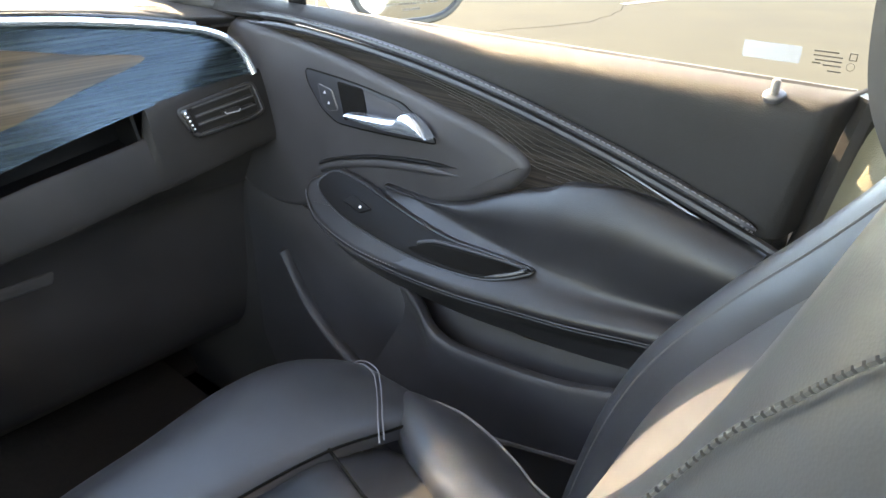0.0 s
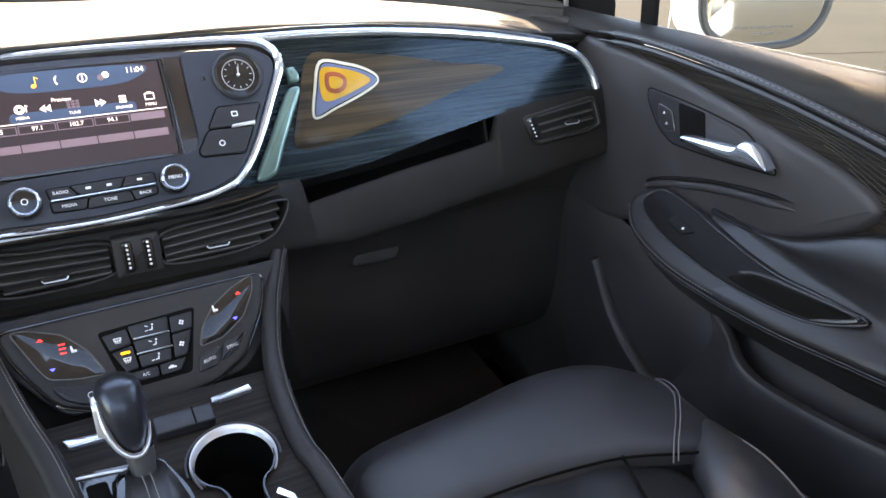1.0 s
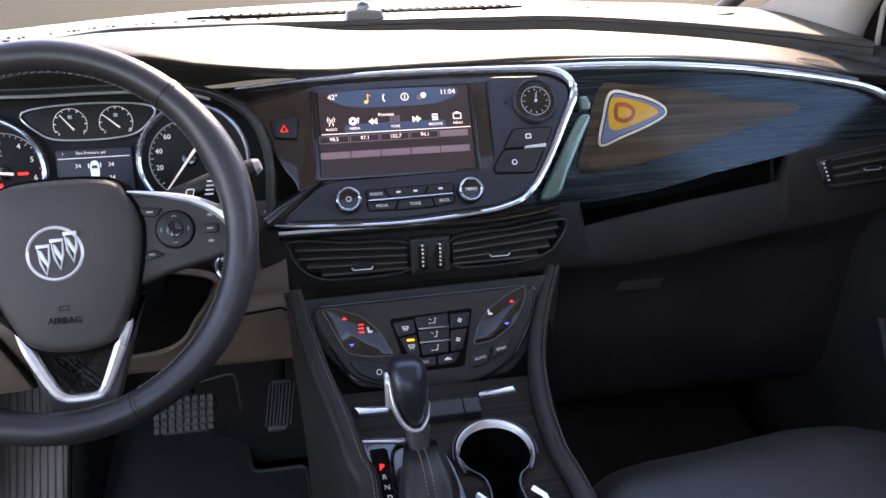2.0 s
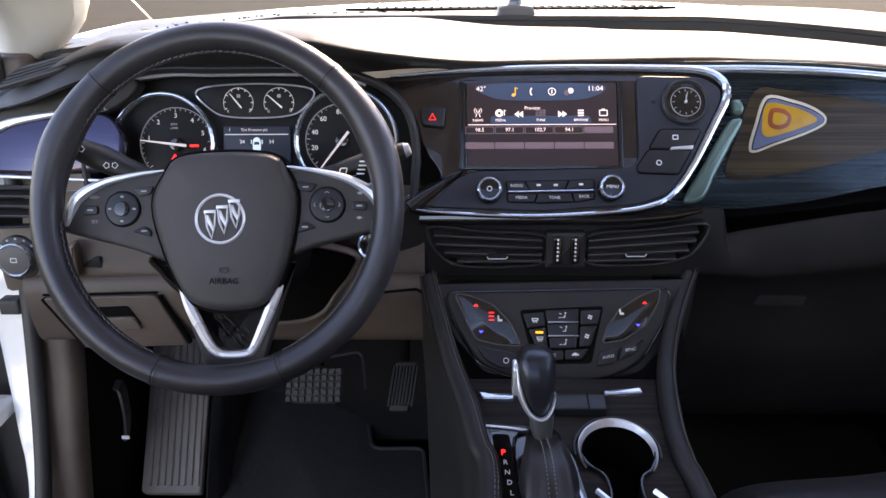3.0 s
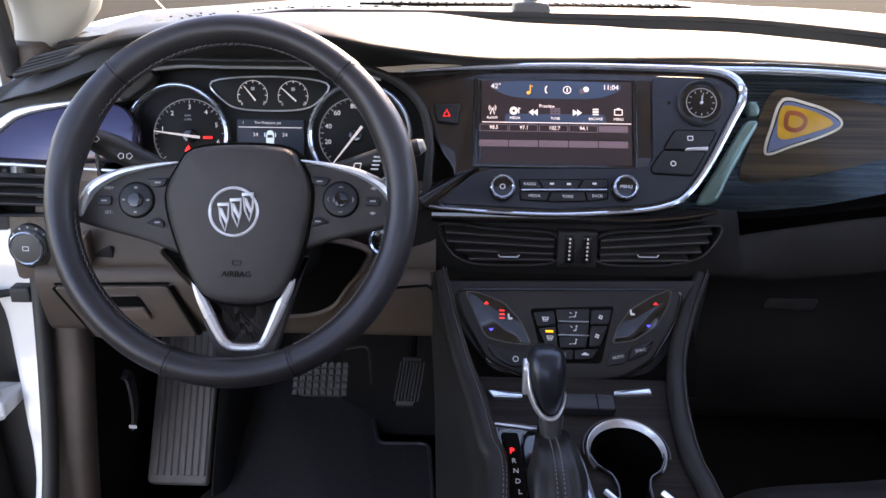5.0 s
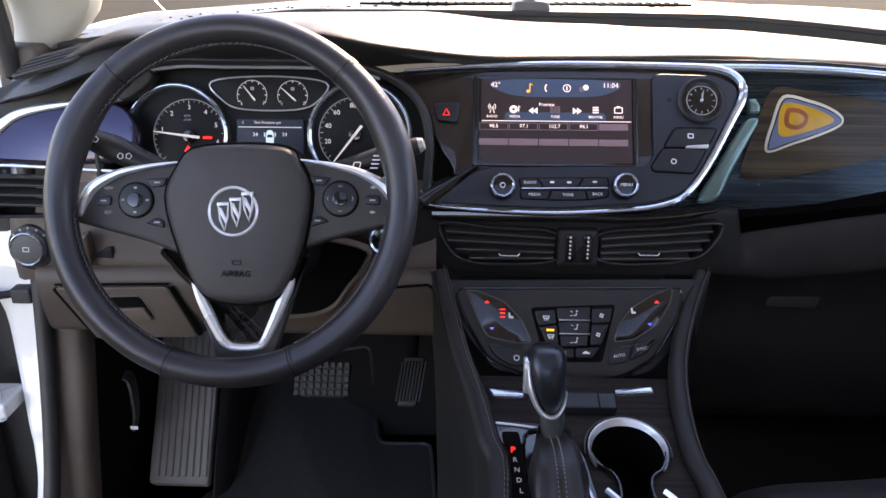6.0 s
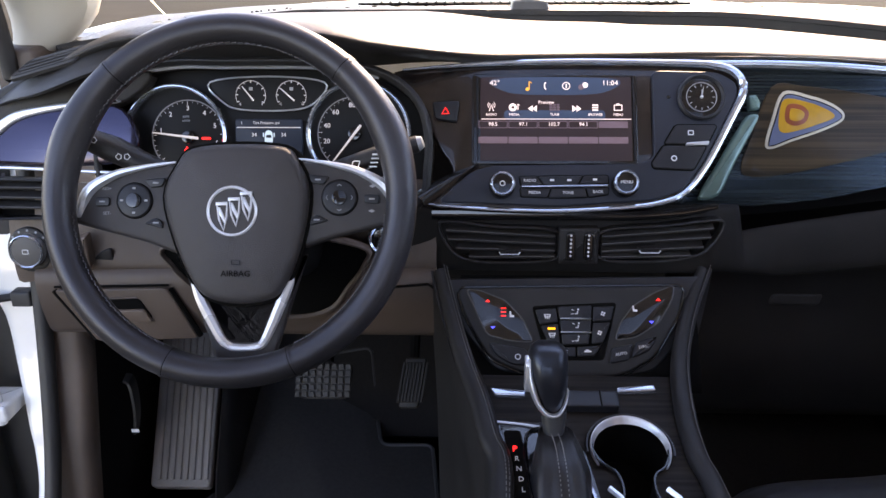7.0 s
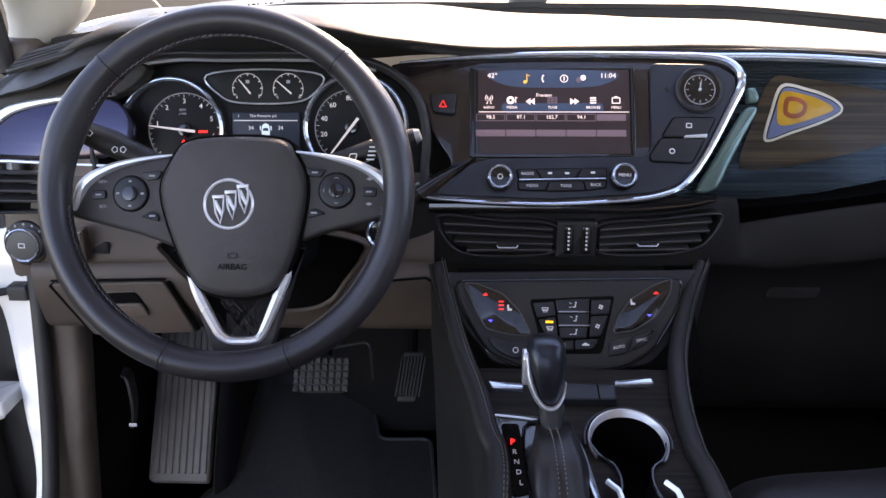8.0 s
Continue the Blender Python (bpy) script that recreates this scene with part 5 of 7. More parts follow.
rows = [[bm.verts.new(p) for p in knob_ring(v, hw, -0.011, 0.011, 0.002)] for v, hw in ((-0.016, 0.0108), (-0.004, 0.0112), (0.004, 0.0125), (0.014, 0.0125))]
bridge(bm, rows)
part("neck", bm, NECKMETAL, gear, "dark silver neck")
bm = bmesh.new()
rows = [[bm.verts.new(p) for p in knob_ring(*q)] for q in ((0.012, 0.0085, -0.010, 0.013, 0.0), (0.020, 0.0125, -0.015, 0.018, -0.001), (0.034, 0.0165, -0.020, 0.0215, -0.0028), (0.050, 0.0190, -0.024, 0.0225, -0.0042), (0.062, 0.0200, -0.026, 0.0215, -0.0050), (0.072, 0.0195, -0.026, 0.0185, -0.0055), (0.078, 0.0172, -0.023, 0.0145, -0.0058), (0.0815, 0.0128, -0.018, 0.0085, -0.006), (0.083, 0.0060, -0.009, 0.0010, -0.006))]
bridge(bm, rows)
bm.faces.new(rows[-1])
bm.faces.new(rows[0])
part("knob", bm, KNOBSKIN, gear, "smooth black leather knob")
COLLAR = [((-0.0262, 0.068), (-0.0238, 0.069), 0.002), ((-0.0262, 0.045), (-0.0218, 0.047), 0.010), ((-0.0180, 0.0235), (-0.0152, 0.0275), 0.014), ((-0.0078, 0.0125), (-0.0062, 0.0172), 0.015), ((0.0050, 0.0125), (0.0038, 0.0172), 0.015), ((0.0128, 0.0240), (0.0108, 0.0265), 0.012), ((0.0152, 0.038), (0.0142, 0.039), 0.006)]
part("silver_collar", loft([[GK @ Vector((o[0] * 0.9, o[1] - 0.002, w - 0.012)), GK @ Vector((*o, w)), GK @ Vector(((o[0] + q[0]) / 2, (o[1] + q[1]) / 2, w + 0.0065)), GK @ Vector((*q, w + 0.0072)), GK @ Vector((q[0] * 0.9, q[1] + 0.001, w + 0.003))] for o, q, w in COLLAR], 5, 0.001), SATIN, gear, "satin silver collar")
part("side_button", plate(rounded([(-0.010, 0.034), (0.006, 0.034), (0.008, 0.066), (-0.006, 0.072)], 0.005), 0.006, GK @ Matrix(((0, 0, -1, -0.0225), (0, 1, 0, 0), (1, 0, 0, 0.002), (0, 0, 0, 1))), 0.002), SATIN, gear)

# ---- steering wheel ----
wheel = thing("steering_wheel", "black leather steering wheel with silver spoke trim", "steering wheel", (-0.372, 0.02, 0.60))
SW = plane_at((-0.3695, 0.0005, 0.631), 24)
RM = 0.1715


def rim_profile(a):
    """Tube radius of the rim by angle, thicker at the thumb rests."""
    d = math.degrees(a) % 360
    bump_ = sum(math.exp(-((min(abs(d - q), 360 - abs(d - q))) / 13.0) ** 2) for q in (22, 158))
    return 0.0152 + 0.0022 * bump_


bm = bmesh.new()
rings = []
for i in range(120):
    a = 2 * math.pi * i / 120
    r_ = rim_profile(a)
    rings.append([bm.verts.new(SW @ Vector(((RM + r_ * math.cos(b)) * math.cos(a), (RM + r_ * math.cos(b)) * math.sin(a), 1.15 * r_ * math.sin(b)))) for b in [2 * math.pi * j / 14 for j in range(14)]])
bridge(bm, rings + [rings[0]])
part("rim", bm, RIM, wheel, "black grained leather rim")
for deg in (133, 49, 250.5, 292.5):
    a = radians(deg)
    for sd, mat_, k_ in ((-1, RIM, 1.05), (1, RIM, 1.05), (0, DARK, 1.012)):
        bm = bmesh.new()
        ring_ = []
        for da, f_ in ((-0.0085, 0.99), (0.0, 1.0), (0.0085, 0.99)) if sd else ((-0.004, 1.0), (0.004, 1.0)):
            r_ = rim_profile(a) * k_ * f_
            ring_.append([bm.verts.new(SW @ Vector(((RM + r_ * math.cos(b)) * math.cos(a + da + sd * 0.011), (RM + r_ * math.cos(b)) * math.sin(a + da + sd * 0.011), 1.15 * r_ * math.sin(b)))) for b in [2 * math.pi * j / 18 for j in range(18)]])
        bridge(bm, ring_)
        part("rim_seam", bm, mat_, wheel)
bm = bmesh.new()
for i in range(300):
    a = 2 * math.pi * (i + 0.2) / 300
    if 52 < math.degrees(a) < 130 or 295 < math.degrees(a) < 355 or 185 < math.degrees(a) < 247 or 130 < math.degrees(a) < 165 or 15 < math.degrees(a) < 49:
        q = [SW @ Vector(((RM - 0.0156) * math.cos(b), (RM - 0.0156) * math.sin(b), 0.003 + (0.002 if i % 2 else 0))) for b in (a, a + 0.013)]
        tube(q, 0.0008, seg=4, bm=bm)
tagged(part("stitching", bm, THREAD, wheel), kind="stuff")


HW = SW @ Matrix.Translation((0, 0, -0.036))   # the hub sits deeper than the rim


def W(a, b, f=1.0):
    """Hub drawing units to metres."""
    return ((a - 411) * 0.000576 + 0.000015 * (b - 355), (355 - b) * 0.000573 + 0.00001 * (a - 411) + 0.002)


hub_o = curve([W(*p) for p in ((312, 292), (340, 264), (420, 257), (505, 264), (528, 292), (546, 345), (530, 440), (500, 512), (470, 534), (420, 540), (372, 532), (342, 508), (310, 440), (288, 350))], 4)
hub = part("airbag_cover", plate(hub_o, 0.030, HW, 0.010, w0=0.0, dome=0.006, seg=4), HUBSKIN, wheel, "matt black airbag cover")
part("hub_back", plate(inset(hub_o, -0.0028), 0.031, HW, 0.002, w0=-0.010), DARK, wheel)
c = W(415, 378, 0.95)
badge = part("badge", frame_plate(circle(0.0255, 40, c), 0.003, 0.006, HW, 0.0012, w0=0.031), BADGESILVER, hub, "round silver badge with three plain shields")
part("badge_back", plate(circle(0.0240, 32, c), 0.003, HW, 0.001, w0=0.031), GLOSS, hub)
for k, (du, dv) in enumerate(((-0.0100, -0.0055), (0.0024, -0.0008), (0.0144, 0.0050))):
    def sh(*pts):
        return [(c[0] + du + 0.00054 * px, c[1] + dv - 0.00054 * py) for px, py in pts]
    part("badge_shield", frame_plate(sh((-11, -26), (11, -27), (11, 2), (4, 28), (-7, 6))[::-1], 0.0022, 0.0035, HW, 0.0008, w0=0.0335 + 0.0004 * k), BADGESILVER, hub)
    part("badge_bar", plate(sh((-11, -26), (11, -27), (11, -21), (-11, -20))[::-1], 0.0040, HW, 0.0006, w0=0.0335 + 0.0004 * k), BADGESILVER, hub)
    part("badge_stripe", plate(sh((-8, -17), (-3, -17), (8, 6), (6, 14), (-6, -6))[::-1], 0.0028, HW, 0.0006, w0=0.0335), BADGESILVER, hub)
word("AIRBAG", 0.0085, at(HW, *W(420, 487, 0.94), 0.0362), DARK, hub)
part("airbag_mark", frame_plate(rect(W(412, 470, 0.94)[0], W(412, 470, 0.94)[1] - 0.001, W(428, 470, 0.94)[0], W(428, 470, 0.94)[1] + 0.004, 0.001), 0.001, 0.0006, HW, 0.0002, w0=0.0358), GREY, hub)

for s, mir in ((-1, 0), (1, 1)):
    def Q(px, py, f=0.97):
        u, v = W(px, py, f)
        return (u, v) if not mir else (0.0047 - u, v + 0.004)
    spoke_o = rounded([Q(*p) for p in ((322, 290), (250, 293), (175, 308), (128, 352), (118, 392), (160, 404), (250, 428), (318, 455))], 0.006)
    sp = part("spoke", plate(spoke_o, 0.016, HW, 0.005, w0=0.002), HUBSKIN, wheel)
    part("silver_trim", tube([HW @ Vector((*Q(px, py), w)) for px, py, w in curve([(308, 288, 0.020), (250, 296, 0.020), (195, 310, 0.0195), (150, 338, 0.018), (130, 382, 0.014)], 6, False)], [q[0] for q in curve([(0.0010,), (0.0028,), (0.0046,), (0.0062,), (0.0050,)], 6, False)], seg=8), SATIN, sp, "satin silver spoke trim")
    cc = Q(233, 355)
    pad = part("button_pad", plate(circle(0.0178, 32, cc), 0.005, HW, 0.002, w0=0.016), GREY, sp)
    part("pad_groove", frame_plate(circle(0.0186, 32, cc), 0.0012, 0.004, HW, 0.0005, w0=0.0155), DARK, sp)
    part("centre_button", plate(circle(0.0078, 24, cc), 0.003, HW, 0.001, w0=0.0205), GLOSS, pad)
    for du, dv in ((0, 0.0125), (0, -0.0125), (0.0125, 0), (-0.0125, 0)):
        if mir:
            n = Vector((du, dv, 0)).normalized()
            t = Vector((-n.y, n.x, 0))
            c3 = Vector((cc[0] + du, cc[1] + dv, 0.0212))
            part("pad_mark", tube([HW @ (c3 + t * 0.0022 - n * 0.0006), HW @ (c3 + n * 0.0008), HW @ (c3 - t * 0.0022 - n * 0.0006)], 0.00045, seg=4), GREYPRINT, pad)
            continue
        part("pad_mark", plate(rect(cc[0] + du - 0.0016, cc[1] + dv - 0.001, cc[0] + du + 0.0016, cc[1] + dv + 0.001, 0.0004), 0.0005, HW, 0.0001, w0=0.0208), GREYPRINT, pad)
    for pts in (((252, 318), (290, 315), (284, 330), (262, 333)), ((250, 396), (270, 386), (282, 392), (284, 406)), ((163, 348), (189, 348), (189, 364), (163, 364))):
        bt = part("button", plate(rounded([Q(*p) for p in pts], 0.003), 0.004, HW, 0.001, w0=0.0165), GREY, sp)
        bc = (sum(Q(*p)[0] for p in pts) / 4, sum(Q(*p)[1] for p in pts) / 4)
        part("button_mark", plate(rect(bc[0] - 0.003, bc[1] - 0.0008, bc[0] + 0.003, bc[1] + 0.0008, 0.0003), 0.0005, HW, 0.0001, w0=0.0202), GREYPRINT, bt)
    if mir:
        for py in (333, 377):
            q = Q(176, py)
            part("print_mark", plate([(q[0] - 0.0035, q[1]), (q[0], q[1] - 0.0018), (q[0] + 0.0035, q[1]), (q[0], q[1] + 0.0018)], 0.0005, HW, 0.0001, w0=0.0178), GREYPRINT, sp)
    else:
        for py, body in ((333, "RES+"), (377, "SET-")):
            word(body, 0.0046, at(HW, *Q(183, py), 0.0183), GREYPRINT, sp)
leg_o = rounded([W(*p) for p in ((305, 450), (330, 520), (372, 642), (472, 642), (512, 520), (535, 450), (500, 530), (455, 598), (440, 604), (405, 604), (388, 598), (348, 530))], 0.004)
leg = part("lower_spoke", plate(leg_o, 0.012, HW, 0.003, w0=0.0), HUBSKIN, wheel)
VPATH = curve([(333, 488, 0.017), (338, 505, 0.017), (352, 540, 0.016), (380, 598, 0.014), (394, 613, 0.013), (404, 617, 0.013), (425, 618, 0.013), (446, 616, 0.013), (456, 610, 0.013), (468, 588, 0.014), (494, 530, 0.016), (508, 500, 0.017), (511, 482, 0.017)], 5, False)
part("silver_v", tube([HW @ Vector((*W(px, py), w)) for px, py, w in VPATH], [q[0] for q in curve([(0.0010,), (0.0040,), (0.0058,), (0.0050,), (0.0044,), (0.0040,), (0.0038,), (0.0040,), (0.0044,), (0.0050,), (0.0058,), (0.0042,), (0.0010,)], 5, False)], seg=8), BADGESILVER, leg, "satin silver V-shaped trim")
part("inner_wall", loft([[HW @ Vector((*W(px, py), w - 0.002)), HW @ Vector((*W(px + (421 - px) * 0.12, py - 6 * (py > 560)), w - 0.008)), HW @ Vector((*W(px + (421 - px) * 0.20, py - 14 * (py > 560)), w - 0.022))] for px, py, w in VPATH[6:-6:3]], 2, 0.002), GLOSS, leg, "gloss black inner wall")
# column, stalks
col = thing("steering_column", "dark plastic steering column cover with two stalks", "steering column", (-0.372, 0.1, 0.55))
part("column_cover", loft([[SW @ Vector((-0.060 * f, 0.03, -0.02 - d)), SW @ Vector((-0.068 * f, -0.02, -0.02 - d)), SW @ Vector((-0.045 * f, -0.075, -0.02 - d)), SW @ Vector((0.045 * f, -0.075, -0.02 - d)), SW @ Vector((0.068 * f, -0.02, -0.02 - d)), SW @ Vector((0.060 * f, 0.03, -0.02 - d)), SW @ Vector((0, 0.045, -0.02 - d)), SW @ Vector((-0.060 * f, 0.03, -0.02 - d))] for d, f in ((0.0, 0.9), (0.06, 1.0), (0.16, 1.05))], 3, 0.003), DARK, col)
st = part("stalk", tube([SW @ Vector(p) for p in ((-0.06, 0.025, -0.04), (-0.10, 0.040, -0.038), (-0.135, 0.056, -0.036), (-0.165, 0.068, -0.034))], [0.010, 0.0135, 0.0160, 0.013], seg=14, flat=0.85), PLASTIC, col, "black turn signal stalk with white marks")
for q, vv in ((-0.117, 0.0455), (-0.152, 0.0625)):
    for sd in (-1, 1):
        part("arrow_mark", frame_plate([(q + sd * 0.0015, vv - 0.002), (q + sd * 0.0050, vv - 0.0035), (q + sd * 0.0080, vv), (q + sd * 0.0050, vv + 0.0035), (q + sd * 0.0015, vv + 0.002)][::sd], 0.0007, 0.0008, SW, 0.0002, w0=-0.0205), WHITE, st)
st2 = part("stalk", tube([SW @ Vector(p) for p in ((0.06, 0.025, -0.04), (0.11, 0.040, -0.038), (0.150, 0.052, -0.036), (0.185, 0.062, -0.034))], [0.009, 0.0105, 0.013, 0.011], seg=12, flat=0.8), PLASTIC, col, "black wiper stalk with white marks")
for k in range(4):
    part("stalk_mark", plate(rect(0.136 + k * 0.001, 0.036 + k * 0.0042, 0.144 + k * 0.001, 0.0375 + k * 0.0042, 0.0004), 0.0008, SW, 0.0002, w0=-0.0245), WHITE, st2)
part("stalk_mark", frame_plate(rounded([(0.116, 0.032), (0.124, 0.032), (0.127, 0.043), (0.119, 0.043)], 0.002), 0.0010, 0.0008, SW, 0.0002, w0=-0.0250), WHITE, st2)
part("stalk_tip", tube([SW @ Vector((0.184, 0.062, -0.034)), SW @ Vector((0.190, 0.064, -0.033))], [0.0085, 0.006], seg=12), SILVERPAINT, st2)

# ---- instrument cluster ----
CP = plane_at((0, 0.20, 0.66), 18)
clus = thing("instrument_cluster", "black instrument cluster with two chrome-ringed dials and lit display", "instruments", (-0.37, 0.2, 0.62))
clus_o = curve([(-0.572, -0.03), (-0.565, 0.02), (-0.53, 0.055), (-0.48, 0.066), (-0.42, 0.066), (-0.33, 0.066), (-0.27, 0.062), (-0.22, 0.045), (-0.19, 0.01), (-0.185, -0.05), (-0.21, -0.10), (-0.38, -0.11), (-0.54, -0.10)], 5)
part("face", plate(clus_o, 0.006, CP, 0.002, w0=-0.010), DIALFACE, clus)
part("cowl", frame_plate(inset(clus_o, -0.010), 0.010, 0.045, CP, 0.004, w0=-0.012), PLASTIC, clus)
part("cowl_line", tube([CP @ Vector((u, v, 0.02)) for u, v in inset(clus_o, 0.001)[8:34]], 0.002, seg=6), SATIN, clus)


def dial(cu, cv0, r, texts, needle, off=0.24):
    d = part("dial", plate(circle(r, 48, (cu, cv0)), 0.004, CP, 0.001, w0=-0.003), DIALFACE, clus, "black dial with white figures")
    part("dial_ring", frame_plate(circle(r + 0.003, 48, (cu, cv0)), 0.005, 0.016, CP, 0.002, w0=-0.003), CHROME, d, "chrome dial ring")
    part("inner_ring", frame_plate(circle(r * 0.75, 40, (cu + r * off, cv0)), 0.0010, 0.002, CP, 0.0004, w0=0.001), GREYPRINT, d)
    for k in range(31):
        a = radians(220 - k * 8.6)
        q = r * 0.72
        part("tick", tube([CP @ Vector((cu + r * off + (q - l) * math.cos(a), cv0 + (q - l) * math.sin(a), 0.0022)) for l in (0, 0.0042 if k % 5 == 0 else 0.002)], 0.00028, seg=4), DIALWHITE, d)
    for deg, body in texts:
        a = radians(deg)
        word(body, 0.0082, at(CP, cu + r * off + r * 0.58 * math.cos(a), cv0 + r * 0.58 * math.sin(a), 0.0018), DIALWHITE, d)
    a = radians(needle)
    cx = cu + r * off
    part("needle", tube([CP @ Vector((cx - r * 0.22 * math.cos(a), cv0 - r * 0.22 * math.sin(a), 0.0075)), CP @ Vector((cx + r * 0.72 * math.cos(a), cv0 + r * 0.72 * math.sin(a), 0.0065))], [0.0018, 0.0008], seg=6), DIALWHITE, d)
    part("needle_hub", plate(circle(0.0085, 24, (cx, cv0)), 0.006, CP, 0.002, w0=0.001), GLOSS, d)
    return d


d1 = dial(-0.488, -0.016, 0.0605, [(167, "1"), (129, "2"), (91, "3"), (56, "4"), (23, "5"), (-11, "6")], 173)
word("RPM", 0.0042, at(CP, -0.4765, 0.0085, 0.0018), GREYPRINT, d1)
word("x1000", 0.0038, at(CP, -0.4765, 0.0040, 0.0018), GREYPRINT, d1)
part("red_zone", plate(rect(-0.4575, -0.0188, -0.4465, -0.0160, 0.0008), 0.001, CP, 0.0002, w0=0.0015), REDLIGHT, d1)
part("warning_lamp", plate([(-0.4805, -0.0345), (-0.4715, -0.0345), (-0.476, -0.0270)], 0.001, CP, 0.0002, w0=0.0015), REDLIGHT, d1)
dial(-0.264, -0.012, 0.0605, [(194, "20"), (163, "40"), (131, "60"), (95, "80")], 232, -0.10)
small_o = curve([(-0.446, 0.050), (-0.375, 0.057), (-0.306, 0.050), (-0.318, 0.026), (-0.345, 0.017), (-0.405, 0.017), (-0.430, 0.026)], 5)
sm = part("small_dial_panel", plate(small_o, 0.004, CP, 0.001, w0=-0.003), DIALFACE, clus)
part("panel_edge", tube([CP @ Vector((u, v, 0.003)) for u, v in small_o], 0.0011, closed=True, seg=6), SATIN, sm)
for cu, deg in ((-0.3965, 128), (-0.347, 140)):
    for k in range(9):
        a = radians(205 - k * 29)
        part("tick", tube([CP @ Vector((cu + q * math.cos(a), 0.034 + q * math.sin(a), 0.0022)) for q in (0.0155, 0.018)], 0.0005, seg=4), DIALWHITE, sm)
    part("scale_arc", tube([CP @ Vector((cu + 0.0182 * math.cos(radians(q)), 0.034 + 0.0182 * math.sin(radians(q)), 0.0022)) for q in range(205, -30, -13)], 0.0003, seg=4), DIALWHITE, sm)
    part("gauge_mark", plate(rect(cu - 0.0022, 0.0405, cu + 0.0022, 0.0445, 0.0006), 0.0004, CP, 0.0001, w0=0.0012), GREYPRINT, sm)
    a = radians(deg)
    part("needle", tube([CP @ Vector((cu + 0.004, 0.028, 0.004)), CP @ Vector((cu + 0.017 * math.cos(a), 0.032 + 0.017 * math.sin(a), 0.003))], [0.0011, 0.0005], seg=5), DIALWHITE, sm)
    for du, ch in ((-0.013, "E" if cu < -0.37 else "C"), (0.014, "F" if cu < -0.37 else "H")):
        word(ch, 0.0042, at(CP, cu + du, 0.024, 0.0016), DIALWHITE, sm)
info = part("info_display", plate(rect(-0.416, -0.050, -0.334, 0.006, 0.003), 0.004, CP, 0.001, w0=-0.002), CLUSTERBLUE, clus, "lit display showing tyre pressures")
word("Tire Pressure: psi", 0.0046, at(CP, -0.378, 0.0015, 0.0022), DIALWHITE, info)
part("display_line", plate(rect(-0.414, -0.0045, -0.336, -0.0035, 0.0003), 0.0005, CP, 0.0001, w0=0.0019), DIALWHITE, info)
for u in (-0.393, -0.357):
    for v in (-0.013, -0.028):
        word("34", 0.0066, at(CP, u, v, 0.0022), DIALWHITE, info)
car = part("car_mark", plate(curve([(-0.375, -0.0075), (-0.3712, -0.0095), (-0.3700, -0.016), (-0.3705, -0.026), (-0.3712, -0.033), (-0.375, -0.0345), (-0.3788, -0.033), (-0.3795, -0.026), (-0.3800, -0.016), (-0.3788, -0.0095)], 3), 0.0006, CP, 0.0002, w0=0.002), CARBLUE, info)
for v0, v1 in ((-0.0165, -0.0130), (-0.0295, -0.0265)):
    part("car_glass", plate(rounded([(-0.3785, v0), (-0.3715, v0), (-0.3722, v1), (-0.3778, v1)], 0.0008), 0.0004, CP, 0.0001, w0=0.0025), CLUSTERBLUE, car)
for u in (-0.3815, -0.3685):
    for v in (-0.013, -0.029):
        part("wheel_mark", plate(rect(u - 0.0006, v - 0.0026, u + 0.0006, v + 0.0026, 0.0002), 0.0005, CP, 0.0001, w0=0.002), CARBLUE, car)
word("1", 0.0046, at(CP, -0.408, 0.0015, 0.0022), DIALWHITE, info)

# ---- driver side of the dashboard ----
part("knee_panel", loft([[(x, 0.150, 0.500 - o), (x, 0.128, 0.485 - o), (x, 0.132, 0.43 - o), (x, 0.155, 0.395 - o), (x, 0.26, 0.375 - o)] for x, o in ((-0.665, 0.0), (-0.60, 0.0), (-0.45, 0.0), (-0.30, 0.0), (-0.17, 0.0))], 4, 0.004), KNEE, dash, "dark brown-grey knee panel")
part("side_panel", loft([[(-0.715, 0.19, 0.60), (-0.69, 0.163, 0.60), (-0.60, 0.150, 0.60), (-0.47, 0.165, 0.60), (-0.30, 0.19, 0.60), (-0.17, 0.165, 0.60)],
                         [(-0.716, 0.19, 0.55), (-0.69, 0.155, 0.55), (-0.60, 0.142, 0.55), (-0.47, 0.160, 0.55), (-0.30, 0.17, 0.55), (-0.17, 0.15, 0.55)],
                         [(-0.716, 0.18, 0.50), (-0.69, 0.145, 0.50), (-0.60, 0.134, 0.50), (-0.47, 0.138, 0.50), (-0.30, 0.14, 0.50), (-0.17, 0.14, 0.50)],
                         [(-0.712, 0.18, 0.475), (-0.69, 0.145, 0.47), (-0.60, 0.140, 0.49), (-0.47, 0.145, 0.49), (-0.30, 0.15, 0.49), (-0.17, 0.15, 0.49)]], 5, 0.004), KNEE, dash)
KP = plane_at((0, 0.1285, 0.45), -4)
bx = part("coin_box", plate(rounded([(-0.640, 0.022), (-0.498, 0.026), (-0.470, -0.046), (-0.600, -0.052)], 0.006), 0.007, KP, 0.002, w0=0.0), KNEE, dash, "closed coin box lid with recessed pull")
# raised near-black plate painted as the shade of the finger pull
part("pull_recess_shade", plate(rounded([(-0.585, 0.010), (-0.535, 0.012), (-0.522, -0.016), (-0.575, -0.018)], 0.005), 0.003, KP, 0.001, w0=0.0055), DARK, bx)
part("pull_lip", plate(rounded([(-0.580, -0.004), (-0.530, -0.002), (-0.522, -0.020), (-0.575, -0.022)], 0.004), 0.006, KP, 0.002, w0=0.006), HARD, bx)
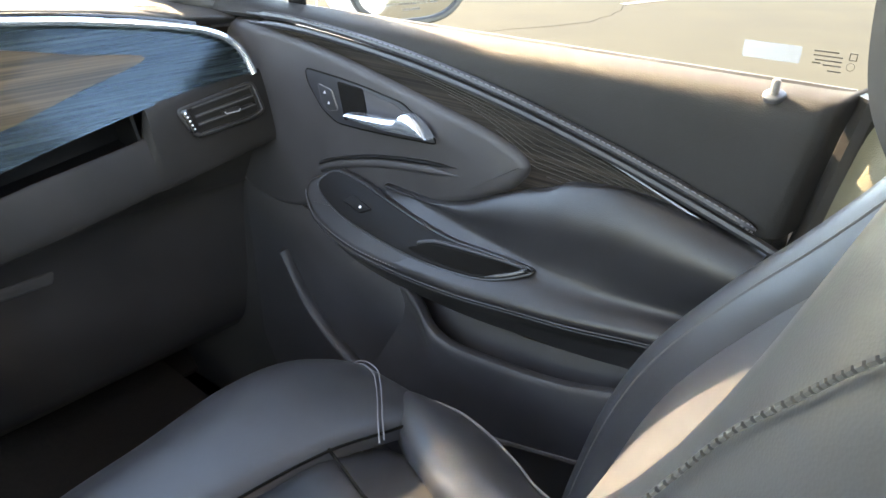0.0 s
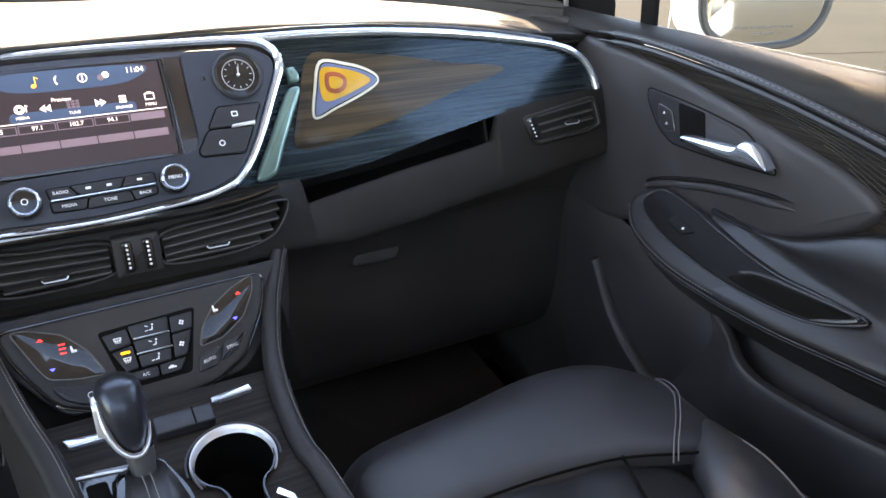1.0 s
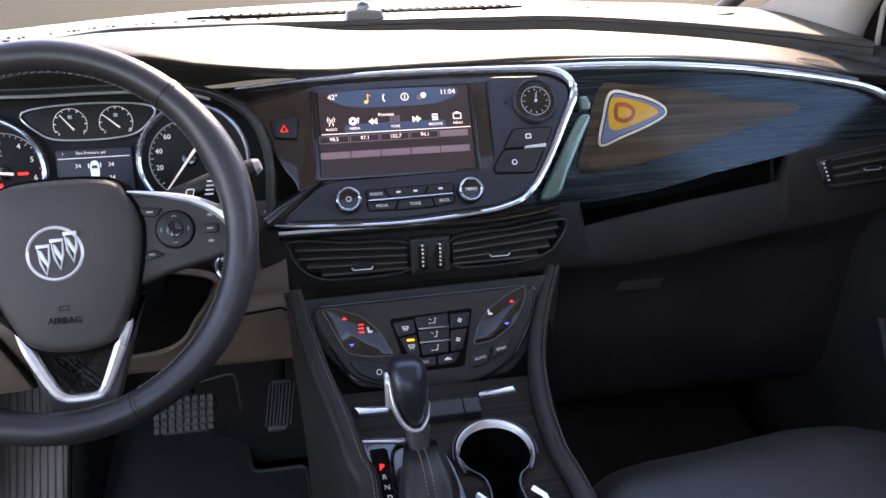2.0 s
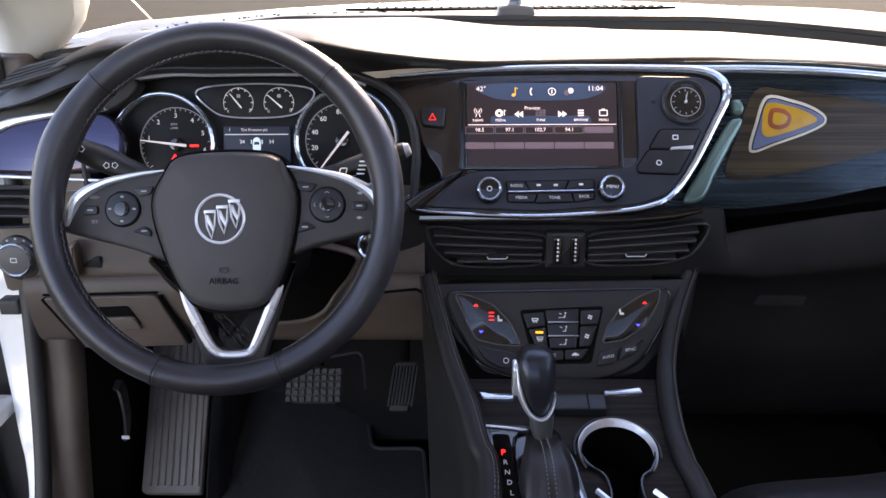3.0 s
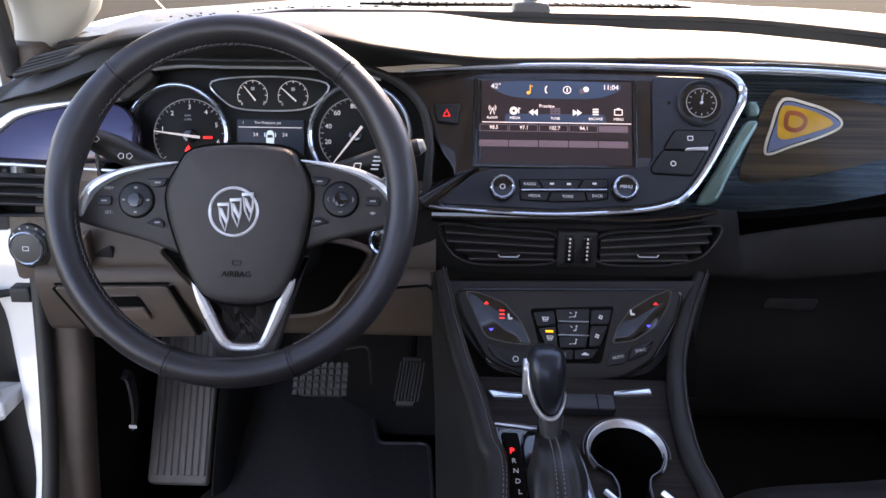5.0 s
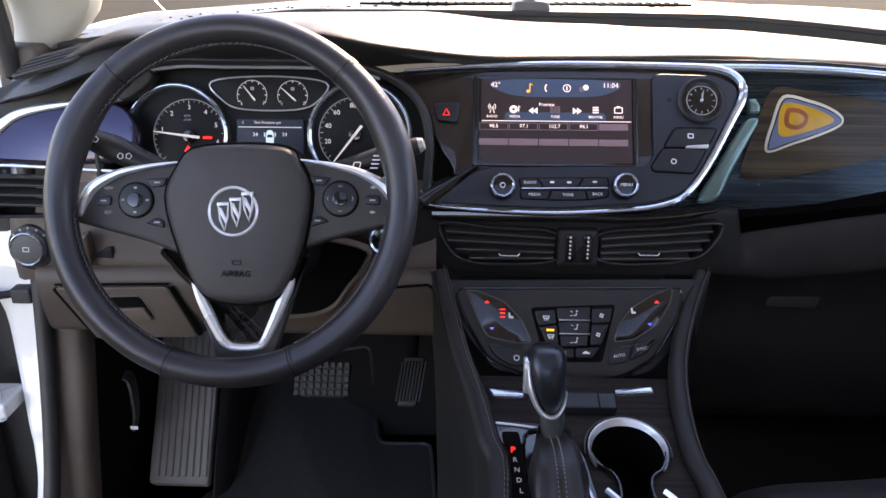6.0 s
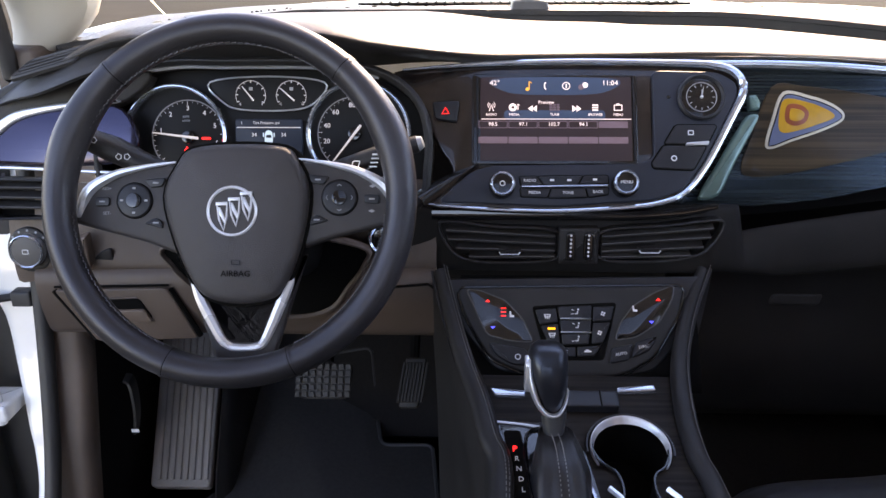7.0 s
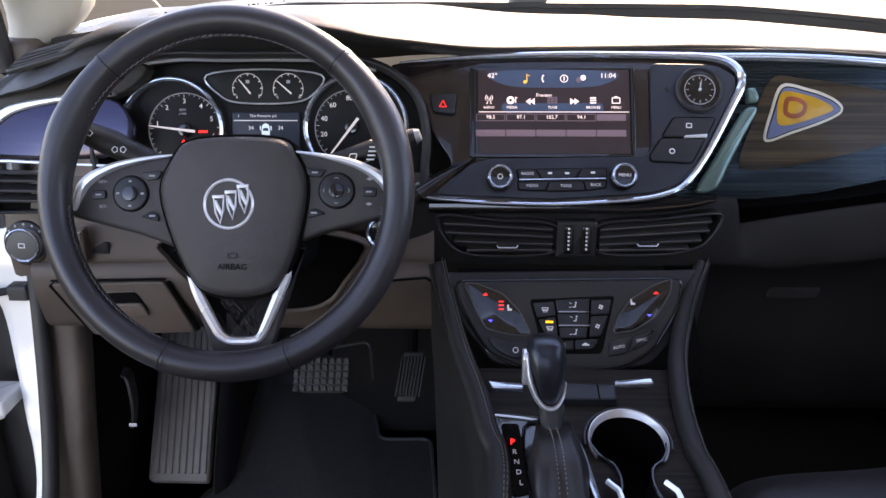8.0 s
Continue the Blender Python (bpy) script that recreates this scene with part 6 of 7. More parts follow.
part("recess_line", tube([KP @ Vector(p) for p in ((-0.583, 0.0115, 0.008), (-0.537, 0.0135, 0.008))], 0.0010, seg=6), HARD, bx)
for a_, b_ in (((-0.641, 0.020), (-0.602, -0.050)), ((-0.496, 0.024), (-0.468, -0.044))):
    part("lid_gap", tube([KP @ Vector((a_[0], a_[1], 0.003)), KP @ Vector((b_[0], b_[1], 0.003))], 0.0036, seg=6), DARK, bx)
part("lid_gap", tube([KP @ Vector((-0.640, 0.0245, 0.003)), KP @ Vector((-0.497, 0.0285, 0.003))], 0.0014, seg=6), DARK, bx)
# small flap beside the column; the grey plate behind it is its painted shadow
FL = plane_at((0, 0.134, 0.52), -8)
part("flap_shadow", plate(rounded([(-0.564, 0.004), (-0.567, -0.024), (-0.594, -0.030), (-0.588, -0.008)], 0.009), 0.004, FL, 0.001, w0=-0.003), GREY, dash)
fl = part("side_flap", plate(rounded([(-0.602, 0.020), (-0.585, 0.026), (-0.589, -0.018), (-0.600, -0.024), (-0.606, -0.004)], 0.004), 0.014, FL, 0.003), HARD, dash, "small brown-grey plastic flap")
part("flap_slot", plate(rounded([(-0.602, 0.008), (-0.598, 0.010), (-0.599, -0.010), (-0.603, -0.012)], 0.0015), 0.002, FL, 0.0005, w0=0.0128), DARK, fl)
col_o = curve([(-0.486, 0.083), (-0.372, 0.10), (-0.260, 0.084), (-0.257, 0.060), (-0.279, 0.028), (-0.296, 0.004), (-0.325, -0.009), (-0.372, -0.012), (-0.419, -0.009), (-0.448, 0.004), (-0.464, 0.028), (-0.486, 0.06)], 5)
# flat near-black plate stands in for the shade inside the opening
part("column_opening_shade", plate(col_o, 0.004, KP, 0.001, w0=0.001), DARK, dash, "near-black plate for the shaded opening round the steering column")
part("column_surround", frame_plate(inset(col_o, -0.005), 0.006, 0.010, KP, 0.004, w0=0.001), KNEE, dash)
part("knee_seam", tube([KP @ Vector(p) for p in ((-0.255, 0.026, 0.002), (-0.22, 0.028, 0.002), (-0.18, 0.032, 0.0015), (-0.172, 0.026, 0.001))], 0.0016, seg=6), DARK, dash)
IG = plane_at((-0.232, 0.142, 0.535), 10)
ig = part("start_button", plate(circle(0.0155, 32), 0.010, IG, 0.002), GLOSS, dash, "round start button with silver ring")
part("button_ring", frame_plate(circle(0.0195, 36), 0.0045, 0.012, IG, 0.002), CHROME, ig)
# lamp switch
LS = plane_at((-0.669, 0.142, 0.517), 8)
ls = part("lamp_switch", plate(circle(0.0285, 36), 0.008, LS, 0.003, w0=-0.004), PLASTIC, dash, "round lamp switch with silver ring")
part("knob_ring", frame_plate(circle(0.0207, 36), 0.0024, 0.0135, LS, 0.001, w0=0.001), SATIN, ls, "bright silver ring")
part("knob", plate(circle(0.0195, 36), 0.012, LS, 0.003, w0=0.002), HANDLEGREY, ls)
part("knob_ring", frame_plate(circle(0.0208, 36), 0.0022, 0.004, LS, 0.001, w0=0.011), CHROME, ls)
part("lamp_mark", frame_plate(rect(-0.004, -0.003, 0.004, 0.003, 0.001), 0.001, 0.0006, LS, 0.0002, w0=0.0138), WHITE, ls)
for k in range(5):
    a = radians(40 + k * 25)
    part("print_mark", plate(circle(0.0016, 8, (0.0245 * math.cos(a), 0.0245 * math.sin(a))), 0.0006, LS, 0.0002, w0=0.0038), GREYPRINT, ls)
# driver end: wood, chrome line, vent, pod
DE = plane_at((-0.65, 0.162, 0.64), 15)
part("wood_trim", plate(curve([(-0.075, -0.018), (-0.070, -0.006), (-0.0413, 0.0145), (-0.0128, 0.034), (0.0422, 0.046), (0.110, 0.046), (0.120, -0.012), (0.02, -0.022)], 5), 0.008, DE, 0.003, w0=-0.006), ENDWOOD, dash, "dark glossy lacquered woodgrain trim")
part("chrome_strip", plate(curve([(-0.078, 0.004), (-0.0402, 0.0308), (-0.0121, 0.0444), (0.0461, 0.0536), (0.10, 0.0565), (0.10, 0.052), (0.0422, 0.0455), (-0.0128, 0.0335), (-0.0413, 0.0145), (-0.072, -0.012)][::-1], 5), 0.007, DE, 0.003, w0=-0.003), SATIN, dash, "broad satin silver strip")
part("chrome_strip", tube([DE @ Vector(p) for p in curve([(-0.08, -0.024, 0.001), (-0.03, -0.024, 0.002), (0.04, -0.027, 0.002), (0.11, -0.030, 0.0)], 6, False)], 0.0022, seg=8), SATIN, dash)
LV = plane_at((-0.66, 0.152, 0.585), 8)
vent(dash, rounded([(-0.058, 0.022), (0.055, 0.020), (0.040, -0.028), (-0.040, -0.030)], 0.006), LV, [(-0.050, 0.010, 0.044, 0.009), (-0.048, -0.002, 0.042, -0.003), (-0.044, -0.014, 0.036, -0.015)], [])
part("end_filler", plate(curve([(-0.085, -0.01), (-0.04, 0.030), (0.0, 0.042), (0.10, 0.050), (0.14, 0.090), (0.02, 0.090), (-0.045, 0.068), (-0.085, 0.04)], 5), 0.020, DE, 0.004, w0=-0.026), PLASTIC, dash)
pod = part("side_pod", loft([[(x, 0.155 + d, z - 0.006), (x, 0.150 + d, z), (x, 0.20 + d, z + 0.022), (x, 0.27 + d, z + 0.03), (x, 0.31 + d, z + 0.01)] for x, z, d in ((-0.694, 0.690, 0.03), (-0.665, 0.700, 0.015), (-0.62, 0.712, 0.0), (-0.565, 0.732, -0.005), (-0.52, 0.745, 0.0))], 5, 0.004), DASH, dash, "dark pod with side demister")
pu = Vector((1, 0, 0.27)).normalized()
pv = Vector((0, 1, 0.36))
pv = (pv - pu * pv.dot(pu)).normalized()
pw = pu.cross(pv)
PV = Matrix(((pu.x, pv.x, pw.x, -0.628), (pu.y, pv.y, pw.y, 0.190), (pu.z, pv.z, pw.z, 0.7315), (0, 0, 0, 1)))
part("side_demister", frame_plate(rounded([(-0.045, -0.018), (0.045, -0.018), (0.055, 0.020), (-0.03, 0.024)], 0.010), 0.004, 0.006, PV, 0.002), DASH, pod)
part("demister_well", plate(rounded([(-0.042, -0.015), (0.042, -0.015), (0.050, 0.017), (-0.028, 0.021)], 0.008), 0.002, PV, 0.0005), DARK, pod)
for k in range(3):
    part("demister_slat", tube([PV @ Vector((-0.036, -0.008 + k * 0.009, 0.004)), PV @ Vector((0.044, -0.008 + k * 0.009, 0.004))], 0.0018, seg=6), DASH, pod)
# passenger end: raised louvre and a small mesh oval in the top pad
PR = Matrix(((0.985, 0.02, 0.17, 0.572), (0, 0.99, -0.12, 0.292), (-0.17, 0.12, 0.98, 0.7005), (0, 0, 0, 1)))
dm_o = curve([(-0.034, -0.012), (-0.006, -0.020), (0.030, -0.024), (0.036, -0.004), (0.030, 0.020), (-0.004, 0.020), (-0.028, 0.008)], 5)
dm = part("side_demister", plate(dm_o, 0.0030, PR, 0.001), DARK, dash, "black louvred side demister")
part("demister_rim", frame_plate(dm_o, 0.0026, 0.0065, PR, 0.0015), DASH, dm)
for k in range(4):
    part("demister_slat", tube([PR @ Vector((-0.024 + 0.003 * abs(k - 1.5), -0.013 + k * 0.008, 0.005)), PR @ Vector((0.030, -0.017 + k * 0.010, 0.005))], 0.0016, seg=6), DASH, dm)
MR = PR @ Matrix.Translation((-0.066, -0.004, 0.0005))
mesh_o = curve([(-0.026, -0.003), (0.0, -0.011), (0.025, -0.010), (0.022, 0.006), (0.0, 0.012), (-0.020, 0.008)], 5)
mg = part("mesh_oval", plate(mesh_o, 0.0034, MR, 0.001), DARK, dash, "small black mesh oval")
for k in range(8):
    part("mesh_bar", tube([MR @ Vector((-0.020 + k * 0.0057, -0.007, 0.0042)), MR @ Vector((-0.018 + k * 0.0052, 0.007, 0.0042))], 0.0008, seg=4), HANDLEGREY, mg)

# ---- footwell ----
mat_d = thing("floor_mat", "black carpet floor mat with bound edge", "floor mat", (-0.4, 0.2, 0.0))
mat_o = rounded([(-0.56, -0.15), (-0.150, -0.15), (-0.178, 0.30), (-0.192, 0.437), (-0.285, 0.434), (-0.302, 0.52), (-0.318, 0.66), (-0.53, 0.62), (-0.53, 0.32), (-0.56, 0.28)], 0.018)


def toe(p):
    """Lays a flat sheet on the floor and up the toe board."""
    d = p.y - 0.52
    return p if d <= 0 else Vector((p.x, 0.52 + d * 0.62, p.z + d * 0.75))


part("carpet_pad", plate(mat_o, 0.010, Matrix.Translation((0, 0, 0.002)), 0.003, warp=toe), LITMATPILE, mat_d)
part("mat_binding", tube([toe(Vector((u, v, 0.012))) for u, v in mat_o], 0.004, closed=True, seg=6), RUBBER, mat_d)
mat_p = thing("floor_mat", "black carpet floor mat in the passenger footwell", "floor mat", (0.4, 0.2, 0.0))
# passenger mat keeps the darker CARPET, standing for the shaded footwell
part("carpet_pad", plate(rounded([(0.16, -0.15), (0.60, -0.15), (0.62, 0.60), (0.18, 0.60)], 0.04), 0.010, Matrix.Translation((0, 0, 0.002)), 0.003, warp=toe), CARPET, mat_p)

rest = thing("footrest", "dark grey ribbed plastic footrest", "footrest", (-0.6, 0.4, 0.05))
FM = Matrix(((1, 0, 0, -0.60), (0, 0.766, -0.643, 0.30), (0, 0.643, 0.766, 0.05), (0, 0, 0, 1)))
part("rest_body", plate(rounded([(-0.049, -0.022), (0.050, -0.022), (0.030, 0.25), (-0.078, 0.25)], 0.008), 0.018, FM, 0.004, w0=-0.016), REST, rest)
for k in range(8):
    f = -0.040 + k * 0.0112
    part("rib", plate(rounded([(f, -0.010), (f + 0.0072, -0.010), (f * 1.05 - 0.018, 0.24), (f * 1.05 - 0.025, 0.24)], 0.002), 0.004, FM, 0.0015, w0=0.0015), REST, rest)
part("rest_side", loft([[(-0.545, 0.29, 0.0), (-0.545, 0.30, 0.045), (-0.565, 0.50, 0.21)], [(-0.525, 0.31, 0.0), (-0.53, 0.32, 0.03), (-0.545, 0.51, 0.19)], [(-0.52, 0.33, -0.01), (-0.525, 0.36, 0.0), (-0.53, 0.55, 0.05)]], 4, 0.004), PLASTIC, rest)


def pedal(name, label, outline, m, rows, cols, stem, lean=0.0, rubber=TREAD):
    p = thing(name, label, "pedal", tuple(m.translation))
    part("pad", plate(outline, 0.012, m, 0.003, w0=-0.012), rubber, p)
    us = [q[0] for q in outline]
    vs = [q[1] for q in outline]
    u0, u1, v0, v1 = min(us), max(us), min(vs), max(vs)
    for i in range(cols):
        for j in range(rows):
            u = u0 + (i + 0.5) * (u1 - u0) / cols
            v = v0 + (j + 0.5) * (v1 - v0) / rows
            w, h = 0.40 * (u1 - u0) / cols, 0.40 * (v1 - v0) / rows
            part("tread_block", plate([(u - w - lean * h, v - h), (u + w - lean * h, v - h), (u + w * 0.8 + lean * h, v + h), (u - w * 0.8 + lean * h, v + h)], 0.005, m, 0.0012, w0=-0.001, seg=1), rubber, p)
    part("stem", tube(stem, 0.009, seg=8), DARK, p)
    return p


BM = Matrix(((1, 0, 0, -0.376), (0, 0.643, -0.766, 0.40), (0, 0.766, 0.643, 0.17), (0, 0, 0, 1)))
pedal("brake_pedal", "black rubber brake pedal with knobbed tread", rounded([(-0.048, 0.022), (0.050, 0.030), (0.045, -0.026), (0.036, -0.030), (-0.034, -0.030), (-0.045, -0.022)], 0.008), BM, 5, 8, [(-0.37, 0.43, 0.19), (-0.36, 0.50, 0.30), (-0.36, 0.55, 0.45)])
AM = Matrix(((1, 0, 0, -0.228), (0, 0.643, -0.766, 0.445), (0, 0.766, 0.643, 0.138), (0, 0, 0, 1)))
pedal("accelerator_pedal", "black ribbed accelerator pedal", rounded([(-0.012, 0.045), (0.026, 0.045), (0.012, -0.043), (-0.022, -0.043)], 0.005), AM, 1, 8, [(-0.225, 0.48, 0.17), (-0.22, 0.55, 0.30), (-0.22, 0.6, 0.42)], 0.14, RUBBER)
lever = thing("bonnet_release", "black bonnet release lever on the kick panel", "lever", (-0.685, 0.25, 0.2))
part("lever_body", loft([[(-0.652, 0.265, 0.25), (-0.638, 0.258, 0.245), (-0.634, 0.252, 0.20), (-0.638, 0.248, 0.165)], [(-0.656, 0.288, 0.25), (-0.642, 0.286, 0.245), (-0.638, 0.280, 0.20), (-0.642, 0.274, 0.165)]], 3, 0.004), PLASTIC, lever)
part("lever_mark", plate(rect(-0.006, -0.003, 0.006, 0.003, 0.001), 0.001, plane_at((-0.638, 0.249, 0.172), 0), 0.0003), WHITE, lever)

# ---- passenger door ----
door = thing("passenger_door", "closed passenger door with black leather armrest, wood strip and silver handle", "door", (0.72, -0.15, 0.1), kind="structure")
DM = door_at(0.69)


def dp(*pts):
    """Door outline from (y, z)."""
    return [(-y, z) for y, z in pts]


part("door_skin", box((0.705, -0.500, -0.05), (0.78, 0.42, 0.672), 0.01), PLASTIC, door)
SILL = [(0.44, 0.714), (0.36, 0.713), (0.20, 0.710), (0.05, 0.707), (-0.10, 0.705), (-0.55, 0.704)]
CHROMELINE = [(0.225, 0.683), (0.138, 0.688), (0.034, 0.679), (-0.087, 0.662), (-0.209, 0.640), (-0.317, 0.612), (-0.383, 0.589), (-0.456, 0.564)]
WELT = [(0.44, 0.686), (0.36, 0.690), (0.225, 0.697), (0.138, 0.699), (0.034, 0.692), (-0.087, 0.678), (-0.209, 0.656), (-0.317, 0.630), (-0.40, 0.607), (-0.492, 0.578), (-0.56, 0.556)]


def rear_y(z):
    """The door's rear edge leans forward towards its foot."""
    return -0.537 + 0.19 * (0.705 - z)


def upper_section(y):
    zs, zw = lerp(y, SILL), lerp(y, WELT) - 0.003
    d = zs - zw

    def drop(a, f):
        return zs - a * (1 - math.exp(-d * f / a))

    return [(0.740, y, zs - 0.020), (0.734, y, zs - 0.002), (0.722, y, zs), (0.704, y, drop(0.002, 0.2)), (0.692, y, drop(0.007, 0.5)), (0.6845, y, drop(0.020, 0.75)), (0.6815, y, drop(0.055, 0.9)), (0.681, y, min(zs - 0.82 * d, drop(0.055, 0.9) - 0.0016)), (0.684, y, zw - 0.002)]


last = upper_section(-0.50)
part("upper_pad", loft([upper_section(y) for y in (0.425, 0.42, 0.34, 0.24, 0.14, 0.05, -0.03, -0.10, -0.18, -0.26, -0.34, -0.42)] + [[(x + dx, rear_y(z) + dy, z) for x, y, z in last] for dx, dy in ((0.0, 0.045), (0.0, 0.020), (0.003, 0.008), (0.012, 0.001), (0.045, -0.004))], 4, 0.0), DOORTOP, door, "soft grained door top pad")
part("pad_backing", box((0.698, 0.19, 0.655), (0.735, 0.425, 0.699), 0.004), SWITCHPANEL, door)
welt_a = curve([(y, z + 0.001) for y, z in WELT[2:10]], 8, False)
part("stitched_welt", tube([(0.677, y, z) for y, z in welt_a], [0.0020] * 4 + [0.0052] * (len(welt_a) - 6) + [0.0036, 0.0015], seg=8), LEATHER, door)
welt_b = curve([(y, z - 0.0105) for y, z in WELT[2:10]] + [(-0.520, 0.557)], 8, False)
part("stitched_welt", tube([(0.679, y, z) for y, z in welt_b], [0.0020] * 4 + [0.0050] * (len(welt_b) - 6) + [0.0036, 0.0015], seg=8), LEATHER, door)
bm = bmesh.new()
wl = curve([(y, z + 0.005) for y, z in WELT[3:10]], 14, False)
for a, b in zip(wl, wl[1:]):
    for dz in (0.0, -0.0055):
        tube([(0.6725 + 0.0004 * (dz < 0), a[0], a[1] + dz), (0.6725 + 0.0004 * (dz < 0), a[0] + 0.6 * (b[0] - a[0]), a[1] + dz + 0.6 * (b[1] - a[1]))], 0.0007, seg=4, bm=bm)
tagged(part("stitching", bm, THREAD, door), kind="stuff")
part("wood_strip", plate(curve(dp((0.214, 0.681), (0.138, 0.684), (0.034, 0.675), (-0.087, 0.658), (-0.209, 0.636), (-0.317, 0.608), (-0.40, 0.580), (-0.50, 0.545), (-0.42, 0.550), (-0.32, 0.560), (-0.25, 0.535), (-0.215, 0.536), (-0.20, 0.575), (-0.17, 0.603), (-0.096, 0.622), (0.005, 0.646), (0.096, 0.664)), 5), 0.006, DM, 0.002, w0=-0.006), OPENWOOD, door, "dark open-pore wood strip")
for k in range(9):
    f = 0.10 + 0.088 * k
    line = []
    for y in xs(0.02 - 0.035 * k, -0.42 + 0.006 * k, 14):
        top, low = lerp(y, CHROMELINE), lerp(y, [(0.10, 0.668), (0.0, 0.650), (-0.10, 0.628), (-0.17, 0.606), (-0.24, 0.560), (-0.32, 0.556), (-0.46, 0.550)])
        line.append((0.6897, y, top + (low - top) * f))
    part("grain_line", tube(line, 0.0005, seg=4), GRAINLINE, door)
part("chrome_line", tube([(0.6875, y, z) for y, z in curve(CHROMELINE, 6, False)], 0.0011, seg=6), SILVERPAINT, door)
# front pad round the handle
part("handle_panel", plate(curve(dp((0.29, 0.668), (0.20, 0.682), (0.096, 0.670), (0.005, 0.653), (-0.096, 0.631), (-0.171, 0.614), (-0.220, 0.597), (-0.240, 0.580), (-0.232, 0.560), (-0.202, 0.536), (-0.128, 0.503), (-0.044, 0.487), (0.059, 0.470), (0.14, 0.43), (0.22, 0.42), (0.29, 0.46)), 5), 0.022, DM, 0.014, w0=-0.014, seg=5), DOORPLASTIC, door)
# near-black rod draws the soft shade in the panel's crease
part("crease_shade", tube([(0.6815, y, z) for y, z in curve([(0.10, 0.508), (0.07, 0.521), (-0.005, 0.541), (-0.082, 0.552), (-0.140, 0.556)], 6, False)], [0.0010] + [0.0034] * 21 + [0.0020, 0.0008, 0.0006], seg=8, flat=0.8), SWITCHPANEL, door)
part("crease_roll", tube([(0.6835, y, z) for y, z in curve([(0.10, 0.500), (0.07, 0.513), (-0.005, 0.532), (-0.082, 0.543), (-0.150, 0.547)], 6, False)], [0.001] + [0.0062] * 20 + [0.004, 0.003, 0.002, 0.001], seg=10), DOORPLASTIC, door)
hs_o = rounded(dp((0.117, 0.638), (0.054, 0.634), (0.005, 0.629), (-0.055, 0.620), (-0.092, 0.599), (-0.111, 0.580), (-0.043, 0.576), (0.017, 0.574), (0.060, 0.574), (0.087, 0.588), (0.113, 0.620)), 0.008)
hs = part("handle_surround", plate(hs_o, 0.003, DM, 0.001, w0=0.0065), SURROUND, door)
part("surround_line", tube([DM @ Vector((u, v, 0.0088)) for u, v in inset(hs_o, -0.0005)], 0.0011, closed=True, seg=6), DARK, hs)
# near-black plate: the handle hollow's shade put into colour
part("handle_recess_shade", plate(rounded(dp((0.056, 0.630), (0.010, 0.627), (0.003, 0.594), (0.044, 0.580)), 0.004), 0.002, DM, 0.0005, w0=0.0088), DARK, hs)
part("recess_back", plate(rounded(dp((0.008, 0.626), (-0.044, 0.617), (-0.074, 0.602), (-0.043, 0.596), (0.001, 0.594)), 0.004), 0.002, DM, 0.0005, w0=0.0086), DOORPLASTIC, hs)
bm = loft([[(0.676, y, zt - 0.001), (0.664, y, zt), (0.658, y, (zt * 2 + zb) / 3), (0.6585, y, (zt + 2 * zb) / 3), (0.664, y, zb), (0.676, y, zb + 0.001)] for y, zt, zb in ((0.024, 0.5965, 0.5915), (0.018, 0.598, 0.5895), (-0.024, 0.601, 0.5865), (-0.056, 0.604, 0.5865), (-0.068, 0.612, 0.587), (-0.081, 0.6135, 0.5875), (-0.097, 0.605, 0.588), (-0.107, 0.595, 0.5885), (-0.111, 0.591, 0.589))], 5, 0.002)
part("door_handle", bm, CHROME, door, "polished silver door handle")
dk = part("memory_keys", plate(rounded(dp((0.092, 0.622), (0.066, 0.617), (0.055, 0.592), (0.073, 0.588), (0.086, 0.597)), 0.004), 0.003, DM, 0.001, w0=0.0085), SURROUND, hs)
part("keys_edge", tube([DM @ Vector((u, v, 0.0108)) for u, v in rounded(dp((0.092, 0.622), (0.066, 0.617), (0.055, 0.592), (0.073, 0.588), (0.086, 0.597)), 0.004)], 0.0006, closed=True, seg=5), HANDLEGREY, dk)
for y, z in ((0.079, 0.612), (0.072, 0.599)):
    part("key_icon", plate(rounded([(-y - 0.0024, z - 0.002), (-y + 0.0024, z - 0.0016), (-y + 0.0004, z + 0.0024)], 0.0006), 0.0005, DM, 0.0001, w0=0.0115), GREYPRINT, dk)
# armrest: front with the switches, then one skin that rolls up into the rear pad
AM2 = Matrix(((0.0387, 0.628, -0.777, 0.646), (-0.9987, 0.0, -0.050, -0.08), (-0.0313, 0.778, 0.628, 0.470), (0, 0, 0, 1)))   # armrest top: u to the rear, v up and outboard
WL = [(-0.150, 0.0421), (-0.1715, 0.0256), (-0.1706, 0.0046), (-0.1511, -0.0154), (-0.1204, -0.0313), (-0.0555, -0.0460), (0.0221, -0.0500), (0.1072, -0.0485), (0.182, -0.0415), (0.2512, -0.0350), (0.3132, -0.0255), (0.360, -0.0190), (0.47, -0.004)]
arm_o = curve(WL[:7], 4, False) + curve([(0.0783, -0.031), (0.140, -0.0250), (0.180, -0.0060), (0.192, 0.006), (0.187, 0.014), (0.127, 0.016), (0.085, 0.016), (0.040, 0.022), (-0.02, 0.034), (-0.0857, 0.049), (-0.128, 0.054)], 4, False)
part("armrest", plate(arm_o, 0.040, AM2, 0.010, w0=-0.038, seg=5), LEATHER, door, "padded black leather armrest")
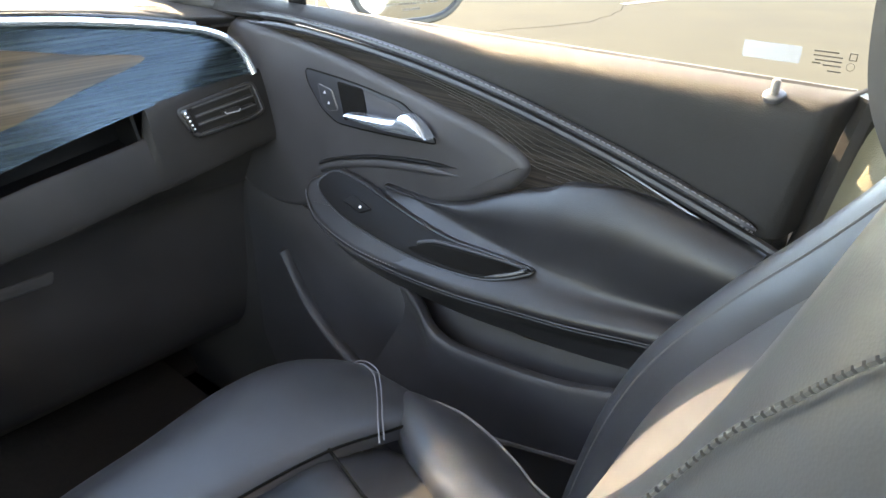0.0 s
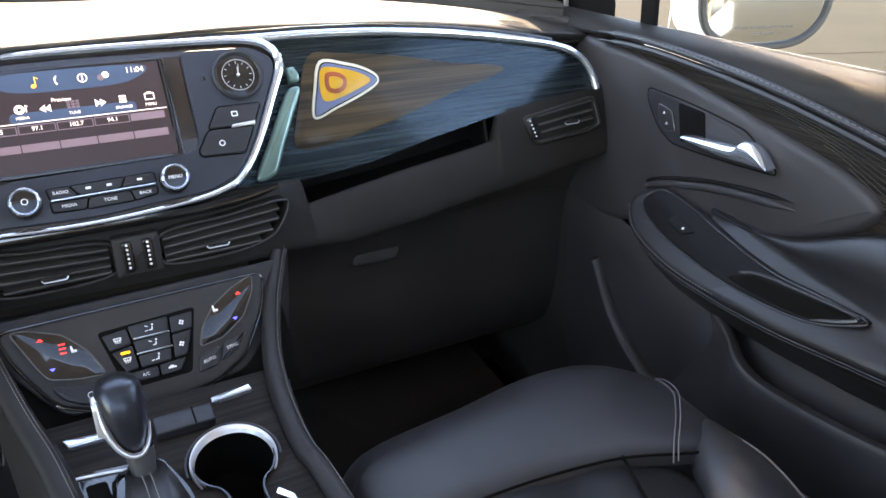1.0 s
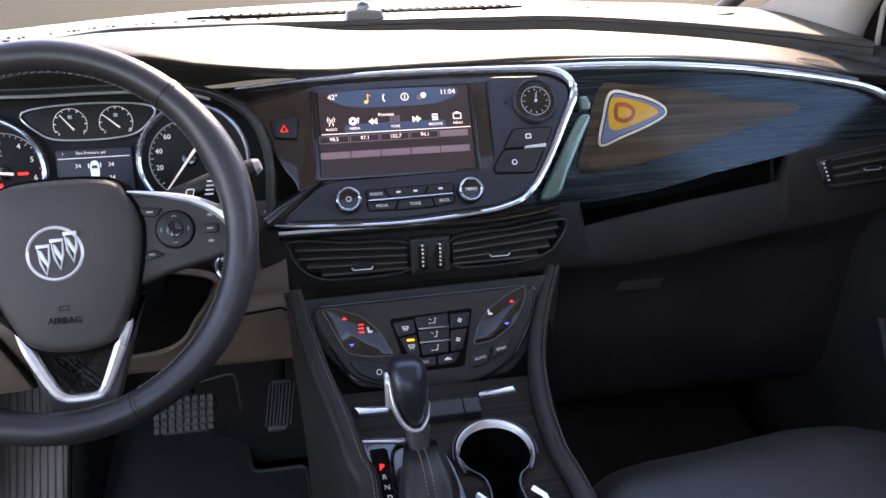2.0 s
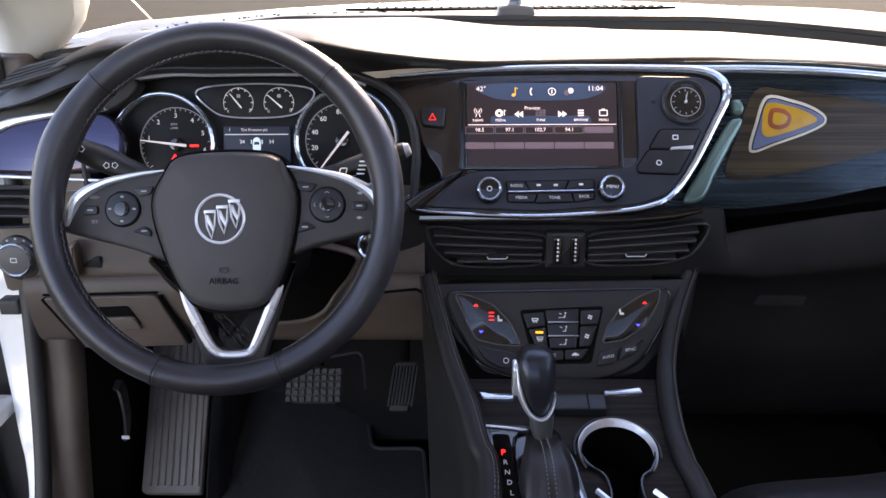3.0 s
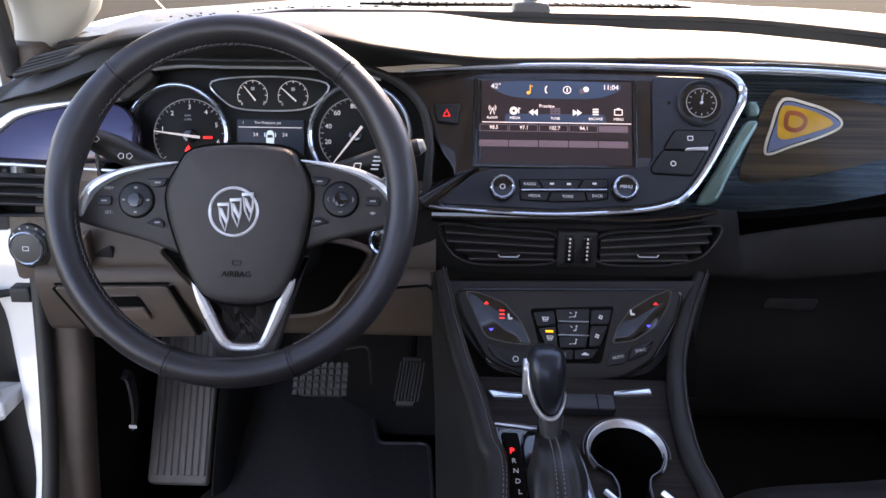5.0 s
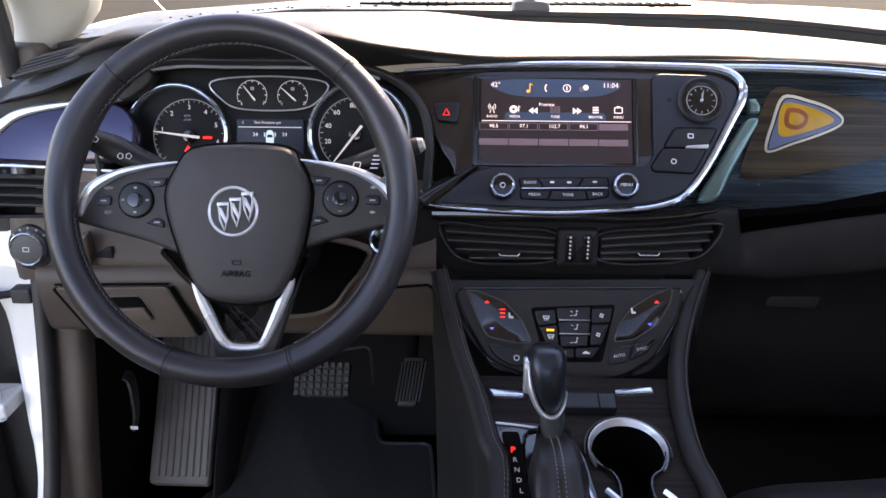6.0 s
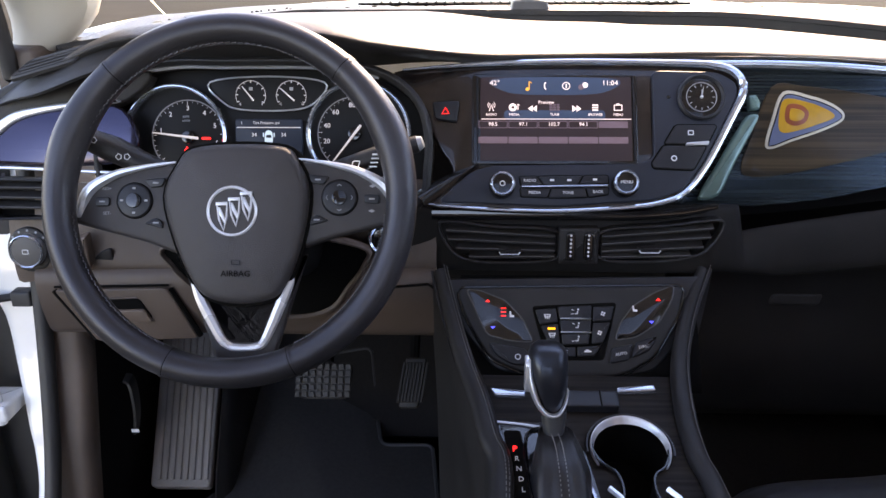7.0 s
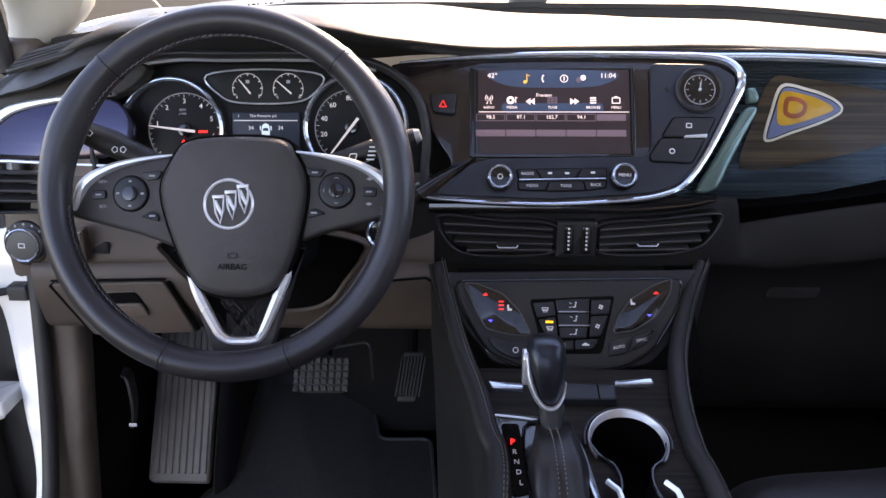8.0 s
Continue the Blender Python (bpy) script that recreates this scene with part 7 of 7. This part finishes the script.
part("armrest_side", loft([[AM2 @ Vector((u, v + 0.003, -0.006)), AM2 @ Vector((u, v - 0.002, -0.020)), AM2 @ Vector((u, v - 0.005, -0.040)), (AM2 @ Vector((u, v, 0))) * 0.25 + Vector((0.69, (AM2 @ Vector((u, v, 0))).y, (AM2 @ Vector((u, v, 0))).z - 0.075)) * 0.75] for u, v in WL[2:]], 4, 0.003), LEATHER, door)
ROLL = [(-0.05, -0.006, 0.040, 0.676, 0.506, 0.677, 0.508, 0.509), (0.0, 0.0, 0.036, 0.675, 0.503, 0.675, 0.505, 0.507), (0.03, 0.003, 0.030, 0.674, 0.500, 0.674, 0.503, 0.506), (0.078, 0.004, 0.022, 0.671, 0.496, 0.668, 0.507, 0.516), (0.12, 0.004, 0.018, 0.668, 0.493, 0.664, 0.516, 0.534), (0.156, 0.004, 0.016, 0.666, 0.491, 0.662, 0.524, 0.549), (0.19, 0.004, 0.010, 0.665, 0.492, 0.660, 0.531, 0.560), (0.215, 0.0040, 0.006, 0.665, 0.490, 0.659, 0.536, 0.572), (0.262, 0.004, 0.006, 0.665, 0.490, 0.658, 0.540, 0.579), (0.30, 0.004, 0.010, 0.665, 0.491, 0.658, 0.540, 0.578), (0.35, 0.004, 0.016, 0.664, 0.495, 0.658, 0.538, 0.570), (0.40, 0.004, 0.020, 0.664, 0.498, 0.659, 0.533, 0.560), (0.425, 0.004, 0.022, 0.665, 0.500, 0.662, 0.530, 0.553)]


def roll_section(u, w, v5, xb, zb, xm, zm, zt):
    v, y = lerp(u, WL[5:]), -0.08 - 0.9987 * u
    return [AM2 @ Vector((u, v - 0.002, -0.012)), AM2 @ Vector((u, v + 0.001, w - 0.005)), AM2 @ Vector((u, v + 0.008, w)), AM2 @ Vector((u, v + 0.020, w - 0.001)), AM2 @ Vector((u, v5, min(w, 0.0) - 0.003)), (xb, y, zb), (xm, y, zm), (0.674, y, zt), (0.689, y, zt + 0.003)]


part("roll_pad", loft([roll_section(*q) for q in ROLL], 5, 0.003), LEATHER, door, "smooth black leather pad rolling into the armrest")
for dw, dv in ((-0.006, 0.0), (-0.013, -0.002)):
    part("armrest_welt", tube([AM2 @ Vector((u, v + dv, dw)) for u, v in curve(WL[2:], 6, False)], 0.0020, seg=6), LEATHER, door)
bm = bmesh.new()
aw = curve(WL[2:], 16, False)
for a, b in zip(aw, aw[1:]):
    for dw, dv in ((0.000, 0.0045), (-0.0185, -0.0035)):
        tube([AM2 @ Vector((a[0], a[1] + dv, dw)), AM2 @ Vector((a[0] + 0.6 * (b[0] - a[0]), a[1] + dv + 0.6 * (b[1] - a[1]), dw))], 0.0007, seg=4, bm=bm)
tagged(part("stitching", bm, THREAD, door), kind="stuff")
# switch plate and grip on the armrest: a tilted frame along its top
sp_o = curve([(-0.1483, 0.0195), (-0.146, 0.034), (-0.128, 0.0455), (-0.0857, 0.0412), (-0.0197, 0.0261), (0.0428, 0.0135), (0.085, 0.009), (0.1272, 0.0095), (0.186, 0.0085), (0.182, 0.0), (0.140, -0.0192), (0.0783, -0.0258), (0.0067, -0.0231), (-0.0761, -0.011), (-0.1259, 0.0047)], 5)
swp = part("switch_plate", plate(sp_o, 0.004, AM2, 0.0015, w0=0.0005), SWITCHPANEL, door, "satin black switch plate")
part("plate_rim", tube([AM2 @ Vector((u, v, 0.003)) for u, v in inset(sp_o, -0.001)], 0.0012, closed=True, seg=6), SURROUND, swp)
# flat near-black plate, no real hollow, for the shade in the grip
part("grip_recess_shade", plate(curve([(0.0276, -0.0190), (0.046, -0.0075), (0.066, -0.0025), (0.12, 0.002), (0.176, 0.0045), (0.165, -0.0059), (0.1358, -0.0176), (0.0845, -0.0215)], 5), 0.002, AM2, 0.0005, w0=0.0035), DARK, swp)
part("grip_edge", tube([AM2 @ Vector((u, v, 0.0055)) for u, v in curve([(0.036, -0.008), (0.050, -0.001), (0.070, 0.003), (0.12, 0.006), (0.180, 0.0075), (0.171, -0.0035), (0.140, -0.0180)], 5, False)], [0.0008] + [0.0024] * 28 + [0.0012, 0.0008], seg=8), SURROUND, swp)
part("window_switch", plate(rounded([(-0.0975, 0.0100), (-0.0834, 0.0225), (-0.048, 0.0121), (-0.064, 0.0024)], 0.003), 0.004, AM2, 0.001, w0=0.003), SWITCHPANEL, swp)
part("switch_mark", plate(circle(0.0020, 10, (-0.066, 0.010)), 0.0006, AM2, 0.0002, w0=0.0068), WHITE, swp)
# lower door: pocket, rib, speaker ledge
part("lower_panel", loft([[(0.692, y, z0), (0.684, y, z0 - 0.05), (0.690, y, 0.25), (0.695, y, 0.10), (0.70, y, -0.04)] for y, z0 in ((0.27, 0.46), (0.12, 0.42), (-0.05, 0.37), (-0.25, 0.36), (-0.40, 0.38), (-0.49, 0.40))], 4, 0.004), DOORPLASTIC, door)
part("pocket_wall", loft([[(0.690, y + 0.10, z - 0.30), (0.664, y + 0.06, z - 0.18), (0.645 + dx, y, z - 0.06), (0.637 + dx, y, z - 0.008), (0.644 + dx, y, z), (0.656 + dx, y, z - 0.006), (0.664 + dx, y, z - 0.04)] for y, z, dx in ((-0.060, 0.385, 0.030), (-0.105, 0.372, 0.012), (-0.135, 0.354, 0.0), (-0.173, 0.341, 0.0), (-0.258, 0.345, 0.0), (-0.334, 0.355, 0.0), (-0.400, 0.374, 0.0), (-0.48, 0.39, 0.0))], 5, 0.003), DOORPLASTIC, door, "door pocket with rounded lip")
part("front_rib", tube([(0.680, y, z) for y, z in curve([(0.19, 0.352), (0.178, 0.335), (0.141, 0.277), (0.094, 0.234), (0.052, 0.209), (0.0, 0.18)], 6, False)], [0.002, 0.005, 0.008] + [0.012] * 28, seg=12, flat=0.6), DOORPLASTIC, door)
part("ledge", tube([(0.655, -0.215, 0.212), (0.655, -0.297, 0.231), (0.655, -0.359, 0.245), (0.655, -0.48, 0.27)], 0.0045, seg=8), DOORPLASTIC, door)
# glass, belt seal, lock pin
seal = part("belt_seal", tube(curve([(0.741, 0.34, 0.706), (0.741, 0.05, 0.704), (0.741, -0.25, 0.703), (0.741, -0.535, 0.702)], 5, False), 0.0035, seg=6), RUBBER, door)
pane = part("window_pane", loft([[(0.748, y, 0.70), (0.735, y - 0.02, 0.90), (0.69, y - 0.05, 1.16)] for y in (0.16, -0.2, -0.55)], 4, 0.003), GLASS, door, "clear side window with small printed marks")
pane.visible_shadow = False
part("quarter_bar", plate(dp((0.204, 0.690), (0.175, 0.690), (0.190, 0.96), (0.219, 0.96)), 0.008, door_at(0.742), 0.002), DARK, door, "black quarter window bar")
part("front_frame", loft([[(0.800, y1 + 0.02, z), (0.738 - dx, y1, z), (0.730 - dx, y1 - 0.012, z), (0.728 - dx, (y0 + y1) / 2, z), (0.732 - dx, y0 + 0.010, z), (0.738 - dx, y0, z), (0.800, y0 - 0.01, z)] for y0, y1, z, dx in ((0.347, 0.462, 0.690, 0.0), (0.348, 0.452, 0.715, 0.0), (0.349, 0.428, 0.768, 0.003), (0.26, 0.335, 0.90, 0.02), (0.0, 0.06, 1.15, 0.075))], 4, 0.006), DARK, door, "black front door frame and seals")
part("frame_seal", tube([(0.7275 - dx, y, z) for y, z, dx in ((0.374, 0.705, 0.0), (0.374, 0.735, 0.001), (0.372, 0.768, 0.003), (0.31, 0.86, 0.016))], 0.0045, seg=8), SHADEDFABRIC, door)
part("rear_frame", tube([(0.735, -0.560, 0.70), (0.70, -0.60, 1.16)], 0.014, seg=8), RUBBER, door)
part("rear_seal", tube([(0.742, rear_y(z) - 0.012, z) for z in (0.70, 0.62, 0.54, 0.40, 0.20, 0.0)], 0.012, seg=8), RUBBER, door)
pin = part("lock_pin", tube([(0.694, -0.479, 0.696), (0.694, -0.479, 0.7120), (0.694, -0.479, 0.7135)], [0.0038, 0.0038, 0.0026], seg=12), HANDLEGREY, door, "grey lock pin in a round collar")
part("pin_collar", plate(circle(0.0100, 24), 0.005, Matrix.Translation((0.696, -0.479, 0.6965)) @ Matrix.Rotation(-0.35, 4, "Y"), 0.002), SURROUND, pin)
STICKER = material("pale_sticker", (0.27, 0.30, 0.35), 0.7)
STICKER.node_tree.nodes["Principled BSDF"].inputs["Alpha"].default_value = 0.4
PRINTDARK = material("glass_print", (0.05, 0.045, 0.04), 0.8)
GM = Matrix(((0, 0.06, -1, 0.741), (-1, 0, 0, 0), (0, 1, 0.06, 0), (0, 0, 0, 1)))
for k, (y, z, w) in enumerate(((-0.494, 0.7265, 0.022), (-0.496, 0.7225, 0.026), (-0.497, 0.7185, 0.024), (-0.487, 0.7155, 0.008), (-0.501, 0.7145, 0.016), (-0.504, 0.7095, 0.012))):
    part("print_bar", plate(rect(-y - w * 0.5, z - 0.0007, -y + w * 0.5, z + 0.0007, 0.0003), 0.0004, GM, 0.0001), PRINTDARK, pane)
part("print_mark", frame_plate(rect(0.514, 0.721, 0.521, 0.728, 0.0005), 0.0010, 0.0004, GM, 0.0001), PRINTDARK, pane)
part("print_mark", frame_plate(circle(0.0038, 16, (0.517, 0.7155)), 0.0005, 0.0004, GM, 0.0001), PRINTDARK, pane)
part("sticker", plate(rect(0.417, 0.7125, 0.472, 0.7285, 0.001), 0.0004, GM, 0.0001), STICKER, pane, "pale blue sticker")

# ---- door mirror ----
mirror = thing("door_mirror", "white door mirror with oval glass and printed warning", "mirror", (0.98, 0.25, 0.66))
MM = Matrix(((0.93, 0.0, -0.36, 1.00), (-0.36, 0.06, -0.93, 0.205), (0.02, 0.998, 0.06, 0.745), (0, 0, 0, 1)))
mo = curve([(-0.105, 0.0), (-0.098, -0.055), (-0.060, -0.082), (0.0, -0.088), (0.06, -0.080), (0.095, -0.045), (0.100, 0.02), (0.08, 0.065), (0.0, 0.075), (-0.08, 0.065)], 5)
part("housing", plate(inset(mo, -0.014), 0.10, MM, 0.02, w0=-0.105, seg=4), WHITEPAINT, mirror)
part("housing_lip", frame_plate(inset(mo, -0.010), 0.012, 0.010, MM, 0.003, w0=-0.006), RUBBER, mirror)
mg = part("mirror_glass", plate(mo, 0.003, MM, 0.001, w0=-0.004), MIRROR, mirror)
word("OBJECTS IN MIRROR ARE CLOSER THAN", 0.0056, at(MM, -0.004, -0.062, -0.0007), HANDLEGREY, mg)
word("THEY APPEAR", 0.0056, at(MM, -0.004, -0.0715, -0.0007), HANDLEGREY, mg)
part("arm", loft([[(0.80, 0.22, 0.60), (0.78, 0.30, 0.66), (0.80, 0.36, 0.60)], [(0.92, 0.26, 0.64), (0.92, 0.30, 0.67), (0.92, 0.34, 0.64)]], 4, 0.01), WHITEPAINT, mirror)

# ---- passenger seat ----
seat = thing("passenger_seat", "dark blue-grey leather passenger seat with side bolsters, partly sunlit", "car seat", (0.36, -0.3, 0.0))


FB = [(0.130, -0.075, -0.150, 0.285), (0.138, -0.045, -0.160, 0.318), (0.158, -0.022, -0.168, 0.337), (0.20, -0.010, -0.174, 0.345), (0.30, 0.000, -0.178, 0.347), (0.40, 0.013, -0.195, 0.349), (0.47, 0.008, -0.222, 0.348), (0.515, -0.012, -0.232, 0.343), (0.545, -0.042, -0.220, 0.330), (0.564, -0.085, -0.19, 0.275)]
part("front_bolster", loft([[(x, yr - 0.004, z - 0.022), (x, yr + 0.003, z - 0.009), (x, yr + 0.024, z - 0.001), (x, (yr + yf) / 2, z + 0.003), (x, yf - 0.055, z - 0.004), (x, yf - 0.020, z - 0.028), (x, yf, z - 0.075), (x, yf - 0.015, z - 0.19)] for x, yf, yr, z in FB], 5, 0.004), SEATSKIN, seat, "smooth leather thigh bolster")
part("seat_insert", sheet(lambda u, v: Vector((0.19 + 0.29 * u, -0.172 - 0.055 * u * u - (0.35 - 0.055 * u * u) * v, 0.339 - 0.03 * (2 * u - 1) ** 6 - 0.008 * (1 - v) ** 8 - 0.02 * v + 0.0025 * math.cos(u * 2 * math.pi * 3))), 24, 16, 0.004), SEATSKIN, seat, "fine-ribbed leather insert")
part("front_seam", tube(curve([(x, yr - 0.003, z - 0.008) for x, yf, yr, z in FB[2:9]], 5, False), 0.0016, seg=6), DARK, seat)
for a, b in ((0.408, 0.383), (0.265, 0.285)):
    part("insert_seam", tube([(a, -0.195, 0.3385), (b, -0.267, 0.3385), (b - 0.012 * (1 if a > 0.3 else -1), -0.34, 0.335), (b - 0.016 * (1 if a > 0.3 else -1), -0.48, 0.326)], 0.0020, seg=6), DARK, seat)
SB = [(0.536, -0.166, 0.546, -0.176, 0.315), (0.518, -0.186, 0.551, -0.200, 0.338), (0.488, -0.217, 0.549, -0.252, 0.347), (0.460, -0.260, 0.537, -0.303, 0.349), (0.440, -0.300, 0.518, -0.352, 0.349), (0.430, -0.335, 0.500, -0.392, 0.348), (0.424, -0.42, 0.488, -0.47, 0.346), (0.424, -0.52, 0.486, -0.55, 0.345)]
for side in (1, -1):
    secs = []
    for xi, yi, xo, yo, z in SB:
        q = [(xi - 0.002, yi, z - 0.030), (xi + 0.002, yi, z - 0.010), (xi + 0.25 * (xo - xi), yi + 0.25 * (yo - yi), z + 0.001), (xi + 0.6 * (xo - xi), yi + 0.6 * (yo - yi), z), (xo, yo, z - 0.018), (xo + 0.012, yo, z - 0.06), (xo + 0.02, yo, z - 0.22)]
        secs.append([(0.34 + side * (x - 0.34), y, zz) for x, y, zz in q])
    part("side_bolster", loft(secs, 5, 0.004), SEATSKIN, seat)
for o in (0.0, 0.007):
    part("double_seam", tube(curve([(0.446 + o, -0.230, 0.3405), (0.466 + o, -0.209, 0.3475), (0.489 + o, -0.187, 0.3505), (0.512 + o, -0.163, 0.3485), (0.531 + o, -0.140, 0.344), (0.545 + o, -0.108, 0.334), (0.551 + o, -0.080, 0.316), (0.553 + o, -0.062, 0.28)], 5, False), 0.0010, seg=5), THREAD, seat)
part("piping", tube(curve([(xo + 0.001, yo, z - 0.016) for xi, yi, xo, yo, z in SB], 6, False), 0.0014, seg=6), STITCH, seat)
part("seat_base", box((0.16, -0.5, 0.03), (0.56, -0.06, 0.20), 0.03), PLASTIC, seat)
# backrest
LINE_YZ = [(-0.385, 0.24), (-0.405, 0.34), (-0.430, 0.43), (-0.463, 0.505), (-0.515, 0.58), (-0.568, 0.645), (-0.612, 0.71), (-0.648, 0.80), (-0.675, 0.88)]


def bolster(x0, x1, s):
    out = []
    for y, z in LINE_YZ:
        w = (x1 - x0)
        out.append([(x0, y - 0.16, z - 0.02), (x0, y - 0.045, z), (x0 + 0.25 * w, y - 0.006, z + 0.006), (x0 + 0.55 * w, y, z + 0.004), (x0 + 0.9 * w, y - 0.02, z), (x1, y - 0.06, z - 0.01), (x1, y - 0.17, z - 0.03)])
    return loft(out, 4, 0.004)


part("back_bolster", bolster(0.50, 0.605, 1), SEATSKIN, seat, "blue-grey leather side bolster")
part("back_bolster", bolster(0.215, 0.11, -1), SEATSKIN, seat, "blue-grey leather side bolster")
part("back_insert", loft([[(x, y - 0.050 + 0.4 * (x - 0.36) ** 2, z) for x in (0.20, 0.28, 0.36, 0.44, 0.515)] for y, z in LINE_YZ], 5, 0.004), SEATSKIN, seat, "fine-ribbed leather back insert")
bm = bmesh.new()
bs = curve([(0.150, -0.608, 0.705), (0.145, -0.6205, 0.729), (0.141, -0.6315, 0.750), (0.132, -0.6445, 0.771), (0.126, -0.6535, 0.785), (0.119, -0.665, 0.80)], 7, False)
for a, b in zip(bs, bs[1:]):
    tube([Vector(a), Vector(a).lerp(Vector(b), 0.66)], 0.0009, seg=6, bm=bm)
tagged(part("bold_stitching", bm, DARKTHREAD, seat), kind="stuff")
part("back_seam", tube(curve([(0.520, y - 0.012, z + 0.006) for y, z in LINE_YZ], 4, False), 0.0016, seg=6), DARKTHREAD, seat)
part("back_shell", loft([[(x, y - 0.17, z - 0.03) for x in (0.10, 0.36, 0.61)] for y, z in LINE_YZ], 4, 0.01), PLASTIC, seat)
# belt at the pillar
belt = thing("seat_belt", "grey woven seat belt hanging on the pillar", "seat belt", (0.70, -0.66, 0.3))
part("webbing", loft([[(0.640, -0.585, 1.10), (0.645, -0.540, 1.10)], [(0.655, -0.592, 0.86), (0.660, -0.546, 0.86)], [(0.660, -0.594, 0.77), (0.665, -0.548, 0.77)], [(0.662, -0.604, 0.71), (0.667, -0.560, 0.71)], [(0.664, -0.632, 0.66), (0.669, -0.588, 0.66)]], 5, 0.003), RUBBER, belt)

# ---- car park ----
crack = part("crack", tube([(x + random.uniform(-0.04, 0.04), y + random.uniform(-0.03, 0.03), -0.418) for x, y in curve([(4.6, 4.6), (5.5, 4.2), (6.5, 3.7), (7.4, 3.4), (8.3, 3.45), (9.1, 3.7)], 6, False)], 0.008, seg=5, flat=0.15), CRACK, ground)
part("parking_line", plate([(9.1, 3.70), (14.5, 2.49), (14.5, 2.58), (9.1, 3.79)], 0.004, Matrix.Translation((0, 0, -0.419)), 0.001), LINE, ground, "white painted parking line")

# ---- driver door gap: hinge and check strap ----
part("hinge_leaf", box((-0.84, 0.175, 0.238), (-0.780, 0.235, 0.260), 0.006), WHITEPAINT, shell)
part("hinge_pin", tube([(-0.80, 0.19, 0.225), (-0.80, 0.19, 0.275)], 0.008, seg=10), WHITEPAINT, shell)
strap = thing("check_strap", "black door check strap in the open driver doorway", "door strap", (-0.80, 0.24, 0.40))
part("strap_arm", tube([(-0.86, 0.20, 0.405), (-0.79, 0.235, 0.402), (-0.745, 0.265, 0.398)], 0.006, seg=8), RUBBER, strap)
part("strap_head", box((-0.775, 0.235, 0.390), (-0.745, 0.262, 0.412), 0.005), RUBBER, strap)
odoor = thing("driver_door", "opened white driver door edge with black inner lining", "door", (-1.0, 0.25, 0.0))
part("door_edge", loft([[(-0.86, 0.20, z), (-0.90, 0.28, z), (-1.35, 0.27, z - 0.01), (-1.85, 0.24, z - 0.02)] for z in (-0.2, 0.2, 0.55)], 4, 0.03), RUBBER, odoor)
